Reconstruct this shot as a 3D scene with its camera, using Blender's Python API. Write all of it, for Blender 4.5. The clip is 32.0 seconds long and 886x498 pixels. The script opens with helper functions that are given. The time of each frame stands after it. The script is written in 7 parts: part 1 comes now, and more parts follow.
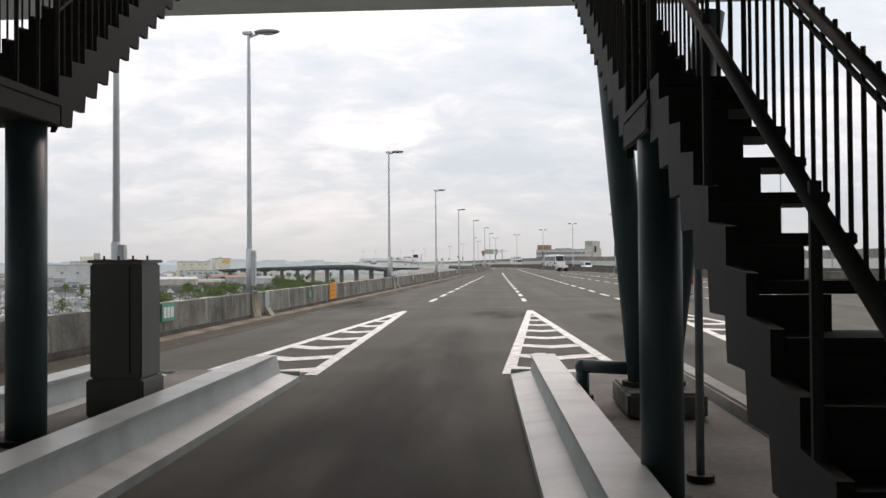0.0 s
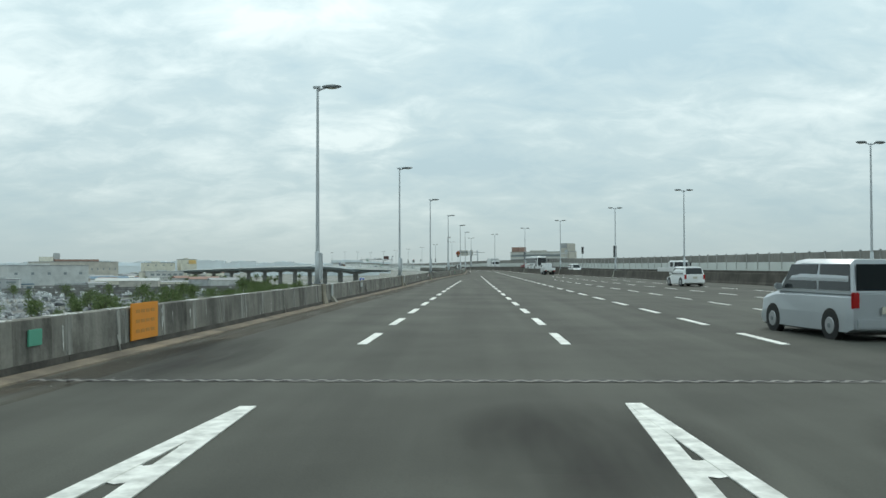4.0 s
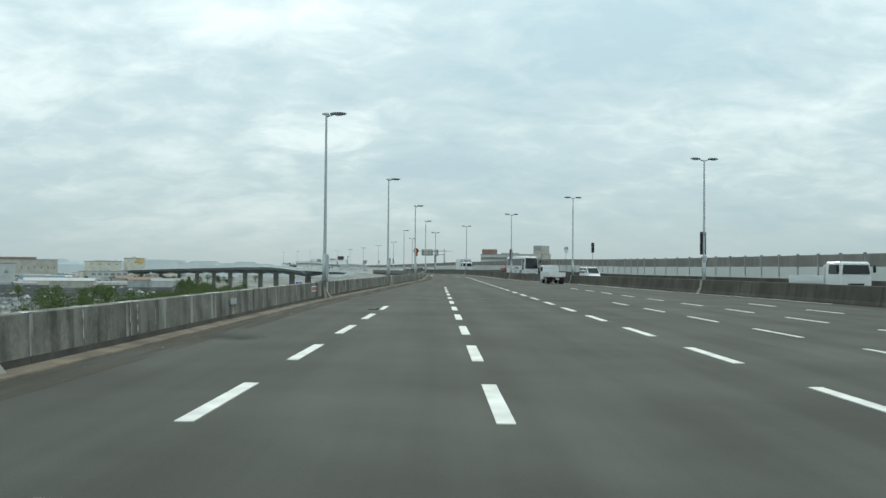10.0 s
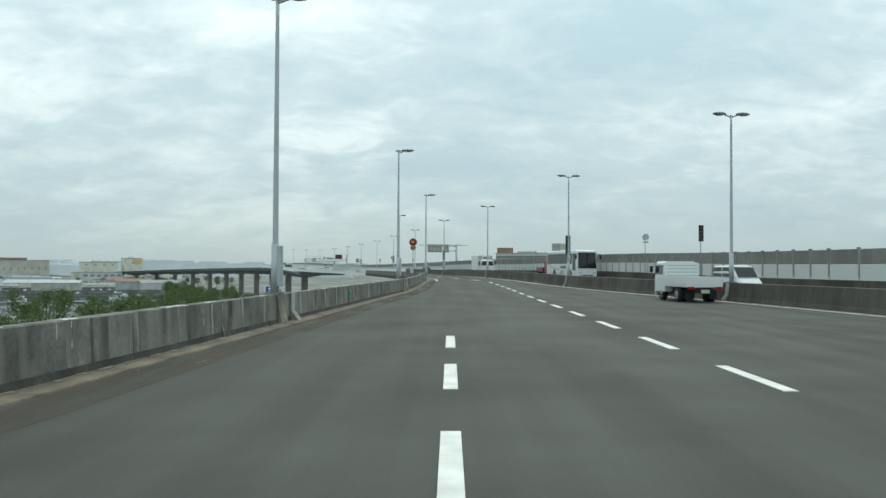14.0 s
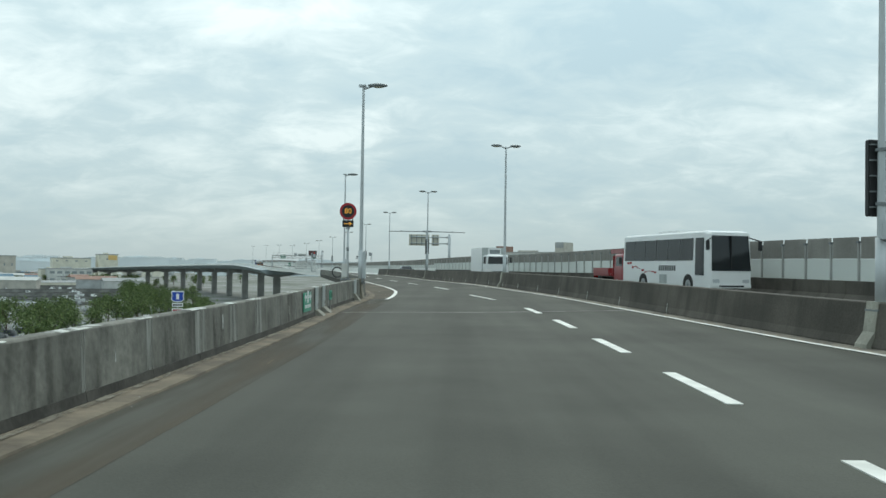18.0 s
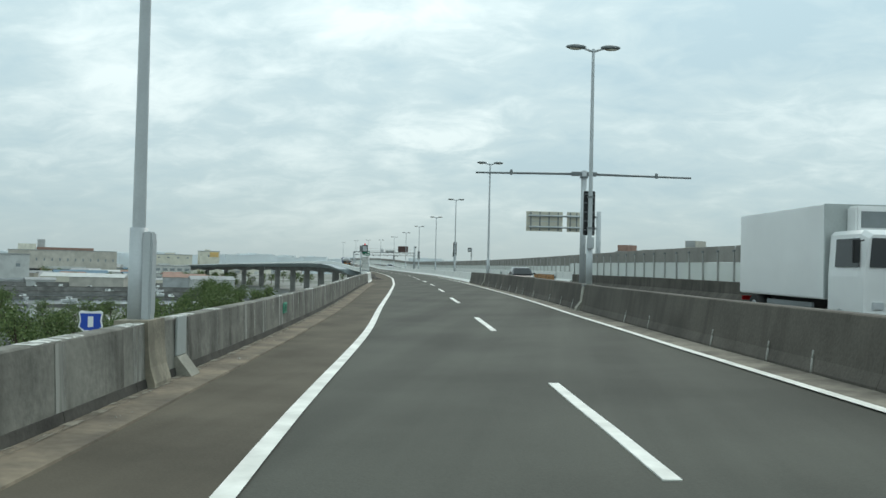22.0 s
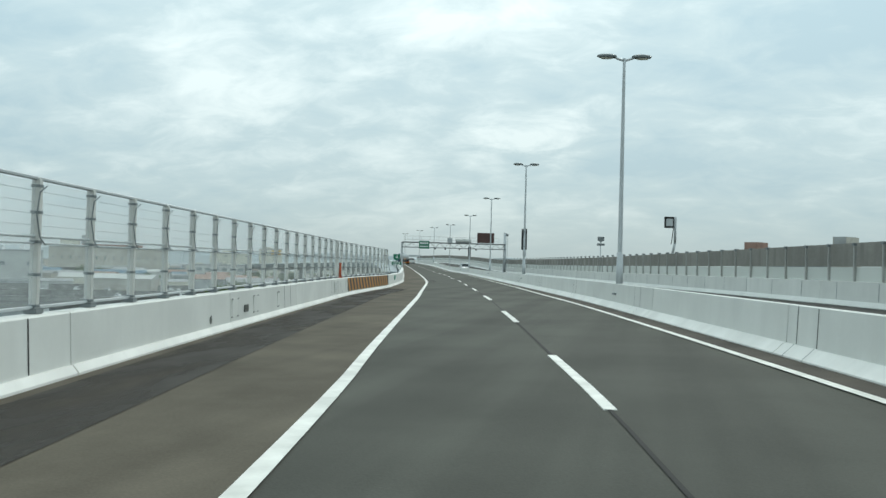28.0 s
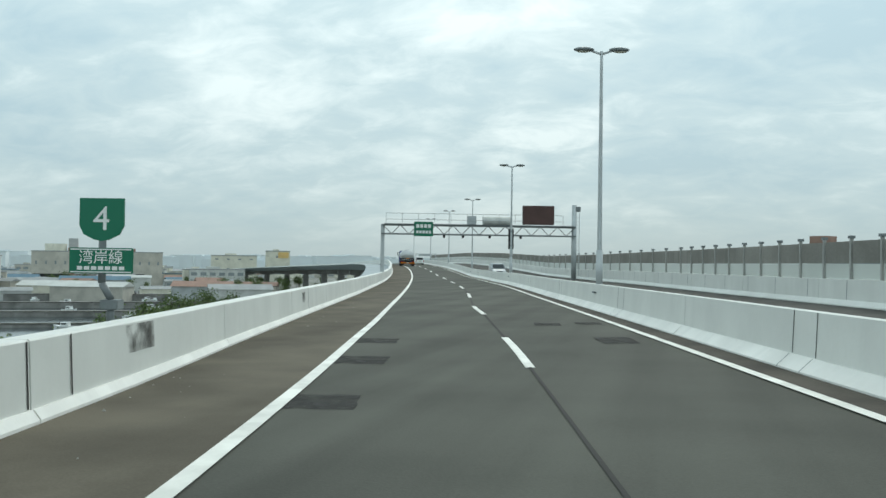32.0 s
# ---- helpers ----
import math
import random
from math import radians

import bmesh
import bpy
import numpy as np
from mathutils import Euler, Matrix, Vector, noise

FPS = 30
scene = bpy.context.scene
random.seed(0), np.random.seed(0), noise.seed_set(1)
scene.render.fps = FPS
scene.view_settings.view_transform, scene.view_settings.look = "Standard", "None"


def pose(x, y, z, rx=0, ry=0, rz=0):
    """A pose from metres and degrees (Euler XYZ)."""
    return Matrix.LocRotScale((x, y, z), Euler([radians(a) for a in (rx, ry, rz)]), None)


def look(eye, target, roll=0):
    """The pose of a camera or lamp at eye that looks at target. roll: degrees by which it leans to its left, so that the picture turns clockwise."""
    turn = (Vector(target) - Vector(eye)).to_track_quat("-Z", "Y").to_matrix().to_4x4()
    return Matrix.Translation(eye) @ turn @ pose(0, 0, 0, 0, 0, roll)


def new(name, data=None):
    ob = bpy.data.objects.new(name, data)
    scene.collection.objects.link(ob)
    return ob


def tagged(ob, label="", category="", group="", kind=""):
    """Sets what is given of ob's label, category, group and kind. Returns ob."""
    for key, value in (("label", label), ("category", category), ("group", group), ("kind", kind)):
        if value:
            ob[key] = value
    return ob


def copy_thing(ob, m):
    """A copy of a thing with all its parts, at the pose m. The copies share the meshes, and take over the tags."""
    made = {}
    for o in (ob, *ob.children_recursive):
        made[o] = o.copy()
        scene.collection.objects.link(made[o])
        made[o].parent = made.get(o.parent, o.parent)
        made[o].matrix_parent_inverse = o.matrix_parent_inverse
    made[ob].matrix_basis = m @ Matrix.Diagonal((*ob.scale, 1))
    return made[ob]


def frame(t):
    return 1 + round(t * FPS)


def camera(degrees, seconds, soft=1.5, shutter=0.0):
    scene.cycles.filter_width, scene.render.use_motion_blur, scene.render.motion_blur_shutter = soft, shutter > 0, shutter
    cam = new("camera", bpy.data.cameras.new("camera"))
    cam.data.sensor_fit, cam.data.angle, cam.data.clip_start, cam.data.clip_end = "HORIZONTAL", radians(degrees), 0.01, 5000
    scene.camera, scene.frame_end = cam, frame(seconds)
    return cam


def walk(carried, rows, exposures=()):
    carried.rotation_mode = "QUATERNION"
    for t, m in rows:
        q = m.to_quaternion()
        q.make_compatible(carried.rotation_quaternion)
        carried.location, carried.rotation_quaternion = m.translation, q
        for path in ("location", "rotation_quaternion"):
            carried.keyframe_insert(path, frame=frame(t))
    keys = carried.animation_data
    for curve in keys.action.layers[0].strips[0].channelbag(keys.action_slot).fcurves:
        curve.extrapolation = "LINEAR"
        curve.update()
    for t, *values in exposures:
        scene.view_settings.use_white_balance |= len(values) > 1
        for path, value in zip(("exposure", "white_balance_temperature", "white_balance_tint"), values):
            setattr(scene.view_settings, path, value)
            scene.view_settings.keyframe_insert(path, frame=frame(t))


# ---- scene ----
cam = camera(54.5, 32.0)
PATH = [
    (0, (-0.47, -1.091, 1.756), (-0.594, 0.905, 1.789), -0.4),
    (0.5, (-0.586, 0.497, 1.745), (-0.714, 2.492, 1.782), -0.2),
    (1, (-0.737, 2.205, 1.791), (-0.864, 4.201, 1.825), 0.1),
    (1.5, (-0.842, 4.089, 1.773), (-0.967, 6.085, 1.809), -0.0),
    (2, (-0.948, 6.857, 1.751), (-1.069, 8.853, 1.787), 0.1),
    (2.5, (-1.074, 9.516, 1.733), (-1.184, 11.512, 1.772), 0.2),
    (3, (-1.163, 12.937, 1.701), (-1.256, 14.934, 1.74), -0.1),
    (3.5, (-1.254, 16.363, 1.677), (-1.332, 18.361, 1.715), -0.2),
    (5.5, (-1.019, 32.726, 1.625), (-1.031, 34.725, 1.663), 0.4),
    (6, (-0.963, 36.841, 1.602), (-0.966, 38.841, 1.636), 0.5),
    (6.5, (-0.872, 41.025, 1.612), (-0.868, 43.024, 1.654), 0.4),
    (7, (-0.756, 45.587, 1.598), (-0.741, 47.587, 1.643), 0.6),
    (7.5, (-0.664, 50.452, 1.602), (-0.64, 52.451, 1.648), 0.4),
    (8, (-0.525, 55.316, 1.617), (-0.504, 57.315, 1.663), 0.5),
    (8.5, (-0.432, 60.087, 1.637), (-0.419, 62.086, 1.684), 0.3),
    (9, (-0.355, 65.303, 1.645), (-0.345, 67.303, 1.692), 0.4),
    (9.5, (-0.182, 70.82, 1.62), (-0.173, 72.819, 1.665), 0.4),
    (10, (-0.079, 76.539, 1.593), (-0.068, 78.538, 1.637), 0.5),
    (10.5, (0.039, 82.309, 1.584), (0.054, 84.308, 1.629), 0.5),
    (11, (0.202, 88.469, 1.582), (0.216, 90.468, 1.627), 0.5),
    (11.5, (0.307, 94.627, 1.604), (0.315, 96.627, 1.648), 0.2),
    (12, (0.422, 101.067, 1.57), (0.423, 103.066, 1.614), 0.2),
    (12.5, (0.436, 107.163, 1.601), (0.426, 109.163, 1.645), 0.4),
    (13, (0.507, 113.462, 1.628), (0.488, 115.461, 1.671), 0.4),
    (13.5, (0.493, 120.164, 1.602), (0.471, 122.163, 1.645), 0.3),
    (15.5, (0.882, 147.081, 1.694), (0.884, 149.08, 1.737), 0.6),
    (16, (1.019, 153.64, 1.631), (1.026, 155.64, 1.67), 0.9),
    (16.5, (1.168, 160.295, 1.609), (1.177, 162.294, 1.651), 1.1),
    (17, (1.37, 167.187, 1.554), (1.376, 169.187, 1.595), 1.0),
    (17.5, (1.469, 174.129, 1.558), (1.472, 176.129, 1.605), 1.3),
    (18, (1.526, 181.229, 1.601), (1.514, 183.228, 1.643), 0.8),
    (18.5, (1.476, 188.774, 1.642), (1.441, 190.774, 1.685), 0.4),
    (19, (1.314, 196.105, 1.733), (1.249, 198.104, 1.777), 0.3),
    (19.5, (1.181, 203.651, 1.777), (1.089, 205.648, 1.817), 0.9),
    (20, (0.85, 210.793, 1.754), (0.732, 212.789, 1.792), 1.2),
    (20.5, (0.532, 218.641, 1.878), (0.376, 220.635, 1.915), 1.1),
    (21, (-0.07, 226.424, 1.883), (-0.264, 228.414, 1.917), 1.1),
    (21.5, (-0.786, 234.112, 1.821), (-1.022, 236.098, 1.858), 0.9),
    (22, (-1.727, 242.168, 1.816), (-1.997, 244.15, 1.852), 1.3),
    (22.5, (-2.797, 250.462, 1.749), (-3.099, 252.439, 1.784), 1.5),
    (23, (-4.048, 258.803, 1.708), (-4.374, 260.776, 1.743), 1.5),
    (23.5, (-5.418, 266.674, 1.773), (-5.772, 268.642, 1.809), 1.4),
    (24, (-6.865, 275.098, 1.788), (-7.235, 277.063, 1.82), 1.8),
    (24.5, (-8.288, 283.394, 1.741), (-8.661, 285.359, 1.775), 1.8),
    (25, (-9.747, 291.766, 1.744), (-10.127, 293.73, 1.775), 1.7),
    (25.5, (-11.221, 300.231, 1.719), (-11.613, 302.192, 1.754), 1.5),
    (27.5, (-18.053, 334.389, 1.708), (-18.516, 336.334, 1.739), 1.8),
    (28, (-19.784, 342.019, 1.57), (-20.246, 343.965, 1.602), 1.5),
    (28.5, (-21.45, 349.596, 1.6), (-21.916, 351.541, 1.631), 1.5),
    (29, (-23.301, 357.703, 1.654), (-23.768, 359.648, 1.685), 1.6),
    (29.5, (-25.106, 365.872, 1.625), (-25.573, 367.817, 1.657), 1.3),
    (30, (-26.871, 374.02, 1.567), (-27.338, 375.964, 1.602), 1.3),
    (30.5, (-28.753, 382.489, 1.626), (-29.227, 384.432, 1.657), 1.4),
    (31, (-30.742, 391.017, 1.497), (-31.223, 392.958, 1.534), 1.0),
    (31.5, (-32.479, 398.894, 1.47), (-32.979, 400.83, 1.5), 1.1),
    (32, (-34.534, 407.329, 1.43), (-35.05, 409.261, 1.464), 0.8),
]

# ---- light ----
EXPOSURES = [(0.0, 0.24, 7300, 28), (0.5, 0.18, 7000, 18), (1.0, 0.08, 6500, 8), (1.6, -0.05, 6500, 6), (2.2, -0.12, 6500, 6), (3.2, 0.0, 6500, 6), (32.0, 0.0, 6500, 6)]
walk(cam, [(t, look(eye, target, roll)) for t, eye, target, roll in PATH], EXPOSURES)

world = bpy.data.worlds.new("sky")
scene.world = world
world.use_nodes = True
wn, wl = world.node_tree.nodes, world.node_tree.links
wn.clear()


def wnode(kind, **values):
    n = wn.new(kind)
    for k, v in values.items():
        n.inputs[k].default_value = v
    return n


def wmath(op, a, b=None, clamp=False):
    n = wn.new("ShaderNodeMath")
    n.operation, n.use_clamp = op, clamp
    for i, v in enumerate((a, b)):
        if v is None:
            continue
        if isinstance(v, (int, float)):
            n.inputs[i].default_value = v
        else:
            wl.new(v, n.inputs[i])
    return n.outputs[0]


# An overcast sheet of cloud laid over the clear sky: it thins and thickens in flat bands
sky = wn.new("ShaderNodeTexSky")
sky.sky_type, sky.sun_disc = "NISHITA", False
sky.sun_elevation, sky.sun_rotation = radians(38), radians(-4)
coord = wn.new("ShaderNodeTexCoord")
sep = wn.new("ShaderNodeSeparateXYZ")
wl.new(coord.outputs["Generated"], sep.inputs[0])
up = wmath("MAXIMUM", sep.outputs["Z"], 0.0)
den = wmath("ADD", up, 0.30)
flat = wn.new("ShaderNodeCombineXYZ")
wl.new(wmath("DIVIDE", sep.outputs["X"], den), flat.inputs[0])
wl.new(wmath("DIVIDE", sep.outputs["Y"], den), flat.inputs[1])


def cloud_noise(scale, detail, rough, dist, offset):
    mp = wn.new("ShaderNodeMapping")
    mp.inputs["Scale"].default_value = (scale * 0.8, scale, 1)
    mp.inputs["Location"].default_value = offset
    wl.new(flat.outputs[0], mp.inputs[0])
    n = wnode("ShaderNodeTexNoise", Scale=1.0, Detail=detail, Roughness=rough, Distortion=dist)
    wl.new(mp.outputs[0], n.inputs["Vector"])
    return n.outputs["Fac"]


big = cloud_noise(0.95, 3, 0.5, 0.2, (5.3, 1.1, 0))
mid_n = cloud_noise(2.7, 5, 0.55, 0.35, (7.7, 2.2, 0))
fine = cloud_noise(8.0, 6, 0.6, 0.5, (1.7, 5.2, 0))
dens = wmath("ADD", wmath("MULTIPLY", big, 0.34), wmath("ADD", wmath("MULTIPLY", mid_n, 0.38), wmath("MULTIPLY", fine, 0.28)))
# a thin place in the cloud low over the road ahead, where the light comes through in flecks
gap = wn.new("ShaderNodeVectorMath")
gap.operation = "SUBTRACT"
wl.new(coord.outputs["Generated"], gap.inputs[0])
gap.inputs[1].default_value = (-0.144, 0.979, 0.142)
squash = wn.new("ShaderNodeVectorMath")
squash.operation = "MULTIPLY"
wl.new(gap.outputs[0], squash.inputs[0])
squash.inputs[1].default_value = (9.0, 0.0, 24.0)
away = wn.new("ShaderNodeVectorMath")
away.operation = "LENGTH"
wl.new(squash.outputs[0], away.inputs[0])
thin = wmath("SUBTRACT", 1.0, away.outputs["Value"], True)
ahead = wmath("GREATER_THAN", sep.outputs["Y"], 0.0)
dens = wmath("ADD", dens, wmath("MULTIPLY", wmath("MULTIPLY", thin, ahead), wmath("MULTIPLY", fine, 0.26)))
ramp = wn.new("ShaderNodeValToRGB")
wl.new(dens, ramp.inputs[0])
e = ramp.color_ramp.elements
e[0].position, e[0].color = 0.40, (0.43, 0.57, 0.635, 1)
e[1].position, e[1].color = 0.61, (0.76, 0.86, 0.875, 1)
mid = e.new(0.495)
mid.color = (0.525, 0.65, 0.69, 1)
# brighter overhead, greyer towards the skyline
hmix = wn.new("ShaderNodeMix")
hmix.data_type = "RGBA"
wl.new(wmath("POWER", wmath("SUBTRACT", 1.0, up, True), 16.0), hmix.inputs["Factor"])
wl.new(ramp.outputs[0], hmix.inputs["A"])
hmix.inputs["B"].default_value = (0.445, 0.562, 0.603, 1)
lift = wn.new("ShaderNodeMix")
lift.data_type, lift.blend_type = "RGBA", "MULTIPLY"
lift.inputs["Factor"].default_value = 1.0
wl.new(hmix.outputs["Result"], lift.inputs["A"])
gain = wmath("MINIMUM", wmath("ADD", 0.89, wmath("MULTIPLY", up, 1.15)), 1.3)
grey = wn.new("ShaderNodeCombineColor")
for i in range(3):
    wl.new(gain, grey.inputs[i])
wl.new(grey.outputs[0], lift.inputs["B"])
bg_cloud = wn.new("ShaderNodeBackground")
bg_cloud.inputs["Strength"].default_value = 1.0
wl.new(lift.outputs["Result"], bg_cloud.inputs["Color"])
bg_sky = wn.new("ShaderNodeBackground")
bg_sky.inputs["Strength"].default_value = 0.006
wl.new(sky.outputs[0], bg_sky.inputs["Color"])
both = wn.new("ShaderNodeAddShader")
wl.new(bg_cloud.outputs[0], both.inputs[0])
wl.new(bg_sky.outputs[0], both.inputs[1])
wout = wn.new("ShaderNodeOutputWorld")
wl.new(both.outputs[0], wout.inputs["Surface"])

sun = bpy.data.lights.new("sun", "SUN")
sun.energy, sun.angle, sun.color = 1.2, radians(30), (1.0, 0.96, 0.9)
new("sun", sun).matrix_world = look((30, 300, 260), (0, 0, 0))


# ---- materials ----
def material(name, colour, rough=0.7, metal=0.0, spread=0.12, size=3.0, fine=60.0, bump=0.0, streak=0.0, tint=None, vary=0.0, spec=0.4, alpha=1.0, tracks=0.0):
    """A surface with slow blotches, fine grain and, if asked, streaks that run down it."""
    m = bpy.data.materials.new(name)
    m.use_nodes = True
    nt = m.node_tree
    n, l = nt.nodes, nt.links
    b = n["Principled BSDF"]
    b.inputs["Roughness"].default_value, b.inputs["Metallic"].default_value = rough, metal
    b.inputs["Specular IOR Level"].default_value = spec
    b.inputs["Alpha"].default_value = alpha
    tc = n.new("ShaderNodeTexCoord")

    def noise_at(scale, stretch=(1, 1, 1), detail=5):
        mp = n.new("ShaderNodeMapping")
        mp.inputs["Scale"].default_value = stretch
        l.new(tc.outputs["Object"], mp.inputs[0])
        t = n.new("ShaderNodeTexNoise")
        t.inputs["Scale"].default_value, t.inputs["Detail"].default_value = scale, detail
        l.new(mp.outputs[0], t.inputs["Vector"])
        return t.outputs["Fac"]

    def mixed(fac, a, bcol, lo=0.35, hi=0.65):
        r = n.new("ShaderNodeMapRange")
        r.inputs["From Min"].default_value, r.inputs["From Max"].default_value = lo, hi
        l.new(fac, r.inputs["Value"])
        x = n.new("ShaderNodeMix")
        x.data_type = "RGBA"
        l.new(r.outputs[0], x.inputs["Factor"])
        for key, v in (("A", a), ("B", bcol)):
            if isinstance(v, tuple):
                x.inputs[key].default_value = (*v, 1)
            else:
                l.new(v, x.inputs[key])
        return x.outputs["Result"]

    dark = tuple(c * (1 - spread) for c in colour)
    light = tuple(min(1, c * (1 + spread)) for c in colour)
    if tint:
        dark = tuple(tint)
    col = mixed(noise_at(1 / size), dark, light)
    if fine:
        g = n.new("ShaderNodeMix")
        g.data_type, g.blend_type = "RGBA", "OVERLAY"
        g.inputs["Factor"].default_value = spread
        l.new(col, g.inputs["A"])
        l.new(noise_at(fine, detail=2), g.inputs["B"])
        col = g.outputs["Result"]
    if streak:
        stained = tuple(min(1, c * (1 - streak)) for c in colour)
        s = mixed(noise_at(2.2, (.15, 1, 0.12), 6), (0, 0, 0), (1, 1, 1), 0.5, 0.75)
        x = n.new("ShaderNodeMix")
        x.data_type = "RGBA"
        l.new(s, x.inputs["Factor"])
        l.new(col, x.inputs["A"])
        x.inputs["B"].default_value = (*stained, 1)
        col = x.outputs["Result"]
    if tracks:
        s = mixed(noise_at(1.0, (0.9, 0.03, 1), 4), (1 - tracks,) * 3, (1 + tracks,) * 3, 0.38, 0.62)
        x = n.new("ShaderNodeMix")
        x.data_type, x.blend_type = "RGBA", "MULTIPLY"
        x.inputs["Factor"].default_value = 1.0
        l.new(col, x.inputs["A"])
        l.new(s, x.inputs["B"])
        col = x.outputs["Result"]
    if vary:
        info = n.new("ShaderNodeObjectInfo")
        hsv = n.new("ShaderNodeHueSaturation")
        r = n.new("ShaderNodeMapRange")
        r.inputs["To Min"].default_value, r.inputs["To Max"].default_value = 1 - vary, 1 + vary
        l.new(info.outputs["Random"], r.inputs["Value"])
        l.new(r.outputs[0], hsv.inputs["Value"])
        l.new(col, hsv.inputs["Color"])
        col = hsv.outputs["Color"]
    l.new(col, b.inputs["Base Color"])
    if bump:
        bp = n.new("ShaderNodeBump")
        bp.inputs["Strength"].default_value, bp.inputs["Distance"].default_value = bump, 0.02
        l.new(noise_at(fine or 40, detail=4), bp.inputs["Height"])
        l.new(bp.outputs[0], b.inputs["Normal"])
    return m


def see_through(name, colour, alpha, rough=0.05):
    m = material(name, colour, rough, 0, 0.03, 4, 0, alpha=alpha)
    return m


ASPHALT = material("asphalt", (0.0785, 0.0795, 0.0675), 0.88, 0, 0.16, 3.5, 38, 0.2, spec=0.2, tracks=0.13)
ASPHALT_WORN = material("worn_asphalt", (0.064, 0.064, 0.058), 0.85, 0, 0.16, 1.6, 14, 0.3, spec=0.2, tracks=0.16)
DUSTY = material("dusty_asphalt", (0.112, 0.098, 0.076), 0.92, 0, 0.2, 2.0, 45, 0.12, spec=0.15, tracks=0.12)
MEDIAN_DIRT = material("dark_brown_dirt", (0.070, 0.060, 0.048), 0.95, 0, 0.3, 1.2, 20, 0.3)
PATCH = material("asphalt_patch", (0.040, 0.042, 0.042), 0.8, 0, 0.15, 0.8, 20, 0.3, spec=0.25)
SEAM = material("tar_seam", (0.032, 0.031, 0.029), 0.95, 0, 0.15, 1.5, 20, 0.2)
PAINT = material("road_paint", (0.79, 0.785, 0.735), 0.75, 0, 0.08, 0.5, 25, 0.2, tint=(0.64, 0.635, 0.59))
PAINT_WORN = material("worn_road_paint", (0.74, 0.735, 0.69), 0.78, 0, 0.16, 0.22, 16, 0.3, tint=(0.54, 0.54, 0.50))
CONCRETE = material("stained_concrete", (0.160, 0.156, 0.136), 0.92, 0, 0.38, 0.85, 11, 0.6, streak=-0.55, vary=0.06)
def stain(name, colour, lo, hi, stretch, scale=5.0, rough=0.9, fading=False):
    """A thin deposit on another surface, ragged by noise so that what it lies on shows through."""
    m = bpy.data.materials.new(name)
    m.use_nodes = True
    n, l = m.node_tree.nodes, m.node_tree.links
    b = n["Principled BSDF"]
    b.inputs["Roughness"].default_value = rough
    b.inputs["Specular IOR Level"].default_value = 0.2
    b.inputs["Base Color"].default_value = (*colour, 1)
    tc = n.new("ShaderNodeTexCoord")
    mp = n.new("ShaderNodeMapping")
    mp.inputs["Scale"].default_value = stretch
    l.new(tc.outputs["Object"], mp.inputs[0])
    t = n.new("ShaderNodeTexNoise")
    t.inputs["Scale"].default_value, t.inputs["Detail"].default_value = scale, 5
    l.new(mp.outputs[0], t.inputs["Vector"])
    r = n.new("ShaderNodeMapRange")
    r.inputs["From Min"].default_value, r.inputs["From Max"].default_value = lo, hi
    l.new(t.outputs["Fac"], r.inputs["Value"])
    if not fading:
        l.new(r.outputs[0], b.inputs["Alpha"])
        return m
    # the deposit thins out from its middle to its rim
    mid = n.new("ShaderNodeVectorMath")
    mid.operation = 'SUBTRACT'
    mid.inputs[1].default_value = (.5, .5, 0)
    l.new(tc.outputs["Generated"], mid.inputs[0])
    flat = n.new("ShaderNodeVectorMath")
    flat.operation = 'MULTIPLY'
    flat.inputs[1].default_value = (1, 1, 0)
    l.new(mid.outputs[0], flat.inputs[0])
    far = n.new("ShaderNodeVectorMath")
    far.operation = 'LENGTH'
    l.new(flat.outputs[0], far.inputs[0])
    rim = n.new("ShaderNodeMapRange")
    rim.inputs["From Min"].default_value, rim.inputs["From Max"].default_value = .2, .48
    rim.inputs["To Min"].default_value, rim.inputs["To Max"].default_value = 1, 0
    l.new(far.outputs["Value"], rim.inputs["Value"])
    both = n.new("ShaderNodeMath")
    both.operation = 'MULTIPLY'
    l.new(r.outputs[0], both.inputs[0])
    l.new(rim.outputs[0], both.inputs[1])
    l.new(both.outputs[0], b.inputs["Alpha"])
    return m


LIME = stain("lime_streaks", (0.34, 0.34, 0.31), 0.34, 0.62, (.5, 1, .12), 5.0)
LIME_WHITE = stain("lime_deposit", (0.62, 0.63, 0.59), 0.38, 0.56, (1, 1, 1), 6.0)
TAR = stain("asphalt_patch_dark", (0.042, 0.042, 0.041), 0.22, 0.70, (1, 1, 1), 2.2)
SMEAR = stain("dark_smear", (0.10, 0.098, 0.09), 0.35, 0.75, (1, 1, 1), 3.0)
RUB_PATCH = stain("rubber_smudge", (0.048, 0.047, 0.043), 0.30, 0.85, (1, .15, 1), 1.2, fading=True)
DARK_STRIP = stain("dark_dusty_strip", (0.060, 0.056, 0.050), 0.15, 0.62, (1, .25, 1), 1.3)
DUST = stain("blown_dust", (0.125, 0.105, 0.078), 0.34, 0.85, (1.3, .12, 1), 1.6)
CRUST = stain("pale_crust", (0.27, 0.25, 0.205), 0.40, 0.62, (1, .5, 1), 5.0)
GRIME = stain("dark_grime", (0.05, 0.047, 0.042), 0.45, 0.95, (.15, 1, .15), 3.0)
CONCRETE_DARK = material("sooty_concrete", (0.088, 0.079, 0.066), 0.9, 0, 0.28, 1.6, 18, 0.35, streak=0.4, vary=0.04)
CONCRETE_PALE = material("pale_concrete", (0.36, 0.355, 0.325), 0.9, 0, 0.2, 1.2, 18, 0.3, streak=0.4)
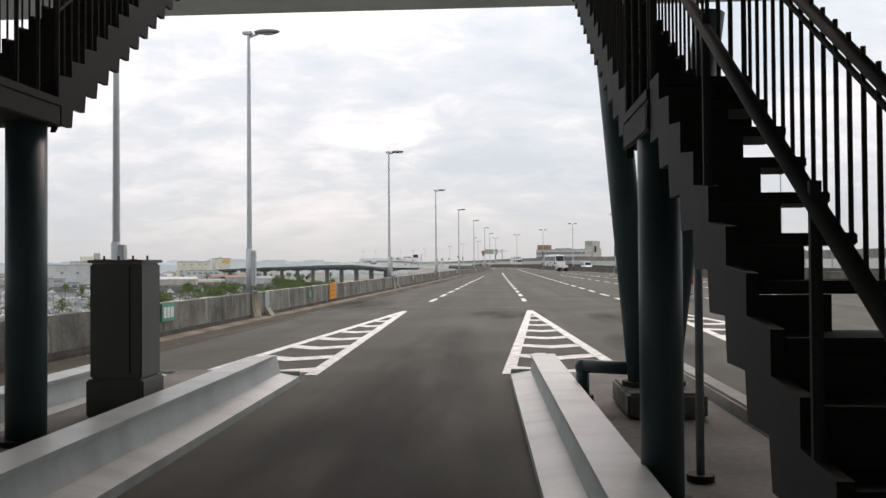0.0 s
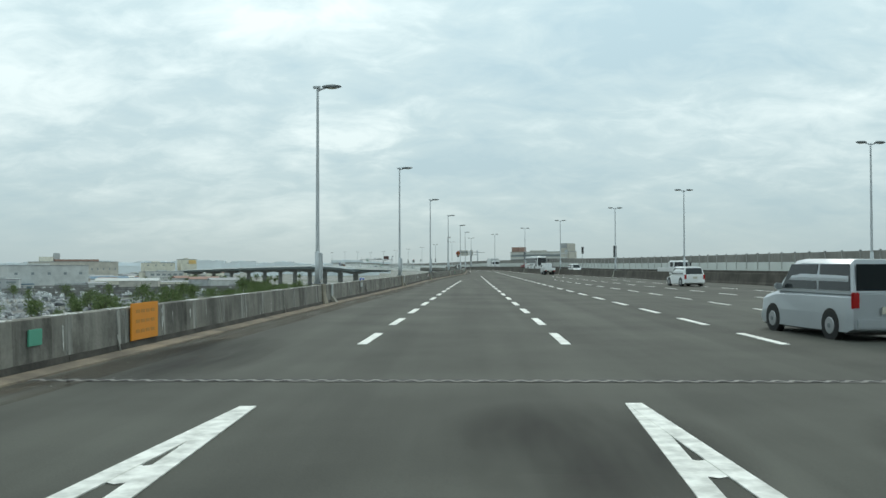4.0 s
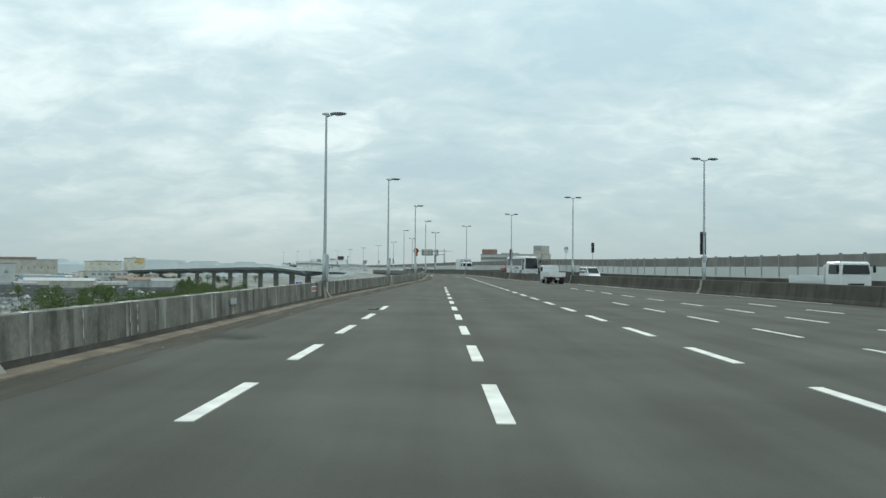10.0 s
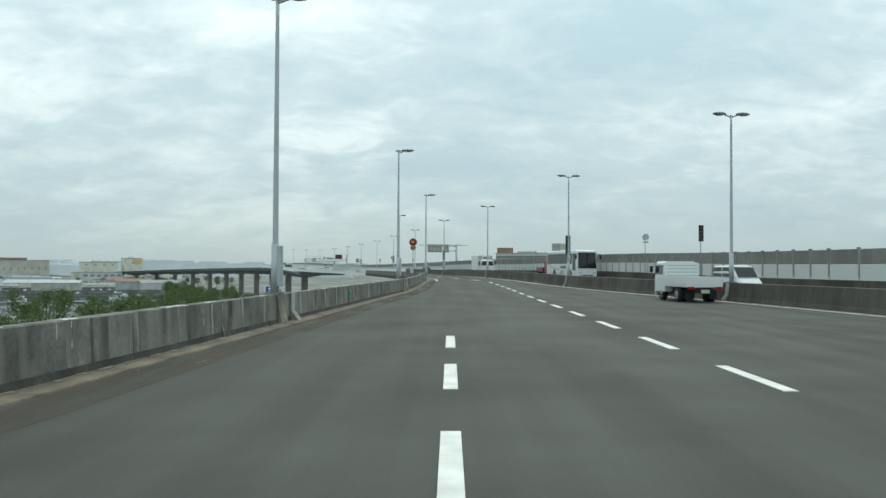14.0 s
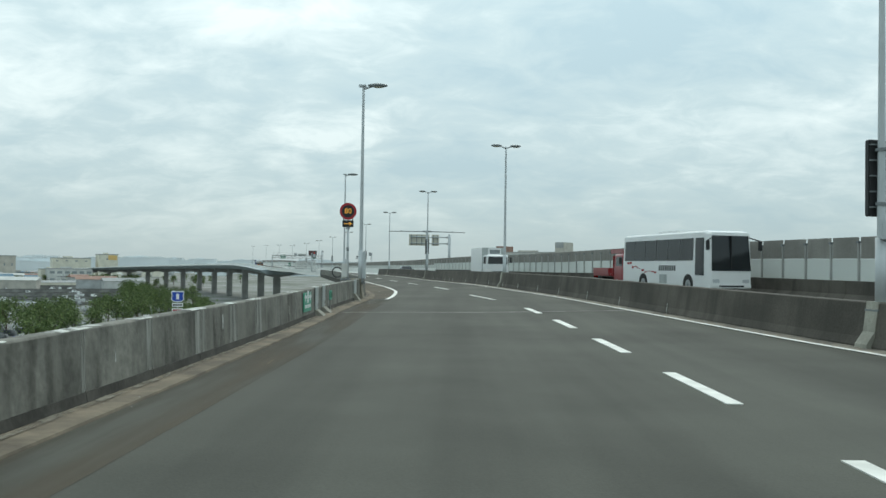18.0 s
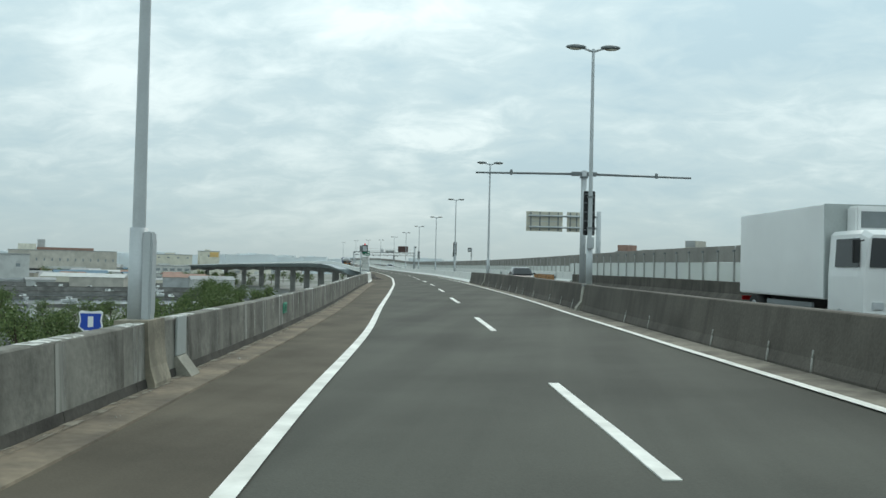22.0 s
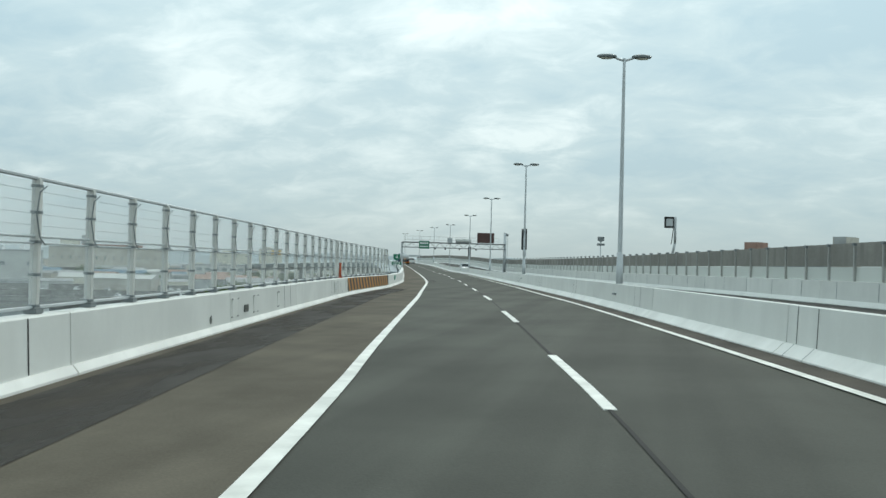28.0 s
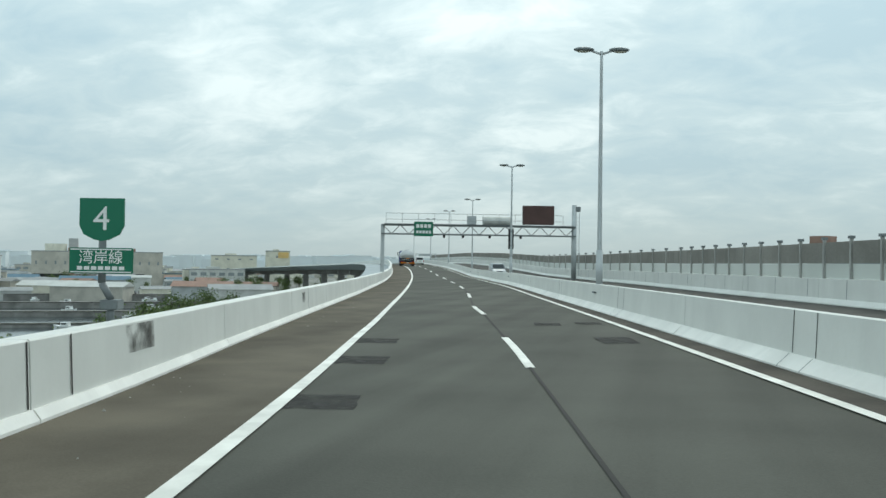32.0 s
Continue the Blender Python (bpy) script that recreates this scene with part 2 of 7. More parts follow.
BARRIER_FOOT = material("dark_barrier_foot", (0.062, 0.058, 0.050), 0.95, 0, 0.35, 0.7, 14, 0.5)
PILASTER = material("tan_pilaster", (0.27, 0.245, 0.19), 0.9, 0, 0.3, 0.5, 18, 0.3, streak=0.45)
MEDIAN_PALE = material("median_pilaster", (0.34, 0.33, 0.28), 0.9, 0, 0.25, 0.8, 18, 0.3, streak=0.4)
JOINT_STEEL = material("joint_steel", (0.19, 0.185, 0.17), 0.75, 0, 0.3, 0.5, 20)
MEDIAN_SILT = material("pale_road_silt", (0.200, 0.182, 0.148), 0.95, 0, 0.3, 0.7, 9, 0.5, tint=(0.12, 0.108, 0.088))
GUTTER = material("dusty_gutter", (0.19, 0.158, 0.116), 0.95, 0, 0.3, 0.9, 9, 0.5, tint=(0.125, 0.106, 0.082))
WALL_WHITE = material("painted_parapet", (0.72, 0.725, 0.69), 0.6, 0, 0.05, 1.4, 12, 0.1, streak=0.05, vary=0.03)
WALL_FOOT = material("bare_parapet_foot", (0.84, 0.83, 0.79), 0.85, 0, 0.08, 1.5, 14, 0.25, streak=0.06)
STEEL = material("galvanised_steel", (0.48, 0.51, 0.52), 0.5, 0.2, 0.08, 0.8, 30)
STEEL_DARK = material("dull_steel", (0.20, 0.22, 0.225), 0.55, 0.2, 0.1, 0.8, 30)
TEAL = material("teal_painted_steel", (0.055, 0.085, 0.09), 0.45, 0, 0.12, 0.7, 25, streak=0.3)
SOOT = material("dark_brown_paint", (0.017, 0.014, 0.012), 0.75, 0, 0.2, 0.6, 25)
RAIL_GREY = material("grey_guide_rail", (0.42, 0.45, 0.44), 0.4, 0.1, 0.08, 0.8, 20, streak=0.25)
LOUVRE = material("weathered_louvre", (0.29, 0.28, 0.255), 0.75, 0.0, 0.15, 3, 12, streak=0.2)
NOISE_POST = material("weathered_wall_post", (0.40, 0.40, 0.38), 0.6, 0.1, 0.12, 0.8, 20, streak=0.25)
FROST = see_through("frosted_panel", (0.70, 0.73, 0.69), 0.75, 0.3)
ACRYLIC = see_through("clear_acrylic", (0.75, 0.8, 0.8), 0.16, 0.05)
POST_WHITE = material("white_post", (0.60, 0.60, 0.57), 0.6, 0, 0.1, 0.6, 25, streak=0.3)
BLACK = material("black_plastic", (0.02, 0.021, 0.022), 0.5, 0, 0.1, 1, 30)
RUBBER = material("tyre_rubber", (0.02, 0.02, 0.02), 0.8, 0, 0.15, 0.5, 30)
GREEN_SIGN = material("green_sign", (0.01, 0.16, 0.09), 0.4, 0, 0.05, 1, 0)
BLUE_SIGN = material("blue_sign", (0.02, 0.07, 0.42), 0.4, 0, 0.05, 1, 0)
WHITE = material("white_film", (0.80, 0.81, 0.80), 0.4, 0, 0.03, 1, 0)
ORANGE = material("orange_panel", (0.75, 0.28, 0.02), 0.5, 0, 0.06, 1, 0)
RED_DISC = material("dark_red_panel", (0.36, 0.02, 0.03), 0.45, 0, 0.08, 1, 0)
MINT = material("faded_mint_sign", (0.10, 0.36, 0.25), 0.5, 0, 0.1, 0.6, 0)
BROWN_SIGN = material("dark_board_back", (0.085, 0.045, 0.04), 0.6, 0, 0.12, 1, 0)
CREAM = material("sign_back_cream", (0.55, 0.53, 0.44), 0.5, 0, 0.06, 1, 0)
TEAL_PLATE = material("teal_green_plate", (0.05, 0.30, 0.21), 0.5, 0, 0.12, 0.4, 0)
ORANGE_RED = material("orange_red_paint", (0.45, 0.09, 0.03), 0.5, 0, 0.1, 0.4, 0)
BARE_BROWN = material("brown_rag", (0.05, 0.04, 0.03), 0.95, 0, 0.3, 0.1, 30)
GREY_MARK = material("faded_grey_print", (0.50, 0.515, 0.50), 0.7, 0, 0.12, 0.3, 0)
PALE_ORANGE = material("pale_orange_cladding", (0.72, 0.50, 0.20), 0.7, 0, 0.08, 3, 0)
CABINET = material("grey_green_cabinet", (0.12, 0.125, 0.11), 0.5, 0, 0.08, 0.8, 20)


# ---- shaping tools ----
def part(name, bm, mat, parent=None, label=""):
    me = bpy.data.meshes.new(name)
    bm.to_mesh(me)
    bm.free()
    me.materials.append(mat)
    ob = new(name, me)
    if parent:
        ob.parent = parent
    if label:
        ob["label"] = label
    return ob


def base(name, x=0, y=0, z=0, rz=0):
    ob = new(name)
    ob.matrix_basis = pose(x, y, z, 0, 0, rz)
    return ob


def box(x0, x1, y0, y1, z0, z1, bevel=0.0, bm=None):
    bm = bm or bmesh.new()
    vs = bmesh.ops.create_cube(bm, size=1)["verts"]
    for v in vs:
        v.co = Vector((x0 + (v.co.x + .5) * (x1 - x0), y0 + (v.co.y + .5) * (y1 - y0), z0 + (v.co.z + .5) * (z1 - z0)))
    if bevel:
        bmesh.ops.bevel(bm, geom=list({e for v in vs for e in v.link_edges}), offset=bevel, segments=2, affect="EDGES")
    return bm


def tube(p, q, r0, r1=None, n=12, bm=None):
    bm = bm or bmesh.new()
    p, q = Vector(p), Vector(q)
    m = Matrix.Translation((p + q) / 2) @ (q - p).to_track_quat("Z", "Y").to_matrix().to_4x4()
    bmesh.ops.create_cone(bm, cap_ends=True, segments=n, radius1=r0, radius2=r0 if r1 is None else r1, depth=(q - p).length, matrix=m)
    return bm


def ball(c, sx, sy, sz, bm=None, u=14, v=8):
    bm = bm or bmesh.new()
    bmesh.ops.create_uvsphere(bm, u_segments=u, v_segments=v, radius=1, matrix=Matrix.Translation(c) @ Matrix.Diagonal((sx, sy, sz, 1)))
    return bm


def smooth(ob):
    for p in ob.data.polygons:
        p.use_smooth = len(p.vertices) < 5  # end caps stay flat
    return ob


def prism(outline, along0, along1, axis="x"):
    """A flat outline (two coordinates) pushed out along an axis."""
    bm = bmesh.new()

    def put(a, b, s):
        return bm.verts.new((s, a, b) if axis == "x" else (a, s, b) if axis == "y" else (a, b, s))
    f0 = [put(a, b, along0) for a, b in outline]
    f1 = [put(a, b, along1) for a, b in outline]
    bm.faces.new(f0)
    bm.faces.new(f1[::-1])
    for i in range(len(f0)):
        j = (i + 1) % len(f0)
        bm.faces.new((f0[i], f1[i], f1[j], f0[j]))
    bmesh.ops.recalc_face_normals(bm, faces=bm.faces)
    return bm


# the road's height along its length, and how much its right side is banked up
RISE_Y = [-100, 180, 200, 220, 240, 260, 300, 330, 350, 376, 396, 420, 450, 480, 504, 540, 580, 630, 690, 760, 836, 910, 976]
RISE_Z = [0, 0, .05, .21, .2, .12, .12, .06, 0, -.04, -.12, -.2, -.25, -.2, 0, .75, 1.3, 1.3, .9, .2, -.9, -2.6, -5]
LEFT_FEET = [(-11.3, -60), (-9.1, 0), (-8.2, 27), (-7.4, 55), (-6.45, 86.5), (-5.75, 119), (-4.2, 152), (-2.95, 176), (-2.5, 184), (-2.3, 196), (-2.25, 204), (-2.3, 209), (-2.18, 215),
             (-2.14, 219.8), (-2.9, 226.5), (-3.96, 233.2), (-5.48, 243.5), (-6.76, 252.3), (-9.60, 270), (-13.05, 288.5), (-14.3, 295), (-17.55, 312.6)]
WHITE_FEET = [(-17.55, 312.6), (-20.6, 327.8), (-24.6, 342.4), (-26.2, 349), (-27.9, 356.3), (-31.2, 371), (-33.6, 382), (-35.75, 394.5), (-36.5, 397.8), (-37.35, 401.7), (-38.6, 407), (-40.25, 413.7), (-41.5, 418.3), (-43.5, 425.1), (-52.0, 455.2),
              (-59.2, 480), (-68.8, 511), (-80.2, 545), (-94.6, 585), (-115, 636), (-142.5, 696), (-176, 762), (-223, 838), (-282, 913), (-346, 978)]
MEDIAN_FEET = [(38, -60), (32.2, 0), (24.3, 75.5), (20.74, 108.8), (18.3, 135.9), (14.6, 170.3), (10.3, 198.7), (5.15, 236.3), (-0.61, 272.6), (-6.9, 305.1),
               (-13.85, 341.5), (-21.05, 374.7), (-28.6, 405.3), (-37.0, 437.7), (-46.4, 471.8), (-57, 505), (-69, 540), (-84, 580),
               (-105, 630), (-133, 690), (-167, 755), (-215, 830), (-275, 905), (-340, 970)]


def surface(x, y):
    """The road's height at a place: its rise along the way and its banking from the left parapet to the median."""
    feet = LEFT_FEET + WHITE_FEET[1:]
    xl = np.interp(y, [q[1] for q in feet], [q[0] for q in feet])
    xm = np.interp(y, [q[1] for q in MEDIAN_FEET], [q[0] for q in MEDIAN_FEET])
    bank = np.interp(y, [190, 230, 248, 258, 271, 285, 300, 335, 470, 504], [0, .15, .22, .20, .17, .21, .22, .15, .15, 0])
    return float(np.interp(y, RISE_Y, RISE_Z) + bank * min(max(((x - xl) / (xm - xl) - .45) / .55, 0), 1.0))


class Line:
    """A smooth line on the plan through a few points, measured along its length."""

    def __init__(self, pts, step=1.0):
        ground = all(len(q) == 2 for q in pts)
        p = [Vector((*q, 0)) if len(q) == 2 else Vector(q) for q in pts]
        p = [p[0] * 2 - p[1]] + p + [p[-1] * 2 - p[-2]]
        out = []
        for a, b, c, d in zip(p, p[1:], p[2:], p[3:]):
            n = max(2, int((c - b).length / step))
            for i in range(n):
                t = i / n
                out.append(0.5 * (2 * b + (c - a) * t + (2 * a - 5 * b + 4 * c - d) * t * t + (3 * b - a - 3 * c + d) * t ** 3))
        out.append(p[-2])
        self.p = np.array(out)
        if ground:
            self.p[:, 2] = [surface(x, y) for x, y in self.p[:, :2]]
        self.s = np.r_[0, np.cumsum(np.linalg.norm(np.diff(self.p[:, :2], axis=0), axis=1))]
        self.length = float(self.s[-1])

    def at(self, s, off=0.0, z=0.0):
        s = min(max(s, 0.0), self.length)
        q = np.array([np.interp(s, self.s, self.p[:, k]) for k in range(3)])
        a = np.array([np.interp(min(s + .6, self.length), self.s, self.p[:, k]) for k in range(3)])
        b = np.array([np.interp(max(s - .6, 0), self.s, self.p[:, k]) for k in range(3)])
        d = a - b
        d = d / max(1e-9, math.hypot(d[0], d[1]))
        return Vector((q[0] + d[1] * off, q[1] - d[0] * off, q[2] + z))

    def heading(self, s):
        a, b = self.at(s + .5), self.at(s - .5)
        return math.degrees(math.atan2(-(a.x - b.x), a.y - b.y))

    def from_y(self, y):
        return float(np.interp(y, self.p[:, 1], self.s))


def sweep(line, s0, s1, profile, step=4.0, closed=True, bm=None):
    """The profile, points of (to the right, up), carried along the line."""
    bm = bm or bmesh.new()
    n = max(1, int(math.ceil((s1 - s0) / step)))
    rings = []
    for i in range(n + 1):
        s = s0 + (s1 - s0) * i / n
        rings.append([bm.verts.new(line.at(s, o, z)) for o, z in profile])
    k = len(profile)
    for a, b in zip(rings, rings[1:]):
        for i in range(k if closed else k - 1):
            j = (i + 1) % k
            bm.faces.new((a[i], a[j], b[j], b[i]))
    if closed:
        bm.faces.new(rings[0][::-1])
        bm.faces.new(rings[-1])
    bmesh.ops.recalc_face_normals(bm, faces=bm.faces)
    return bm


def strip(line, s0, s1, o0, o1, z, step=4.0, bm=None):
    return sweep(line, s0, s1, [(o0, z), (o1, z)], step, False, bm)


# ---- plan ----
# the median's centre line, from the plaza round to the far curve
MEDIAN = Line(MEDIAN_FEET)
# the left parapet's inner foot
LEFT = Line(LEFT_FEET)
LEFT_WHITE = Line(WHITE_FEET)
EDGE_LEFT = Line([(-1.05, 217.7), (-1.0, 221), (-1.3, 228.3), (-1.8, 233), (-2.6, 238.8), (-3.75, 246.4), (-4.6, 251.5), (-6.4, 263), (-8.35, 273.7), (-11.2, 289.8), (-14.06, 305.6), (-15.25, 311.9),
                  (-20.84, 339.9), (-23.2, 351), (-24.9, 358.2), (-29.8, 379.4), (-31.7, 387.2), (-37.8, 412.3), (-41.5, 426.2), (-43.85, 434.7), (-53.6, 469), (-65, 507), (-76.6, 542), (-91, 582)])
sM = MEDIAN.from_y

# ---- ground, road and markings ----
def pair(y):
    left = LEFT.at(LEFT.from_y(y)) if y <= 313 else LEFT_WHITE.at(LEFT_WHITE.from_y(y))
    return left, MEDIAN.at(MEDIAN.from_y(y))


GROUND_Z = -16.5
# ground tone paled to carry the haze over the far plain
EARTH = material("hazed_port_ground", (0.21, 0.21, 0.20), 0.95, 0, 0.35, 30, 0.4, tint=(0.12, 0.13, 0.10))
bm = bmesh.new()
bmesh.ops.create_grid(bm, x_segments=8, y_segments=8, size=4500, matrix=Matrix.Translation((0, 1500, GROUND_Z)))
tagged(part("ground", bm, EARTH), "grey-brown port ground with yards and scrub", "ground", kind="structure")

bm = bmesh.new()
rows = []
for y in list(np.arange(-60, 180, 6.0)) + list(np.arange(180, 560, 2.0)) + list(np.arange(560, 881, 10.0)):
    a, b = pair(y)
    row = [a.lerp(b, t) for t in (0, .2, .45, .72, 1)]
    rows.append([bm.verts.new((v.x, v.y, surface(v.x, v.y))) for v in row])
for r, q in zip(rows, rows[1:]):
    for i in range(4):
        bm.faces.new((r[i], r[i + 1], q[i + 1], q[i]))
tagged(part("road", bm, ASPHALT), "grey worn asphalt of an elevated expressway", "road", kind="structure")
# the opposite road falls outward before the bend and rises outward along the pale parapet
bm = bmesh.new()
rows = []
for q in np.arange(0, MEDIAN.length, 4.0):
    lift = float(np.interp(MEDIAN.at(q).y, [305, 350], [0, 1]))
    rows.append([bm.verts.new(MEDIAN.at(q, o, z0 + (z1 - z0) * lift)) for o, z0, z1 in ((.2, -.004, -.004), (6.0, -.10, .16), (9.5, -.17, .26), (14.9, -.28, .26))])
for r, q in zip(rows, rows[1:]):
    for i in range(3):
        bm.faces.new((r[i], r[i + 1], q[i + 1], q[i]))
tagged(part("opposite_road", bm, ASPHALT_WORN), "grey asphalt of the opposite carriageway", "road", kind="structure")
# girder colour lifted to a pale blue-grey: distance haze painted in
VIADUCT_STEEL = material("hazed_viaduct_girder", (0.30, 0.35, 0.37), 0.6, 0, 0.1, 8, 2, streak=0.15)
# the deck below, seen where the road bends away
tagged(part("viaduct_deck", sweep(MEDIAN, sM(500), MEDIAN.length, [(-13.2, -0.3), (12, -0.3), (9, -2.0), (-10, -2.0)], 12), VIADUCT_STEEL), "girders of the curving viaduct deck, blue-grey from haze in the colour", "bridge deck", kind="structure")
# lighter than the near concrete, the haze of distance mixed into it
PIER = material("hazed_pier_concrete", (0.30, 0.30, 0.285), 0.9, 0, 0.12, 3, 8, streak=0.2)
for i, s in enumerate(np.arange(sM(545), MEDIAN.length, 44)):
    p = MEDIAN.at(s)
    pier = tagged(base("viaduct_pier", p.x, p.y, p.z, MEDIAN.heading(s)), "concrete hammerhead pier of the curving viaduct, paled by painted haze", "bridge pier", "viaduct piers")
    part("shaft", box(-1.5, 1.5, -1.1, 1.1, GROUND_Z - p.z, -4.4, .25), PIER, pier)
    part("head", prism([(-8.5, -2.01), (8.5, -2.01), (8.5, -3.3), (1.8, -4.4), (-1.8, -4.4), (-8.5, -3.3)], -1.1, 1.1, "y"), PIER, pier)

tagged(part("shoulder", strip(LEFT, 0, LEFT.from_y(217), 0.0, 1.3, 0.006, 1), DUST), "brownish dusty asphalt shoulder along the parapet", "road shoulder", kind="structure")
bm = bmesh.new()
rows = []
for y in np.arange(216, 560, 2.0):
    a = pair(y)[0]
    e0 = EDGE_LEFT.at(EDGE_LEFT.from_y(max(y, 219)), -0.1)
    rows.append([bm.verts.new((*p.xy, surface(p.x, p.y) + .007)) for p in (a, e0)])
for r, q in zip(rows, rows[1:]):
    bm.faces.new((r[0], r[1], q[1], q[0]))
tagged(part("wide_shoulder", bm, DUSTY), "brownish dusty asphalt between edge line and parapet", "road shoulder", kind="structure")
gutter = tagged(part("gutter", sweep(LEFT, LEFT.from_y(16), LEFT.from_y(232), [(-.02, -.1), (-.02, .05), (.40, .03), (.44, -.1)], 1.0), GUTTER), "dusty tan concrete gutter strip along the parapet", "gutter", kind="structure")
tagged(part("gutter", sweep(LEFT, LEFT.from_y(232), LEFT.length, [(-.02, -.1), (-.02, .05), (.53, .03), (.57, -.1)], 1.0), GUTTER), "wider dusty tan concrete gutter strip round the bend", "gutter", kind="structure")
tagged(part("resurfaced_strip", strip(LEFT_WHITE, LEFT_WHITE.from_y(331), LEFT_WHITE.from_y(392), 0.2, 1.5, .013, 2), DARK_STRIP), "dark resurfaced asphalt strip beside the parapet", "road patch", kind="structure")
EDGE_OFF = [(112, -.91), (238, -.86), (255, -.96), (271, -.97), (288, -.90), (305, -.84), (340, -.92), (372, -1.0), (388, -1.08), (398, -.97), (440, -.91), (600, -.91)]
EDGE_RIGHT = Line([tuple(MEDIAN.at(sM(y), float(np.interp(y, [q[0] for q in EDGE_OFF], [q[1] for q in EDGE_OFF]))))[:2] for y in range(112, 600, 4)])
sE = EDGE_RIGHT.from_y


def apron(y0, y1, reach):
    """The strip of road between the right edge line and the foot of the median."""
    b, before = bmesh.new(), None
    for y in np.arange(y0, y1 + .1, 1.0):
        pts = (EDGE_RIGHT.at(sE(y), .075), EDGE_RIGHT.at(sE(y), .11), MEDIAN.at(sM(y), reach))
        now = [b.verts.new((p.x, p.y, surface(p.x, p.y) + z)) for p, z in zip(pts, (.002, .018, .022))]
        if before:
            b.faces.new((before[0], before[1], now[1], now[0]))
            b.faces.new((before[1], before[2], now[2], now[1]))
        before = now
    return b


tagged(part("median_gutter", apron(150, 318, -.28), MEDIAN_SILT), "pale dusty strip at the foot of the median barrier", "gutter", kind="structure")

tagged(part("edge_line", strip(EDGE_LEFT, 0, EDGE_LEFT.length, -.09, .09, .016, 2), PAINT), "solid white left edge line", "lane marking", kind="structure")
tagged(part("edge_line", strip(EDGE_RIGHT, sE(118), sE(560), -.09, .09, .016, 1), PAINT), "solid white line along the median barrier", "lane marking", kind="structure")


def dashes(name, line, s_list, length, width, label):
    """Every stroke is a thin piece of its own on the road."""
    holder = tagged(new(name), label, "lane marking", kind="structure")
    for s in s_list:
        part("stroke", sweep(line, s, s + length, [(-width / 2, -.01), (-width / 2, .011), (width / 2, .011), (width / 2, -.01)], 2), PAINT, holder)
    return holder


PLAZA = [Line([(-3.6, 33), (-3.35, 46), (-2.82, 76.5), (-2.15, 113)]),
         Line([(0.75, 33), (0.80, 45), (0.66, 77), (0.56, 117), (0.5, 160)]),
         Line([(5.35, 31), (5.25, 56), (5.08, 90), (5.05, 124), (4.95, 182), (4.9, 195), (4.7, 205), (4.3, 213)]),
         Line([(9.6, 31), (9.4, 62), (8.65, 97), (8.45, 110), (8.2, 125)]),
         Line([(14.3, 31), (13.3, 70), (12.05, 100), (11.75, 113), (11.4, 125), (11.1, 138), (10.8, 152)]),
         Line([(19.2, 31), (17.6, 70), (15.7, 100), (15.1, 112), (14.8, 120)])]
for k, (ln, w, y0, y1) in enumerate(zip(PLAZA, (.2, .2, .2, .13, .13, .13), (35, 35, 35, 35, 35, 35), (111, 150, 210, 118, 148, 115))):
    ys = [44.1 + 5.893 * i for i in range(-2, 30)]
    dashes("lane_line", ln, [ln.from_y(y) for y in ys if y0 <= y <= y1], 2.95, w, "white dashed lane line on the toll plaza")
LANE = Line([(3.54, 218.4), (2.64, 223.9), (1.62, 233), (0.5, 240), (-.78, 248.5), (-1.78, 254.3), (-3.35, 264), (-4.25, 269), (-5.77, 277.9), (-6.71, 282.8), (-8.67, 293.8), (-9.72, 299.3), (-11.4, 308.6), (-12.44, 313.6),
             (-14.1, 322.1), (-15.2, 327.2), (-18.3, 342), (-20.15, 351.5), (-21.47, 357.4), (-23.2, 365.2), (-24.5, 370.8), (-26.5, 379.6), (-27.75, 384.8), (-29.88, 393.6), (-31.27, 399.2),
             (-36.6, 420.4), (-38.2, 426.4), (-40.4, 434.5), (-42.05, 440.2)] + [tuple(MEDIAN.at(sM(y), -4.0))[:2] for y in range(456, 600, 16)])
STARTS = [218.4, 233.4, 248.9, 264, 279.3, 293.8, 308.5, 322.3, 336.9, 351.4, 365.0, 379.2, 393.2, 406.7, 420.6, 434.5] + [448.3 + 13.9 * i for i in range(9)]
dashes("lane_line", LANE, [LANE.from_y(y) for y in STARTS], 5.5, .15, "white dashed line between the two lanes")
tagged(part("seam", strip(LANE, LANE.from_y(319), LANE.from_y(470), -.024, .024, .008, 2), SEAM), "dark tar seam between the lanes", "road seam", kind="structure")


def zebra(ax, ay, lx, ly, rx, ry, mat, n, bend):
    """A hatched wedge: two border lines that meet and bent bars between them."""
    holder = tagged(new("hatched_wedge"), "white hatched wedge between toll lanes, scuffed", "road marking", kind="structure")
    a, l, r = Vector((ax, ay, 0)), Vector((lx, ly, 0)), Vector((rx, ry, 0))
    for q, dz in ((l, 0), (r, .003)):
        ln = Line([tuple(q), tuple(q.lerp(a, .5)), tuple(a)])
        part("border", sweep(ln, 0, ln.length, [(-.1, .001 + dz), (-.1, .012 + dz), (.1, .012 + dz), (.1, .001 + dz)]), mat, holder)
    for i in range(n):
        t0 = (i + .25) / n
        p0, p1 = l.lerp(a, t0), r.lerp(a, t0)
        m = (p0 + p1) / 2 - Vector((0, bend * (1 - t0), 0))
        b = bmesh.new()
        w = Vector((0, .6, 0))
        vs = [b.verts.new(p + Vector((0, 0, .009))) for p in (p0, m, p1, p1 + w, m + w, p0 + w)]
        b.faces.new((vs[0], vs[1], vs[4], vs[5]))
        b.faces.new((vs[1], vs[2], vs[3], vs[4]))
        part("bar", b, mat, holder)


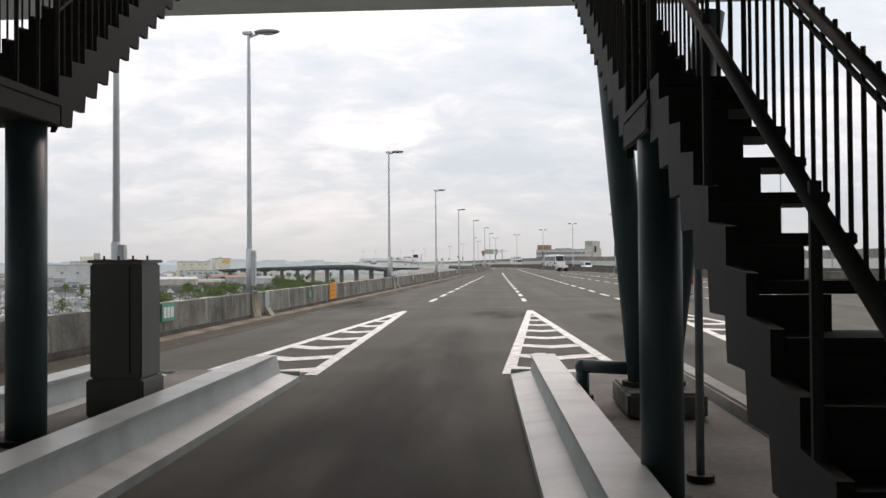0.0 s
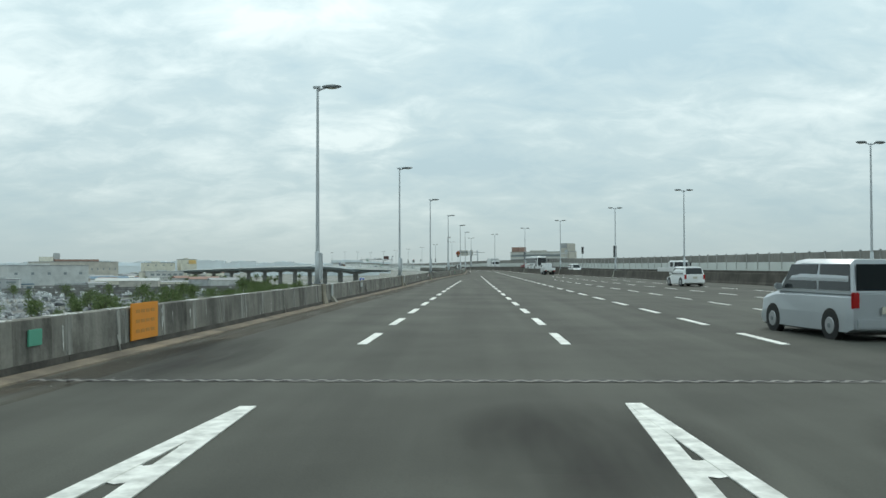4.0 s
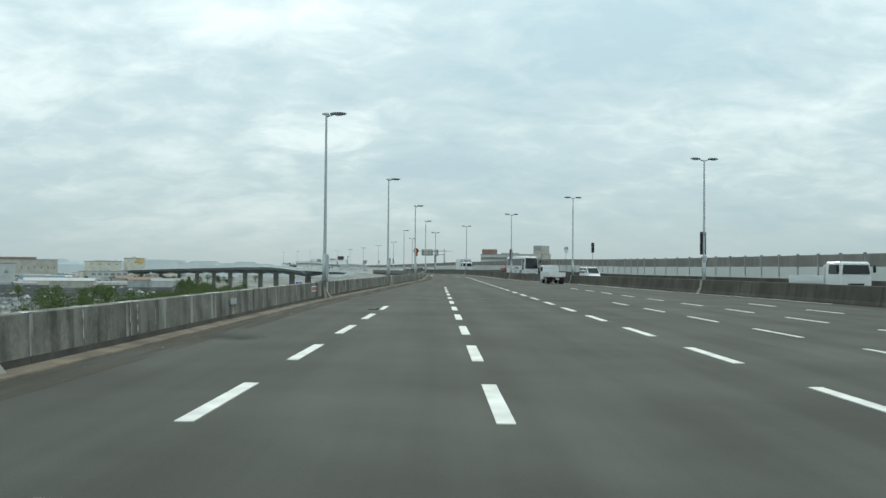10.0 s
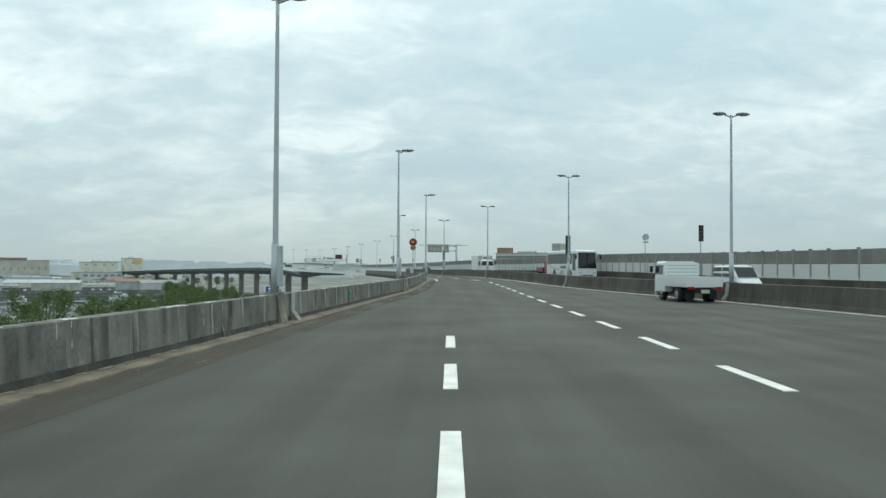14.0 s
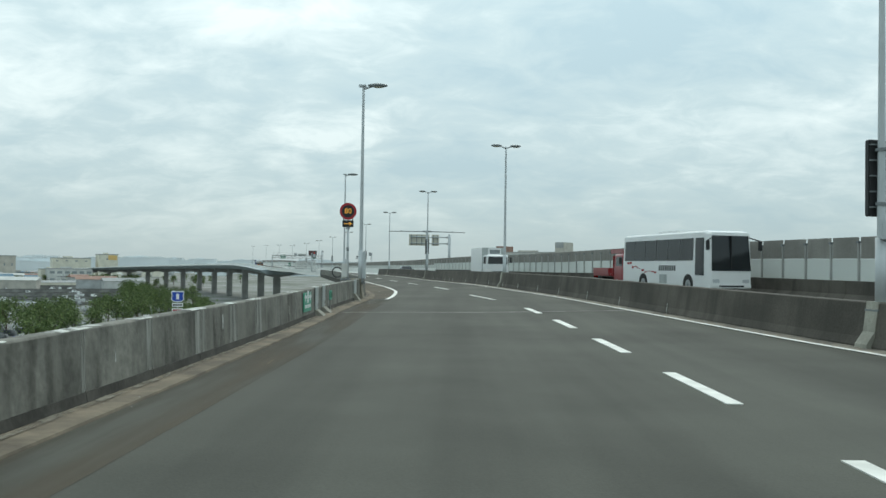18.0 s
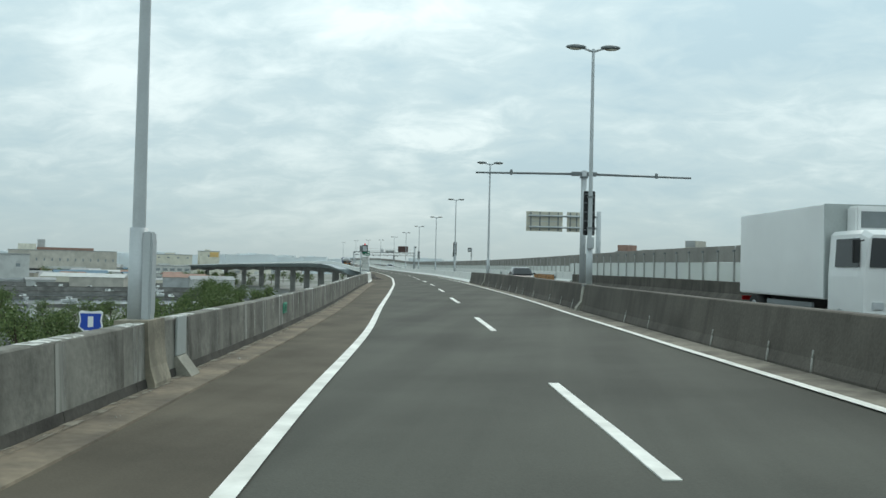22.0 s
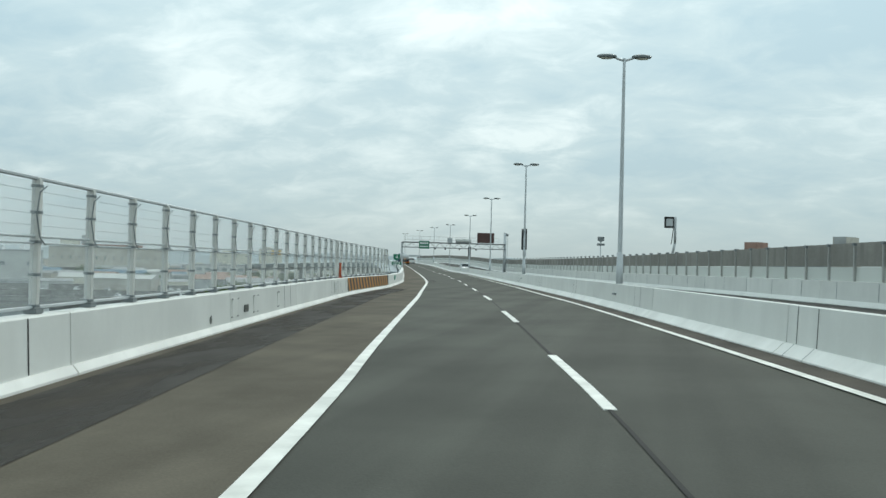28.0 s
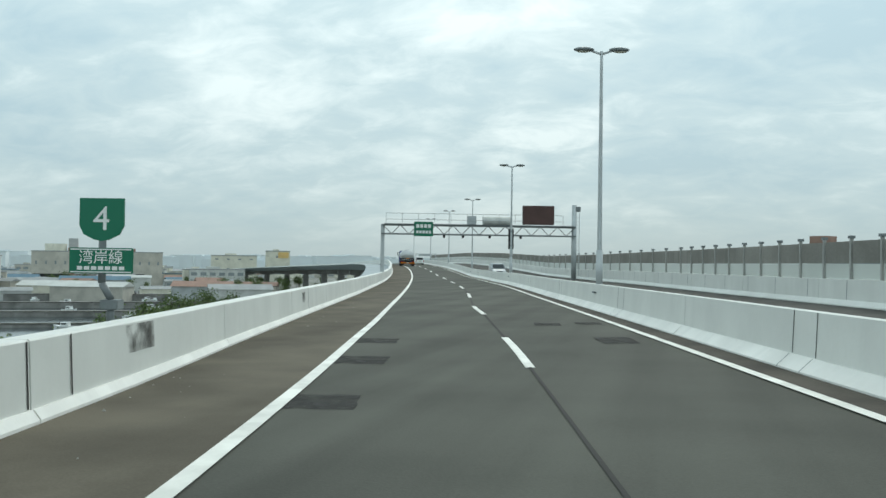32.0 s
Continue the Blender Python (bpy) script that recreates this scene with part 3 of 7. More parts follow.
zebra(-3.84, 30.2, -5.25, 12.3, -3.4, 12.3, PAINT_WORN, 9, .6)
zebra(.73, 30.5, -.3, 12.5, 1.55, 12.5, PAINT_WORN, 9, .6)
zebra(5.38, 31, 4.3, 12.5, 7.2, 12.5, PAINT_WORN, 9, .6)


def joint(y, x0, x1, dy, bold=False, label="steel finger joint across the road"):
    """An expansion joint: two steel combs that grip into each other."""
    holder = tagged(new("expansion_joint"), label, "expansion joint", kind="structure")
    rnd = random.Random(int(y))
    pitch = .26 if bold else .16
    n = int((x1 - x0) / pitch)
    for side in (0, 1):
        b = bmesh.new()
        for i in range(n):
            x = x0 + pitch * (i + .5 * side)
            yy = y + dy * (x - x0)
            if bold:
                # dark three-cornered gaps between the teeth
                out = 1 if side else -1
                tri = ((x - .09, yy + .10 * out), (x + .09, yy + .10 * out), (x, yy - .02 * out))
                pts = tri if side == 0 else tri[::-1]
            elif rnd.random() < .25:
                continue
            else:
                k, w, yy = rnd.uniform(.025, .06), rnd.uniform(.03, .06), yy - .06 + .07 * side
                pts = ((x, yy), (x + w, yy), (x + w, yy + k), (x, yy + k))
            b.faces.new([b.verts.new((px, py, surface(px, py) + .012)) for px, py in pts])
        part("comb", b, PATCH, holder)
    b = bmesh.new()
    rows = []
    for i in range(n + 1):
        x = x0 + (x1 - x0) * i / n
        yy = y + dy * (x - x0)
        lo, hi = yy - .11 - rnd.uniform(0, .025), yy + .11 + rnd.uniform(0, .025)
        rows.append((b.verts.new((x, lo, surface(x, lo) + .008)), b.verts.new((x, hi, surface(x, hi) + .008))))
    for p, q in zip(rows, rows[1:]):
        b.faces.new((p[0], q[0], q[1], p[1]))
    part("bed", b, JOINT_STEEL, holder)


joint(32.5, -8.3, 28.5, 0.0, True)
joint(120.6, -5.6, 18.9, .1, True)
joint(208.5, -1.8, 8.6, .23)
joint(312.2, -17.2, -8.6, .37)


def patch(x, y, w, l, rz, mat=TAR):
    b = bmesh.new()
    rnd = random.Random(int(x * 7 + y * 13))
    n = 24
    vs = []
    for i in range(n):
        a = 2 * math.pi * i / n
        k = 1 / max(abs(math.cos(a)), abs(math.sin(a))) * rnd.uniform(.92, 1)
        vs.append(b.verts.new((math.cos(a) * k * w / 2, math.sin(a) * k * l / 2, .0)))
    b.faces.new(vs)
    ob = tagged(part("road_patch", b, mat), "dark square repair patch in the asphalt" if mat == TAR else "dark smudge of tyre rubber on the asphalt", "road patch", "road patches", kind="structure")
    ob.matrix_basis = pose(x, y, surface(x, y) + .006, 0, 0, rz)


for x, y, w, l in ((-38.5, 416.6, 1.0, 1.1), (-39.6, 420.9, 1.0, 1.2), (-40.5, 424.4, .9, 1.1), (-37.6, 430.1, 1.0, 1.0), (-36.6, 430.5, .9, .8), (-35.5, 425.5, 1.1, 1.6)):
    patch(x, y, w, l, 14)
patch(-.2, 28.2, 3.4, 5.5, 0, RUB_PATCH)
patch(3.6, 26.0, 3.0, 8.5, 0, RUB_PATCH)
patch(2.9, 17.5, 2.4, 7.0, 0, RUB_PATCH)
patch(-6.2, 36.0, 3.2, 9.0, 0, RUB_PATCH)
patch(-4.6, 96.0, 1.6, 2.4, 20, RUB_PATCH)
patch(7.2, 22.0, 2.2, 14.0, -20, RUB_PATCH)


# ---- parapets and barriers ----
def barrier(name, line, s0, s1, profile, piece, mat, core, label, gap=.02, foot=None, foot_mat=WALL_FOOT):
    holder = tagged(new(name), label, "barrier", kind="structure")
    part("core", sweep(line, s0, s1, core, 4), SEAM if mat is not WALL_WHITE else STEEL_DARK, holder)
    n = int(round((s1 - s0) / piece))
    step = (s1 - s0) / n
    for i in range(n):
        part("panel", sweep(line, s0 + i * step + gap / 2, s0 + (i + 1) * step - gap / 2, profile, 3), mat, holder)
        if foot:
            part("foot", sweep(line, s0 + i * step + gap / 2, s0 + (i + 1) * step - gap / 2, foot, 3), foot_mat, holder)
    return holder


F_LEFT = [(-.03, .16), (-.06, .83), (-.08, .85), (-.26, .85), (-.28, .83), (-.28, .16)]
F_FOOT = [(0, -.3), (0, .06), (-.02, .158), (-.28, .158), (-.28, -.3)]
C_LEFT = [(-.05, -.3), (-.06, .15), (-.09, .82), (-.24, .82), (-.24, -.3)]
left_barrier = barrier("barrier_left", LEFT, 0, LEFT.length, F_LEFT, 2.05, CONCRETE, C_LEFT, "weather-stained grey concrete parapet in panels", .012, F_FOOT, BARRIER_FOOT)
# pale lime streaks below the joints, deposits on the top
rnd = random.Random(3)
n_joint = int(round(LEFT.length / 2.05))
for i in range(20, n_joint):
    s = LEFT.length * i / n_joint + rnd.uniform(-.1, .1)
    w = rnd.choice((.06, .12, .18, .26))
    part("lime_streak", sweep(LEFT, s - w, min(s + w, LEFT.length), [(-.026, .165), (-.055, .826)], 1, False), LIME, left_barrier)
    if rnd.random() < .8:
        w = rnd.uniform(.2, .6)
        part("lime_deposit", sweep(LEFT, s - w, min(s + w, LEFT.length), [(-.06, .845), (-.08, .854), (-.25, .854)], 1, False), LIME_WHITE, left_barrier)
    if rnd.random() < .6:
        s2, w = s + rnd.uniform(.4, 1.4), rnd.uniform(.2, .6)
        part("grime", sweep(LEFT, s2 - w, min(s2 + w, LEFT.length), [(-.026, .165), (-.055, .826)], 1, False), GRIME, left_barrier)
W_LEFT = [(-.10, .14), (-.13, .80), (-.15, .82), (-.42, .82), (-.44, .80), (-.44, .14)]
W_FOOT = [(0, -.2), (0, .04), (-.07, .138), (-.44, .138), (-.44, -.2)]
W_CORE = [(-.06, -.2), (-.14, .13), (-.17, .79), (-.40, .79), (-.40, -.2)]
white_left = barrier("parapet_white", LEFT_WHITE, .1, LEFT_WHITE.from_y(560), W_LEFT, 8.0, WALL_WHITE, W_CORE, "pale painted parapet with a bare concrete foot", .03, W_FOOT)
barrier("parapet_far", LEFT_WHITE, LEFT_WHITE.from_y(560) + .05, LEFT_WHITE.length, W_LEFT[:], 20.0, WALL_WHITE, W_CORE, "pale painted parapet of the far curve", .03, W_FOOT)
F_MED = [(-.34, -.2), (-.34, .05), (-.27, .22), (-.17, .91), (-.15, .93), (.15, .93), (.17, .91), (.26, .22), (.33, .05), (.33, -.2)]
C_MED = [(-.2, -.2), (-.11, .4), (-.09, .80), (-.04, .80), (.06, .4), (.12, -.2)]
median_dark = barrier("median_barrier", MEDIAN, sM(-55), sM(317.6), F_MED, 5.0, CONCRETE_DARK, [(-.26, -.2), (-.2, .4), (-.12, .90), (.12, .90), (.2, .4), (.26, -.2)], "sooty dark concrete median barrier", .008)
W_MED = [(-.15, .22), (-.12, .865), (-.10, .88), (-.03, .88), (-.01, .865), (.15, .22)]
W_MFOOT = [(-.38, -.2), (-.38, .04), (-.19, .218), (.17, .218), (.27, .05), (.27, -.2)]
median_white = barrier("median_white", MEDIAN, sM(318), sM(600), W_MED, 10.0, WALL_WHITE, C_MED, "pale painted median parapet with a bare foot", .03, W_MFOOT)

for y in [331.1 + 12.75 * i for i in range(17)]:
    for d in (0, .82):
        q = sM(y) + d
        part("open_joint", sweep(MEDIAN, q - .013, q + .013, [(-.153, .23), (-.124, .86)], .5, False), SEAM, median_white)
        part("foot_joint", sweep(MEDIAN, q - .01, q + .01, [(-.384, .02), (-.384, .042), (-.193, .222)], .5, False), STEEL_DARK, median_white)

OFF = [(-60, 15), (60, 14.6), (150, 14), (212, 13), (250, 11.8), (290, 10.6), (340, 9.4), (400, 8.8), (480, 8.6), (700, 8.6)]
WALL_LINE = Line([tuple(MEDIAN.at(sM(y), float(np.interp(y, [o[0] for o in OFF], [o[1] for o in OFF])))) for y in range(-60, 700, 12)])
sW = WALL_LINE.from_y
O_PROF = [(-.3, -.4), (-.3, .05), (-.1, .3), (-.08, .92), (.2, .92), (.2, -.3)]
O_TALL = [(-.3, -.4), (-.3, .27), (-.1, .44), (-.08, 1.16), (.2, 1.16), (.2, -.4)]
O_CORE = [(-.05, -.3), (-.02, .89), (.16, .89), (.16, -.3)]
barrier("outer_parapet", WALL_LINE, 0, sW(324), O_PROF, 8.0, CONCRETE_DARK, O_CORE, "sooty concrete outer parapet below the noise wall", .03)
outer_white = barrier("outer_parapet_white", WALL_LINE, sW(324.1), sW(640), O_TALL, 8.0, WALL_WHITE, O_CORE, "pale painted outer parapet below the noise wall", .03)

for i in range(60):
    q = sW(328) + 3.2 * i
    part("joint_strip", sweep(WALL_LINE, q - .02, q + .02, [(-.108, .47), (-.088, 1.12)], .5, False), STEEL_DARK, outer_white)

# the noise wall: posts, frosted panels below and ribbed panels above
noise_wall = tagged(new("noise_wall"), "grey ribbed noise wall over frosted panels, between posts", "noise wall", kind="structure")
s = sW(20)
post_mesh = None
while s < sW(640):
    p, h = WALL_LINE.at(s), WALL_LINE.heading(s)
    bay, n = (2.1, 7) if 185 < p.y < 460 else (3.2, 11)
    top = float(np.interp(p.y, [150, 230, 330, 420], [3.0, 3.0, 2.78, 2.55]))
    foot_z, split = (.93, 1.93) if p.y < 324 else (1.17, 1.70)
    if post_mesh is None:
        post_mesh = part("post", box(-.06, .05, -.05, .05, .92, 2.75, .01, box(-.10, .09, -.085, .085, 2.75, 2.85)), NOISE_POST, noise_wall)
        post_mesh.data.materials.append(STEEL_DARK)
        for f in post_mesh.data.polygons:
            f.material_index = int(f.center.z > 2.7505)
        post_ob = post_mesh
    else:
        post_ob = new("post", post_mesh.data)
        post_ob.parent = noise_wall
    post_ob.matrix_basis = pose(p.x, p.y, top - 2.80, 0, 0, h)
    part("frosted_panel", sweep(WALL_LINE, s + .06, s + bay - .06, [(.02, foot_z), (.02, split), (.05, split), (.05, foot_z)], bay), FROST, noise_wall)
    b = bmesh.new()
    ring = []
    for i in range(n * 2 + 1):
        ss = s + .06 + (bay - .12) * i / (n * 2)
        o = -.05 if i % 2 else .05
        ring.append([b.verts.new(WALL_LINE.at(ss, o, z)) for z in (split + .02, top - .06)])
    for a, c in zip(ring, ring[1:]):
        b.faces.new((a[0], c[0], c[1], a[1]))
    part("ribbed_panel", b, LOUVRE, noise_wall)
    s += bay


# ---- lamps ----
def lamp(double, label):
    lm = tagged(base("street_lamp"), label, "street lamp", "street lamps along the road")
    H = 9.25
    zb = .80 if double else .90
    shaft = tube((0, 0, zb), (0, 0, H), .09, .05, 14)
    for i in range(1, 14):
        bmesh.ops.bisect_plane(shaft, geom=shaft.verts[:] + shaft.edges[:] + shaft.faces[:], plane_co=(0, 0, .9 + .6 * i), plane_no=(0, 0, 1))
    smooth(part("pole", shaft, STEEL, lm))
    smooth(part("base_sleeve", tube((0, 0, zb + .03), (0, 0, 2.3), .118, .112, 14), STEEL, lm))
    if not double:
        bx0 = part("switch_box", box(.07, .20, -.10, .10, 1.1, 2.25, .02), STEEL, lm)
        part("box_door", box(.201, .207, -.08, .08, 1.2, 2.15), STEEL, bx0)
        for a in (45, 135, 225, 315):
            part("anchor_bolt", tube((.17 * math.cos(radians(a)), .17 * math.sin(radians(a)), .95), (.17 * math.cos(radians(a)), .17 * math.sin(radians(a)), 1.02), .02, None, 6), STEEL_DARK, lm)
    part("base_plate", box(-.22, .22, -.22, .22, zb, zb + .055, .01), STEEL_DARK, lm)
    for sx in ((1, -1) if double else (1,)):
        smooth(part("arm", tube((0, 0, H - .1), (sx * .36, 0, H + .02), .045, .04, 8), STEEL, lm))
        b = ball((sx * (.62 if double else .60), 0, H + .06), .37 if double else .44, .15, .09)
        head = smooth(part("lamp_head", b, STEEL_DARK, lm))
        part("glass", ball((sx * (.64 if double else .63), 0, H + .01), .26, .11, .06, None, 12, 6), CREAM, head)
    if not double:
        part("cap", box(-.2, .12, -.07, .07, H - .02, H + .09, .02), STEEL, lm)
    return lm


single = lamp(False, "tall grey single-arm street lamp on the parapet")
LEFT_LAMPS = [(-8.75, 17.2), (-8.42, 26.2), (-7.66, 56.4), (-6.66, 87.0), (-5.74, 119.5), (-4.44, 151.2), (-2.95, 183.2), (-2.16, 217.6), (-7.1, 252.6)]
for i, (x, y) in enumerate(LEFT_LAMPS):
    m = pose(x, y, -.10 if y > 230 else -.04, 0, 0, LEFT.heading(LEFT.from_y(y)))
    if i == 0:
        single.matrix_basis = m
    else:
        copy_thing(single, m)
    part("pilaster", prism([(.09, 0), (.09, .1), (.03, .3), (.0, .5), (-.02, .88), (-.44, .88), (-.44, 0)], -.34, .34, "y"), PILASTER, left_barrier).matrix_basis = \
        pose(*LEFT.at(LEFT.from_y(y)), 0, 0, LEFT.heading(LEFT.from_y(y)))
double = lamp(True, "tall grey double-arm street lamp on the median")
RIGHT_Y = [75.5, 108.8, 135.9, 170.3, 198.7, 236.3, 273.1, 305.5, 341.5, 373.3, 405.6, 437.7, 471.8, 506, 540, 574, 608]
for i, y in enumerate(RIGHT_Y):
    p = MEDIAN.at(sM(y))
    lift_z = (.12, .02, 0, .12, .02, .12, .36, .1, .12, -.2, -.25, -.32, -.32, -.3, -.2, -.1, 0)[i]
    m = pose(p.x, p.y, (0 if y < 480 else p.z) + lift_z, 0, 0, MEDIAN.heading(sM(y)))
    if i == 0:
        double.matrix_basis = m
    else:
        copy_thing(double, m)
    if y < 318:
        part("pilaster", prism([(-.46, 0), (-.45, .09), (-.36, .22), (-.27, .34), (-.19, .945), (.2, .945), (.26, .34), (.44, .09), (.44, 0)], -.19, .19, "y"), MEDIAN_PALE, median_dark).matrix_basis = \
            pose(p.x, p.y, p.z, 0, 0, MEDIAN.heading(sM(y)))

# the dark, rubbed middle of the toll lane
LANE_MID = Line([(-1.75, -20), (-1.75, 5), (-1.6, 27)])
tagged(part("lane_wear", strip(LANE_MID, 0, LANE_MID.length, -1.7, 1.7, .005), RUB_PATCH), "dark rubbed asphalt down the toll lane", "road patch", kind="structure")

# grit and litter blown against the parapet
rnd = random.Random(8)
verts, faces = [], []
for i in range(520):
    y = rnd.uniform(15, 440)
    ln = LEFT if y < 312 else LEFT_WHITE
    q = ln.at(ln.from_y(y), abs(rnd.gauss(0, .5)) + .05)
    r = rnd.uniform(.005, .018) if rnd.random() < .95 else rnd.uniform(.02, .035)
    z = surface(q.x, q.y) + (.05 if y > 165 and y < 312 else .006)
    n0 = len(verts)
    a = rnd.uniform(0, 6.28)
    verts += [(q.x + r * math.cos(a + k * 2.1) * rnd.uniform(.6, 1.5), q.y + r * math.sin(a + k * 2.1) * rnd.uniform(.6, 1.5), z) for k in range(3)] + [(q.x, q.y, z + r * .8)]
    faces += [(n0, n0 + 1, n0 + 3), (n0 + 1, n0 + 2, n0 + 3), (n0 + 2, n0, n0 + 3)]
me = bpy.data.meshes.new("grit")
me.from_pydata(verts, [], faces)
me.materials.append(CONCRETE_PALE)
tagged(new("grit", me), "pale grit and litter along the parapet's foot", "grit", kind="stuff")
# scuffs on the pale parapet
for y, w, z0, z1 in ((417.4, .55, .42, .78), (405.0, .2, .4, .6), (432.0, .3, .4, .7)):
    s = LEFT_WHITE.from_y(y)
    part("scuff", sweep(LEFT_WHITE, s - w, s + w, [(-.1 - (z0 - .3) * .046, z0), (-.1 - (z1 - .3) * .046, z1)], .5, False), SMEAR, white_left)
for y in (414.35, 415.3, 350.6, 433.0, 365.5, 366.4, 398.3, 375.1, 376.9):
    s = LEFT_WHITE.from_y(y)
    part("open_joint", sweep(LEFT_WHITE, s - .016, s + .016, [(-.095, .15), (-.126, .802)], .5, False), SEAM, white_left)

# thin white drips on the grey parapet and the pale crust where its foot meets the gutter
rnd = random.Random(21)
for i in range(70):
    s = rnd.uniform(LEFT.from_y(20), LEFT.length - 1)
    z1 = rnd.uniform(.55, .83)
    z0 = rnd.uniform(.18, .45)
    part("drip", sweep(LEFT, s, s + rnd.uniform(.015, .05), [(-.024 - .04 * (z0 - .16), z0), (-.024 - .04 * (z1 - .16), z1)], 1, False), LIME_WHITE, left_barrier)
part("crust", strip(LEFT, LEFT.from_y(100), LEFT.length, 0.002, .13, .056, 1), CRUST, gutter)

# dusty strip between the right edge line and the pale median
tagged(part("median_dust", apron(318, 560, -.30), MEDIAN_DIRT), "brown dust at the foot of the pale median parapet", "gutter", kind="structure")

# ---- toll gate ----
def rail(name, x0, y0, x1, y1, side, end):
    """A steel guide rail beside the toll lane: an upright with a flat top and a low lip towards the lane."""
    r = tagged(new(name), "grey painted steel guide rail beside the toll lane", "guide rail", "toll lane guide rails")
    ln = Line([(x0, y0), ((x0 + x1) / 2, (y0 + y1) / 2), (x1, y1)])
    k = side
    prof = lambda pts: [(k * a, z) for a, z in (pts if k > 0 else pts[::-1])]
    part("lip", sweep(ln, 0, ln.length, prof([(-.02, 0), (-.02, .09), (.27, .14), (.27, 0)]), 3), RAIL_GREY, r)
    part("web", sweep(ln, 0, ln.length, prof([(.271, 0), (.271, .14), (.33, .40), (.50, .40), (.50, 0)]), 3), RAIL_GREY, r)
    part("top_flange", sweep(ln, 0, ln.length - .5, prof([(.25, .402), (.25, .44), (.60, .44), (.60, .402)]), 3), RAIL_GREY, r)
    p = ln.at(ln.length)
    part("end_plate", box(p.x + min(k * -.02, k * .6), p.x + max(k * -.02, k * .6), p.y + .002, p.y + .03, 0, .16, .006), RAIL_GREY, r)
    return r


rail("guide_rail", -3.25, -9, -3.43, 11.6, -1, 0)
rail("guide_rail", .12, -9, -.25, 11.9, 1, 0)
rail("guide_rail", -5.35, -9, -5.30, 11.6, -1, 0)
ISLAND = material("island_concrete", (0.15, 0.14, 0.125), 0.9, 0, 0.3, 1.5, 15, 0.4)
for x0, x1, y1 in ((-5.3, -3.84, 11.8), (.12, 2.0, 11.6)):
    tagged(part("toll_island", box(x0, x1, -20, y1, 0.0, .16, .04), ISLAND), "low concrete toll island with dirt on top", "toll island", kind="structure")
tagged(part("island_kerb", box(2.003, 2.25, -20, 12.2, 0, .30, .03), CONCRETE_PALE), "pale concrete kerb of the toll island", "kerb", kind="structure")

cab = tagged(base("control_cabinet", -4.48, 8.0, .16), "grey-green steel control cabinet on the toll island", "cabinet")
part("body", box(-.28, .28, -.26, .26, .40, 1.62, .02), CABINET, cab)
part("plinth", box(-.31, .31, -.29, .29, 0, .398, .02), CABINET, cab)
part("roof", box(-.30, .30, -.28, .28, 1.622, 1.655, .008), CABINET, cab)
part("door_seam", box(.15, .165, -.268, -.261, .46, 1.58), BLACK, cab)
for i in range(4):
    part("lifting_eye", tube((-.24 + .16 * i, 0, 1.65), (-.24 + .16 * i, 0, 1.70), .012, None, 8), BLACK, cab)


def flight(name, x0, x1, ya, za, yb, zb, label, drop=.42, open_above=99.0, rails=(1, 1)):
    """A steel stair that climbs along the road; rails: balusters on its left and right side, or a plain handrail on posts."""
    st = tagged(new(name), label, "stairs", "toll gate stairs")
    n = max(3, int(round((zb - za) / .185)))
    dy, dz = (yb - ya) / n, (zb - za) / n
    for i in range(n):
        y, z = ya + dy * i, za + dz * (i + 1)
        part("tread", box(x0 + .05, x1 - .05, y, y + dy * 1.25, z - .05, z, .006), SOOT, st)
        if z < open_above:
            part("riser", box(x0 + .05, x1 - .05, y + .012, y + .03, z - dz - .03, z - .052), SOOT, st)
        else:
            part("carriage_plate", box(x0 + .05, x0 + (x1 - x0) * .55, y + .012, y + .03, z - dz - .03, z - .052), SOOT, st)
    for x in (x0, x1 - .05):
        out = [(ya - .05, za - .32)]
        for i in range(n):
            out += [(ya + dy * i, za + dz * i + .06), (ya + dy * i, za + dz * (i + 1) + .03)]
        out += [(yb, zb + .03), (yb, zb - drop)]
        for i in range(n, 0, -1):
            out += [(ya + dy * i, za + dz * i - drop), (ya + dy * (i - 1) + .03, za + dz * i - drop)]
        if x == x0 or open_above > 90:
            part("stringer", prism(out, x, x + .05), SOOT, st)
    for x, many in ((x0 + .02, rails[0]), (x1 - .02, rails[1])):
        d = Vector((0, yb - ya, zb - za))
        smooth(part("handrail", tube((x, ya, za + .88), (x, yb, zb + .88), .03, None, 10), SOOT, st))
        if many:
            part("mid_rail", tube((x, ya, za + .8), (x, yb, zb + .8), .014, None, 8), SOOT, st)
        k = int(d.length / (.17 if many else 1.5))
        for i in range(k + 1):
            y, z = ya + (yb - ya) * i / k, za + (zb - za) * i / k
            part("baluster" if many else "rail_post", tube((x, y, z - .05), (x, y, z + .95), .011 if many else .02, None, 6), SOOT, st)
    return st


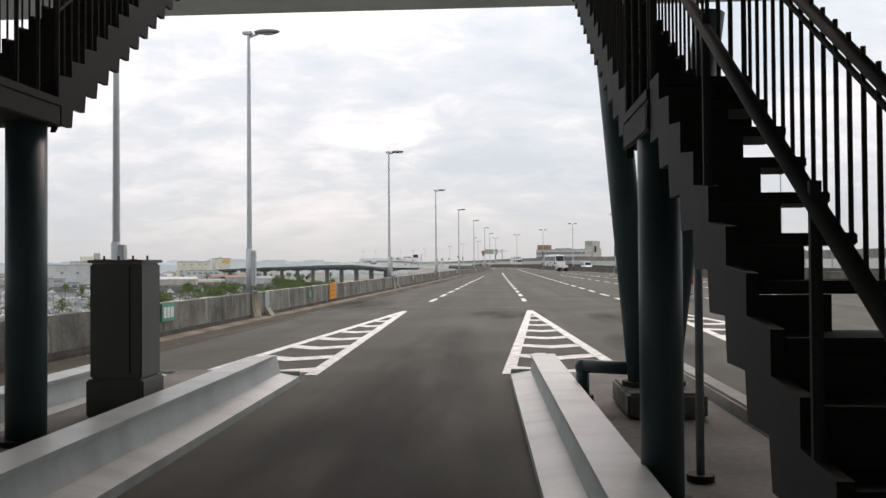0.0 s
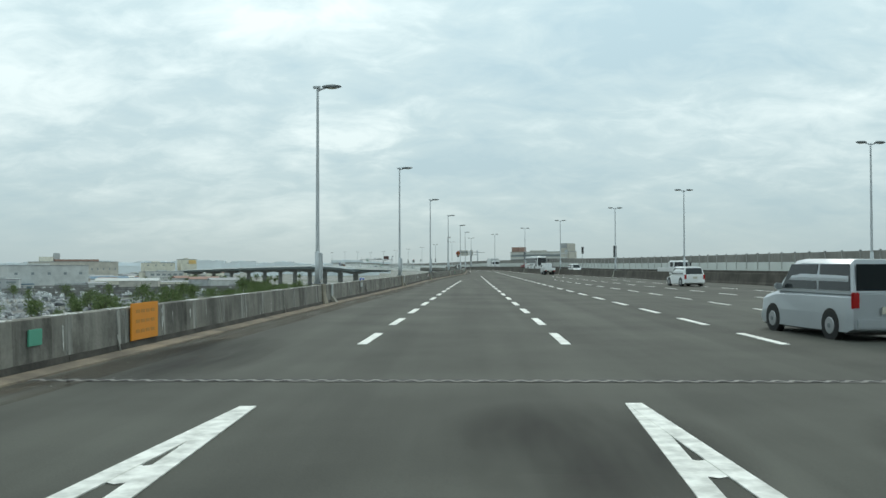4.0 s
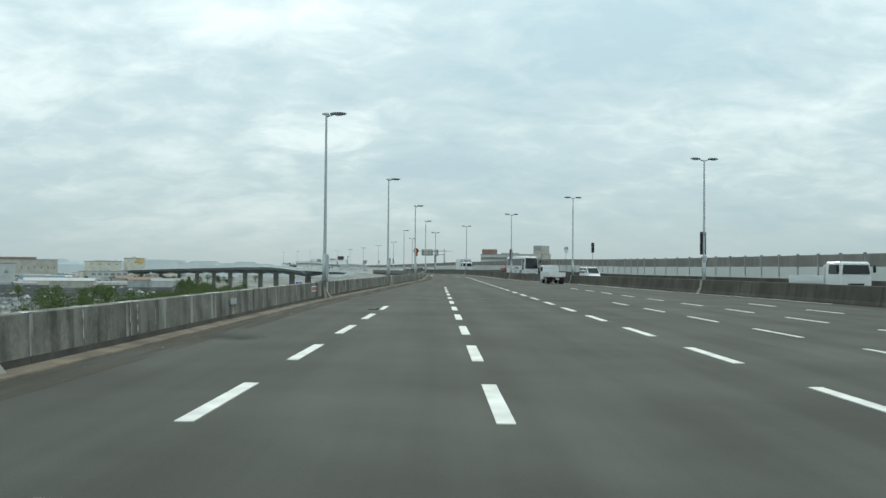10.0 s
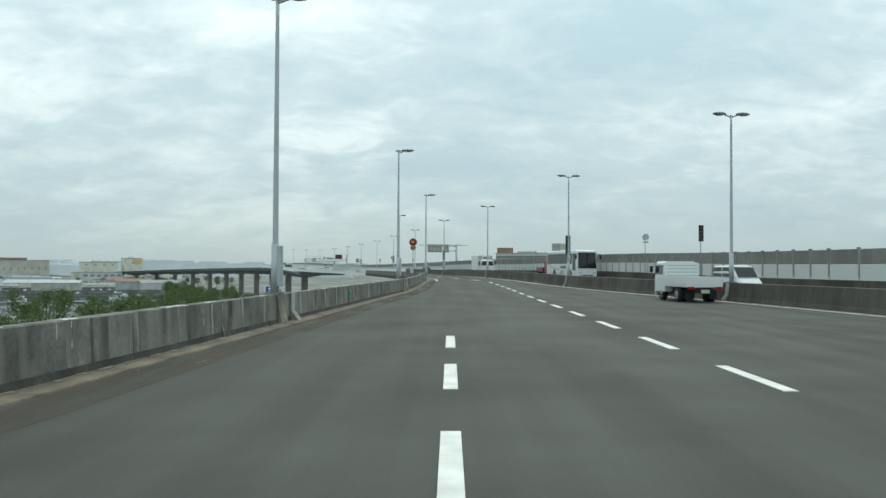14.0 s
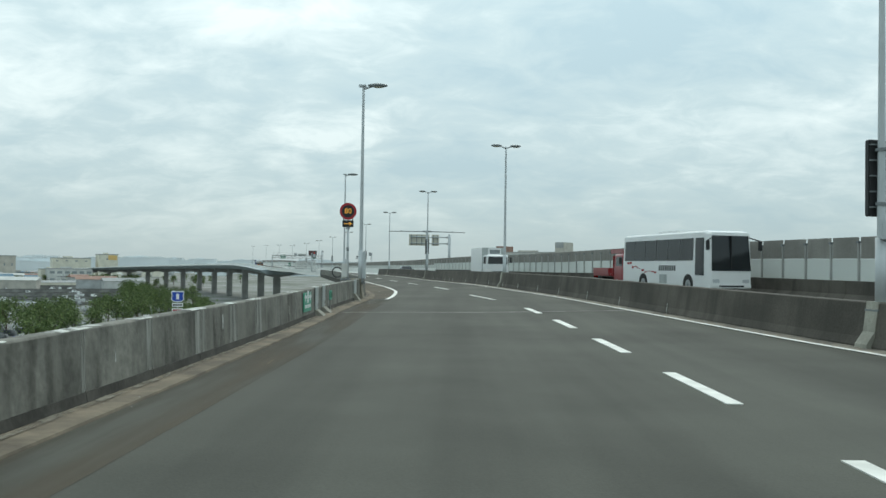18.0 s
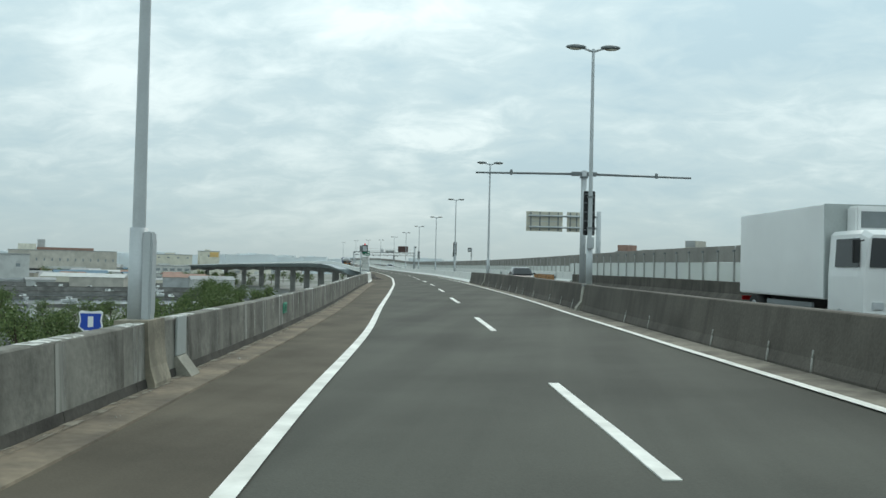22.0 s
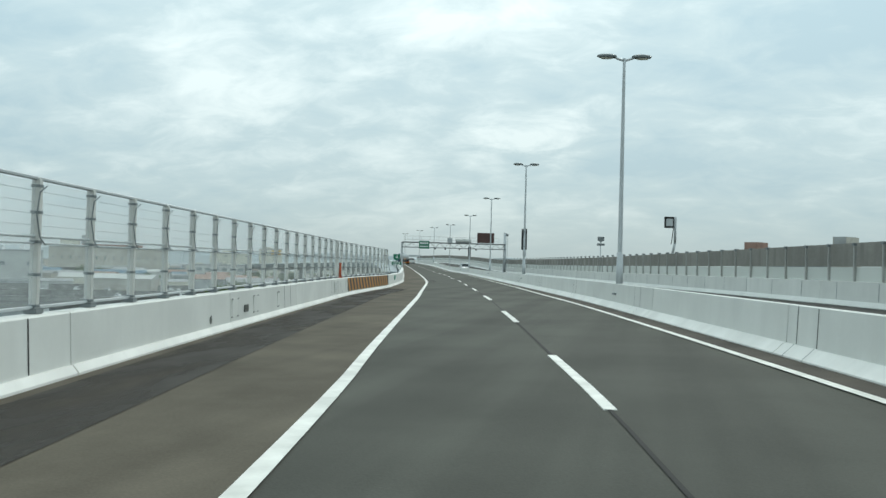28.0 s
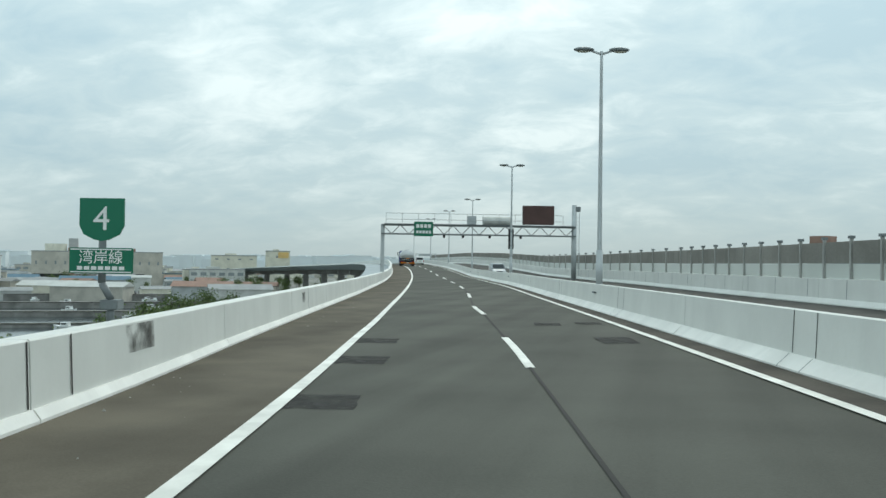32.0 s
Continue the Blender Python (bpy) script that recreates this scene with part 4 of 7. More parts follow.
flight("stair_flight", .47, 1.05, .25, .16, 4.2, 2.82, "dark brown steel stair with open treads and thin balusters", .34, 1.5, (0, 1))
flight("stair_flight", .47, 1.05, 5.2, 2.82, 11.6, 6.5, "dark brown upper steel stair to the walkway", .30)
flight("stair_flight", -5.5, -4.5, 6.6, 3.3, 11.2, 6.69, "dark brown steel stair up to the walkway")
for x0, x1, y0, y1, zt in ((.45, 1.08, 4.2, 5.2, 2.82), (-6.6, -4.46, 5.5, 6.62, 3.3)):
    ld = tagged(new("stair_landing"), "dark steel stair landing on a round column", "landing", "stair landings")
    part("plate", box(x0, x1, y0, y1, zt - .08, zt, .01), SOOT, ld)
    part("fascia", box(x0, x1, y0, y0 + .05, zt - .26, zt - .082, .01), SOOT, ld)
    part("fascia", box(x0, x1, y1 - .05, y1, zt - .26, zt - .082, .01), SOOT, ld)
    part("side_beam", box(x0, x0 + .05, y0 + .052, y1 - .052, zt - .26, zt - .082, .01), SOOT, ld)
    part("side_beam", box(x1 - .05, x1, y0 + .052, y1 - .052, zt - .26, zt - .082, .01), SOOT, ld)
    part("soffit", box(x0 + .052, x1 - .052, y0 + .052, y1 - .052, zt - .26, zt - .22), SOOT, ld)
    for k in range(8):
        x = x0 + .03 if k < 4 else x1 - .03
        part("rail_post", tube((x, y0 + .05 + (y1 - y0 - .1) * (k % 4) / 3, zt), (x, y0 + .05 + (y1 - y0 - .1) * (k % 4) / 3, zt + .95), .016, None, 6), SOOT, ld)
    for x in (x0 + .03, x1 - .03):
        smooth(part("handrail", tube((x, y0, zt + .95), (x, y1, zt + .95), .03, None, 10), SOOT, ld))
tagged(part("upper_landing", box(-5.6, -4.4, 11.2, 12.82, 6.39, 6.69, .02), SOOT), "dark steel landing beside the walkway", "landing")
# dark block added to fill the lower right beside the stair
booth = tagged(base("toll_booth", 2.3, -1.2, .16), "dark booth-like block added beside the stair", "toll booth")
part("body", box(-.55, .55, -1.6, 1.6, 0, 2.6, .03), SOOT, booth)
part("roof", box(-.62, .62, -1.7, 1.7, 2.602, 2.7, .02), SOOT, booth)
part("window", box(-.56, -.552, -1.0, 1.0, 1.1, 2.0), BLACK, booth)
# roof and columns out of view, spread wide to keep skylight off the gate
canopy = tagged(base("toll_canopy"), "unseen grey roof over the toll lanes, widened to block skylight", "canopy", kind="structure")
part("roof", box(-40, 60, -60, 8.8, 7.1, 7.9, .05), STEEL_DARK, canopy)
for x in (-11, 8.5, 18):
    for y in (-24, -4):
        part("column", tube((x, y, 0), (x, y, 7.1), .3, None, 16), STEEL_DARK, canopy)


def column(x, y, z0, top, r, label, mat=TEAL):
    c = tagged(base("gate_column"), label, "column", "toll gate columns")
    smooth(part("shaft", tube((x, y, z0), top, r, None, 24), mat, c))
    part("base_flange", tube((x, y, z0 - .002), (x, y, z0 + .05), r + .07, None, 20), SOOT, c)
    return c


column(-4.72, 6.45, .16, (-4.72, 6.45, 3.05), .175, "dark teal round steel column under a stair landing")
column(.6, 4.62, .16, (.6, 4.62, 2.57), .14, "dark teal round steel column under a stair landing")
column(1.10, 8.35, .42, (.74, 8.3, 4.45), .155, "dark teal leaning steel column of the stair")
column(1.34, 8.4, .42, (1.86, 8.35, 4.45), .155, "dark teal leaning steel column of the stair")
column(1.0, 5.3, .16, (1.0, 5.3, 2.8), .03, "thin grey steel post under the stair", STEEL_DARK)
tagged(part("column_plinth", box(.85, 1.65, 7.75, 8.95, .16, .42, .03), CONCRETE), "grey concrete plinth under leaning columns", "plinth")
pipe = tagged(base("bent_pipe"), "dark teal bent drain pipe with a wide foot", "pipe")
smooth(part("run", tube((.50, 8.6, .60), (.98, 8.4, .60), .075, None, 14), TEAL, pipe))
smooth(part("elbow", ball((.48, 8.62, .59), .09, .09, .09), TEAL, pipe))
smooth(part("drop", tube((.48, 8.62, .16), (.48, 8.62, .59), .075, None, 14), TEAL, pipe))
part("foot", tube((.48, 8.62, .155), (.48, 8.62, .28), .13, .12, 16), SOOT, pipe)
# the walkway over the lanes
tagged(part("bridge_stub", box(.4, 1.5, 11.6, 12.82, 6.2, 6.5, .02), SOOT), "dark steel deck between stair and walkway", "landing")
bridge = tagged(base("walkway_bridge"), "grey steel walkway bridge across the toll lanes", "walkway")
part("girder", box(-16, 26, 12.83, 14.4, 6.45, 7.0, .03), STEEL, bridge)
part("lower_flange", box(-16, 26, 12.8, 14.5, 6.39, 6.448, .01), STEEL, bridge)
for x in (-12, -1.9, 5, 14, 22):
    part("camera_pod", ball((x - .35, 12.95, 6.33), .08, .08, .06), BLACK, bridge)
for i, x in enumerate((-10.5, 8.2, 18)):
    column(x, 13.6, 0, (x, 13.6, 6.39), .18, "dark teal round steel column of the walkway")


# ---- signs and gantries ----
def bars(parent, x0, z0, w, h, y, n, mat, depth=.004):
    """Writing too small to read: a row of plain bars."""
    step = w / n
    for i in range(n):
        part("lettering", box(x0 + step * (i + .12), x0 + step * (i + .88), y - depth, y, z0, z0 + h), mat, parent)


def words(text, size, x, y, z, mat, parent, name="lettering"):
    c = bpy.data.curves.new(name, "FONT")
    c.body, c.size, c.extrude, c.align_x, c.align_y = text, size, .002, "CENTER", "CENTER"
    tmp = bpy.data.objects.new("tmp", c)
    scene.collection.objects.link(tmp)
    me = bpy.data.meshes.new_from_object(tmp.evaluated_get(bpy.context.evaluated_depsgraph_get()))
    bpy.data.objects.remove(tmp)
    me.materials.clear()
    me.materials.append(mat)
    ob = new(name, me)
    ob.parent = parent
    ob.matrix_basis = pose(x, y, z, 90, 0, 0)
    return ob


def glowing(name, colour, power):
    m = bpy.data.materials.new(name)
    m.use_nodes = True
    b = m.node_tree.nodes["Principled BSDF"]
    b.inputs["Base Color"].default_value = (*colour, 1)
    b.inputs["Emission Color"].default_value = (*colour, 1)
    b.inputs["Emission Strength"].default_value = power
    return m


AMBER = glowing("amber_led", (0.9, 0.42, 0.05), 0.3)

# speed sign with amber figures and an arrow board, on the parapet
sp = tagged(base("speed_sign", -3.98, 228.3, 0, 3), "round dark red electronic speed sign on a grey pole", "road sign")
smooth(part("pole", tube((0, 0, .3), (0, 0, 4.3), .07, .065, 14), STEEL, sp))
for sx in (1, -1):
    smooth(part("cable", tube((sx * .22, -.02, 3.72), (sx * .26, -.02, 4.2), .02, None, 6), BLACK, sp))
part("bracket_shelf", box(-.35, .55, -.35, .25, .80, .9, .01), STEEL_DARK, sp)
smooth(part("disc", tube((0, -.12, 4.58), (0, -.02, 4.58), .46, None, 40), RED_DISC, sp))
part("display", tube((0, -.124, 4.58), (0, -.121, 4.58), .34, None, 36), BLACK, sp)
part("rim", tube((0, -.018, 4.58), (0, .05, 4.58), .44, None, 32), BLACK, sp)
words("80", .40, 0, -.127, 4.58, AMBER, sp)
arrow = part("arrow_board", box(-.30, .30, -.12, .04, 3.720, 4.080, .015), BLACK, sp)
part("arrow_shaft", box(-.2, .2, -.126, -.122, 3.880, 3.915), AMBER, arrow)
part("arrow_head", prism([(.08, 4.000), (.22, 3.898), (.08, 3.800), (.08, 3.840), (.15, 3.898), (.08, 3.955)], -.126, -.122, "y"), AMBER, arrow)
part("bracket", box(-.1, .1, -.06, .06, 3.60, 3.72, .01), STEEL_DARK, sp)
part("control_box", box(-.30, .02, -.30, -.08, .95, 1.72, .02), POST_WHITE, sp)
part("pole_band", tube((0, 0, 2.4), (0, 0, 2.6), .072, None, 14), STEEL_DARK, sp)
coil = tagged(base("cable_coil", -4.5, 228.1, 1.16, 3), "black coil of cable hung on the parapet", "cable")
bmc = bmesh.new()
for i in range(28):
    a0, a1 = 2 * math.pi * i / 28, 2 * math.pi * (i + 1) / 28
    tube((.27 * math.cos(a0), 0, .27 * math.sin(a0) + .08), (.27 * math.cos(a1), 0, .27 * math.sin(a1) + .08), .035, None, 6, bmc)
part("loop", bmc, BLACK, coil)
part("hook", box(-.03, .03, -.03, .03, -.22, -.18), STEEL_DARK, coil)

# the camera mast on the median, with long arms to both sides
p = MEDIAN.at(sM(276.6))
mast = tagged(base("sensor_mast", -.85, p.y, 0, MEDIAN.heading(sM(276.6))), "grey steel mast on the median with two long thin arms", "mast")
smooth(part("post", tube((0, 0, .8), (0, 0, 5.65), .12, .11, 16), STEEL, mast))
for sx in (1, -1):
    smooth(part("arm", tube((0, 0, 5.52), (sx * 4.3, 0, 5.47), .05, .035, 10), STEEL_DARK, mast))
    part("arm_clamp", box(min(sx * .1, sx * .5), max(sx * .1, sx * .5), -.09, .09, 5.44, 5.60, .015), STEEL_DARK, mast)
    part("sensor", box(sx * 2.9 - .05, sx * 2.9 + .05, -.05, .05, 5.42, 5.62, .01), STEEL_DARK, mast)
part("collar", tube((0, 0, 5.36), (0, 0, 5.42), .16, None, 14), STEEL_DARK, mast)
part("foot_bracket", box(-.2, .2, -.14, .14, .55, .9, .02), STEEL, mast)


def board_on_lamp(y, label="narrow dark signal board on a lamp pole"):
    """A tall narrow dark board with ribs, strapped to a lamp pole."""
    q = MEDIAN.at(sM(y))
    b = tagged(base("signal_board", q.x, q.y, q.z, MEDIAN.heading(sM(y))), label, "signal board", "signal boards on lamp poles")
    part("board", box(-.20, .20, .12, .26, 2.68, 4.25, .02), BLACK, b)
    for i in range(5):
        part("rib", box(-.19, .19, .085, .118, 2.85 + .32 * i, 2.88 + .32 * i), STEEL_DARK, b)
    for z in (2.9, 4.0):
        part("strap", tube((0, 0, z), (0, 0, z + .06), .115, None, 14), STEEL_DARK, b)
    part("wiring_box", box(-.12, .12, -.2, -.1, 2.2, 2.6, .01), STEEL, b)


for y in (135.9, 198.7, 273.1, 341.5, 405.6, 471.8):
    board_on_lamp(y)


def wall_mast(y, top, kind, label):
    s = sW(y)
    q = WALL_LINE.at(s)
    w = tagged(base("wall_mast", q.x + .02, q.y, q.z - .1, WALL_LINE.heading(s)), label, "road sign", "signs on the noise wall")
    if kind == "square":
        for a, b2 in (((.30, .16, .9), (.30, .16, 2.7)), ((.30, .16, 2.68), (.44, .16, 3.35)), ((.44, .16, 3.33), (.44, .16, top))):
            smooth(part("pole", tube(a, b2, .085, None, 12), STEEL, w))
        smooth(part("cable", tube((.20, .16, 3.3), (.33, .16, top - .7), .025, None, 6), BLACK, w))
    else:
        smooth(part("pole", tube((0, .16, .9), (0, .16, top - .3), .06, .05, 10), STEEL, w))
    if kind == "round":
        smooth(part("disc", tube((0, .02, top - .36), (0, .10, top - .36), .36, None, 24), STEEL, w))
        part("lower_plate", box(-.30, .30, .02, .09, top - .98, top - .80, .01), STEEL, w)
        part("cross_bar", box(-.25, .25, .11, .14, top - .40, top - .34), STEEL_DARK, w)
    elif kind == "board":
        part("board", box(-.22, .22, .0, .12, top - 1.45, top, .02), BLACK, w)
        for i in range(4):
            part("rib", box(-.2, .2, -.03, -.002, top - 1.25 + .33 * i, top - 1.22 + .33 * i), STEEL_DARK, w)
    elif kind == "shield":
        part("shield", prism([(-.32, top - .1), (-.3, top - .45), (0, top - .62), (.3, top - .45), (.32, top - .1)], .04, .08, "y"), STEEL_DARK, w)
        part("lower_plate", box(-.36, .36, .04, .08, top - .92, top - .72, .01), STEEL_DARK, w)
    else:
        part("board", box(-.32, .32, -.02, .12, top - .75, top, .02), BLACK, w)
        part("face", box(-.22, .22, -.035, -.022, top - .62, top - .14, .01), STEEL, w)


wall_mast(204.0, 5.5, "board", "narrow dark signal board over the noise wall")
wall_mast(217.0, 5.1, "round", "round grey sign back over the noise wall")
wall_mast(401, 5.1, "square", "small square dark signal over the noise wall")
wall_mast(422.5, 4.6, "shield", "grey shield sign back over the noise wall")

# the sign on an arm, seen from behind
s = sW(321.9)
q = WALL_LINE.at(s)
sg = tagged(base("cantilever_sign", 1.7, 321.9, 0, WALL_LINE.heading(s)), "overhead direction sign on a grey steel arm, seen from behind", "road sign")
smooth(part("post", tube((0, 0, .3), (0, 0, 6.95), .24, .21, 18), STEEL, sg))
for z in (5.42, 6.45):
    smooth(part("arm", tube((0, 0, z), (-6.4, 0, z), .10, .09, 12), STEEL, sg))
    part("arm_flange", tube((-.42, 0, z), (-.34, 0, z), .16, None, 14), STEEL_DARK, sg)
for x0, x1 in ((-6.65, -3.3), (-2.9, -1.7)):
    pl = part("sign_panel", box(x0, x1, .16, .20, 5.05, 6.85, .01), CREAM, sg)
    n = max(2, int((x1 - x0) / .8))
    for i in range(n):
        xx = x0 + (x1 - x0) * (i + .5) / n
        part("stiffener", box(xx - .05, xx + .05, .08, .158, 5.1, 6.8), STEEL_DARK, pl)
    for z in (5.5, 5.95, 6.4):
        part("rib", box(x0 + .05, x1 - .05, .13, .157, z - .03, z + .03), STEEL, pl)

# camera post on the left parapet
cc = tagged(base("signal_post", -21.45, 326.2, 0, 12), "grey post with a dark square signal and a red lamp", "road signal")
smooth(part("post", tube((0, 0, .5), (0, 0, 3.6), .075, .07, 12), STEEL, cc))
sb = part("signal_box", box(.10, .68, -.12, .06, 2.72, 3.58, .02), BLACK, cc)
part("face", box(.17, .61, -.135, -.122, 2.95, 3.5, .01), STEEL, sb)
part("caption", box(.15, .63, -.135, -.122, 2.76, 2.88), GREEN_SIGN, sb)
part("red_lamp", tube((.40, -.03, 3.58), (.40, -.03, 3.74), .07, .06, 12), glowing("red_lamp", (.6, .03, .03), .4), cc)
part("stay", box(0, 1.0, -.06, .06, .55, .67, .01), STEEL_DARK, cc)
part("cable", tube((.30, 0, 2.72), (.08, 0, 2.3), .02, None, 6), BLACK, cc)
part("junction", box(-.12, .12, -.14, -.07, 2.9, 3.5, .01), STEEL_DARK, cc)

# route shield with the figure 4, on a bent pole
four = tagged(base("route_sign", -42.0, 417.4, -.1, 15), "green route shield numbered 4 on a bent pole", "road sign")
part("shield", prism([(-.30, 2.35), (.30, 2.35), (.30, 1.98), (.24, 1.86), (.10, 1.79), (0, 1.77), (-.10, 1.79), (-.24, 1.86), (-.30, 1.98)], -.05, -.01, "y"), GREEN_SIGN, four)
words("4", .46, 0, -.053, 2.06, WHITE, four)
pl = part("name_plate", box(-.43, .43, -.05, -.01, 1.33, 1.68, .01), GREEN_SIGN, four)
part("border", box(-.41, .41, -.053, -.0505, 1.345, 1.36), WHITE, pl)
part("border", box(-.41, .41, -.053, -.0505, 1.65, 1.665), WHITE, pl)
words("\u6e7e\u5cb8\u7dda", .2, 0, -.053, 1.54, WHITE, pl)
bars(pl, -.33, 1.38, .66, .05, -.0505, 7, WHITE)
for a, b2 in (((0, 0, 2.2), (0, 0, 1.2)), ((0, 0, 1.2), (.13, 0, .98)), ((.13, 0, .98), (.13, -.02, .60))):
    smooth(part("pole", tube(a, b2, .05, None, 10), STEEL_DARK, four))
part("clamp", box(.02, .26, -.12, .12, .85, .98, .01), STEEL_DARK, four)

# the big gantry over both carriageways
gl, gr = Vector((-59.7, 480.5, 0)), Vector((-43.2, 485.8, 0))
ga = math.degrees(math.atan2(gr.y - gl.y, gr.x - gl.x))
gw = (gr - gl).length
gantry = tagged(base("sign_gantry", gl.x, gl.y, 0, ga), "grey steel truss gantry with signs over the road", "gantry")
part("leg", box(-.17, .17, -.17, .17, -.4, 4.9, .02), STEEL, gantry)
smooth(part("leg", tube((gw, 0, -.4), (gw, 0, 6.9), .24, .22, 18), STEEL, gantry))
for z in (4.05, 4.85):
    for yy in (-.35, .35):
        part("chord", box(-.1, gw + .1, yy - .06, yy + .06, z - .06, z + .06), STEEL_DARK, gantry)
n = 22
for i in range(n):
    xa, xb = gw * i / n, gw * (i + 1) / n
    a, b2 = ((xa, -.35, 4.05), (xb, -.35, 4.85)) if i % 2 else ((xa, -.35, 4.85), (xb, -.35, 4.05))
    part("brace", tube(a, b2, .035, None, 6), STEEL_DARK, gantry)
for z in (5.35, 5.9):
    part("walkway_rail", tube((.3, -.4, z), (gw * .93, -.4, z), .025, None, 6), STEEL, gantry)
for i in range(12):
    part("rail_post", tube((.3 + gw * .92 * i / 11, -.4, 4.9), (.3 + gw * .92 * i / 11, -.4, 5.92), .022, None, 6), STEEL, gantry)
part("walkway", box(.1, gw, -.5, .5, 4.92, 4.97), STEEL_DARK, gantry)
gs = part("green_sign", box(2.8, 4.5, -.62, -.54, 3.85, 5.15, .02), GREEN_SIGN, gantry)
bars(gs, 2.95, 4.6, 1.4, .32, -.621, 4, WHITE)
bars(gs, 2.95, 4.1, 1.4, .25, -.621, 5, WHITE)
part("message_board", box(12.6, 15.4, -.6, .1, 5.05, 6.75, .03), BROWN_SIGN, gantry)
part("tank", tube((9.0, .1, 5.35), (11.6, .1, 5.35), .38, None, 16), POST_WHITE, gantry)
part("box", box(7.6, 8.4, -.3, .3, 5.0, 5.75, .02), STEEL, gantry)
for x in (5.5, 7.2, 9.6, 12.4):
    part("hung_camera", box(x - .1, x + .1, -.55, -.25, 3.75, 4.0, .02), BLACK, gantry)
ladder = part("ladder", box(gw + .45, gw + .49, -.05, .05, .5, 6.2), STEEL, gantry)
for i in range(16):
    part("rung", box(gw + .18, gw + .45, -.02, .02, .8 + .33 * i, .83 + .33 * i), STEEL, ladder)
part("top_camera", box(gw - .1, gw + .55, -.2, .2, 6.3, 6.75, .03), STEEL_DARK, gantry)
# a second one far on
p = MEDIAN.at(sM(620), 4.6, -.05)
g2 = tagged(base("sign_gantry", *p, MEDIAN.heading(sM(620))), "small far sign gantry over the opposite road", "gantry")
for x in (-2.6, 2.6):
    part("leg", box(x - .09, x + .09, -.09, .09, 0, 2.85, .01), STEEL, g2)
part("beam", box(-2.5, 2.5, -.08, .08, 2.55, 2.70, .01), STEEL, g2)
part("message_board", box(-1.9, 1.5, -.14, -.085, 2.05, 2.62, .01), STEEL, g2)

# plates on the left parapet
def on_left(y, w, z0, z1, mat, name, label, category, line=LEFT, off=-.035):
    """A flat plate fixed to the parapet's face."""
    s = line.from_y(y)
    q = line.at(s, off)
    ob = tagged(base(name, q.x, q.y, q.z, line.heading(s) + 90), label, category)
    part("plate", box(-w / 2, w / 2, -.03, 0, z0, z1, .008), mat, ob)
    return ob


ex = on_left(204.55, 1.25, .26, .78, MINT, "exit_sign", "green emergency exit sign with white arrows on the parapet", "exit sign", off=-.035)
for sx in (1, -1):
    part("arrow", prism([(sx * .58, .66), (sx * .40, .78), (sx * .40, .70), (sx * .18, .70), (sx * .18, .62), (sx * .40, .62), (sx * .40, .54)], -.036, -.032, "y"), WHITE, ex)
part("pictogram", box(-.12, .12, -.036, -.032, .5, .82), WHITE, ex)
bars(ex, -.5, .36, 1.0, .09, -.032, 6, WHITE)
for y in (206.35, 207.9):
    d = on_left(y, .62, .22, .86, RAIL_GREY, "hatch_cover", "grey steel hatch cover set in the parapet", "hatch", off=-.035)
    part("lock", box(.12, .2, -.036, -.032, .3, .38), BLACK, d)
    part("ramp", prism([(-.26, 0), (-.26, .05), (-.06, .21), (.1, .21), (.1, 0)], -.33, .33), MEDIAN_PALE, d)
m1 = on_left(209.5, .5, .36, .66, MINT, "distance_plate", "faded mint green distance plate on the parapet", "plate")
bars(m1, -.2, .42, .4, .18, -.031, 3, GREEN_SIGN)
m2 = on_left(262.6, .45, .42, .68, MINT, "distance_plate", "faded mint green distance plate on the parapet", "plate")
bars(m2, -.18, .46, .36, .18, -.031, 3, GREEN_SIGN)
m3 = on_left(19.4, .75, .40, .82, MINT, "distance_plate", "faded mint green plate with white marks on the parapet", "plate")
bars(m3, -.32, .48, .64, .26, -.031, 3, WHITE)
on_left(33.4, .4, .42, .68, MINT, "distance_plate", "faded mint green distance plate on the parapet", "plate")
m6 = on_left(162.7, .5, .38, .66, MINT, "distance_plate", "faded mint green distance plate on the parapet", "plate")
bars(m6, -.2, .44, .4, .16, -.031, 3, GREEN_SIGN)
m5 = on_left(401.5, 1.05, .40, .72, TEAL_PLATE, "distance_plate", "teal green plate with pale marks on the white parapet", "plate", LEFT_WHITE, -.115)
bars(m5, -.44, .56, .88, .09, -.031, 4, MINT)
bars(m5, -.44, .44, .88, .06, -.031, 6, MINT)
nt = on_left(376.05, .82, .24, .72, WALL_WHITE, "notice_board", "faded pale notice board with grey lines on the parapet", "notice", LEFT_WHITE, -.112)
for k in range(5):
    part("faded_line", box(-.36, .36 - .08 * (k % 3), -.034, -.031, .62 - .085 * k, .655 - .085 * k), GREY_MARK, nt)
dk = on_left(360.9, .36, .30, .47, CABINET, "cover_plate", "small dark grey cover plate on the white parapet", "plate", LEFT_WHITE, -.108)
part("cross_seam", box(-.17, .17, -.034, -.031, .38, .39), BLACK, dk)
rd = tagged(base("round_cover", *LEFT_WHITE.at(LEFT_WHITE.from_y(358.0), -.108), LEFT_WHITE.heading(LEFT_WHITE.from_y(358.0)) + 90), "round grey drain cover in the white parapet", "drain cover")
smooth(part("lid", tube((0, -.012, .29), (0, .0, .29), .075, None, 20), CABINET, rd))
part("hinge", box(-.02, .02, -.02, -.013, .36, .385), BLACK, rd)
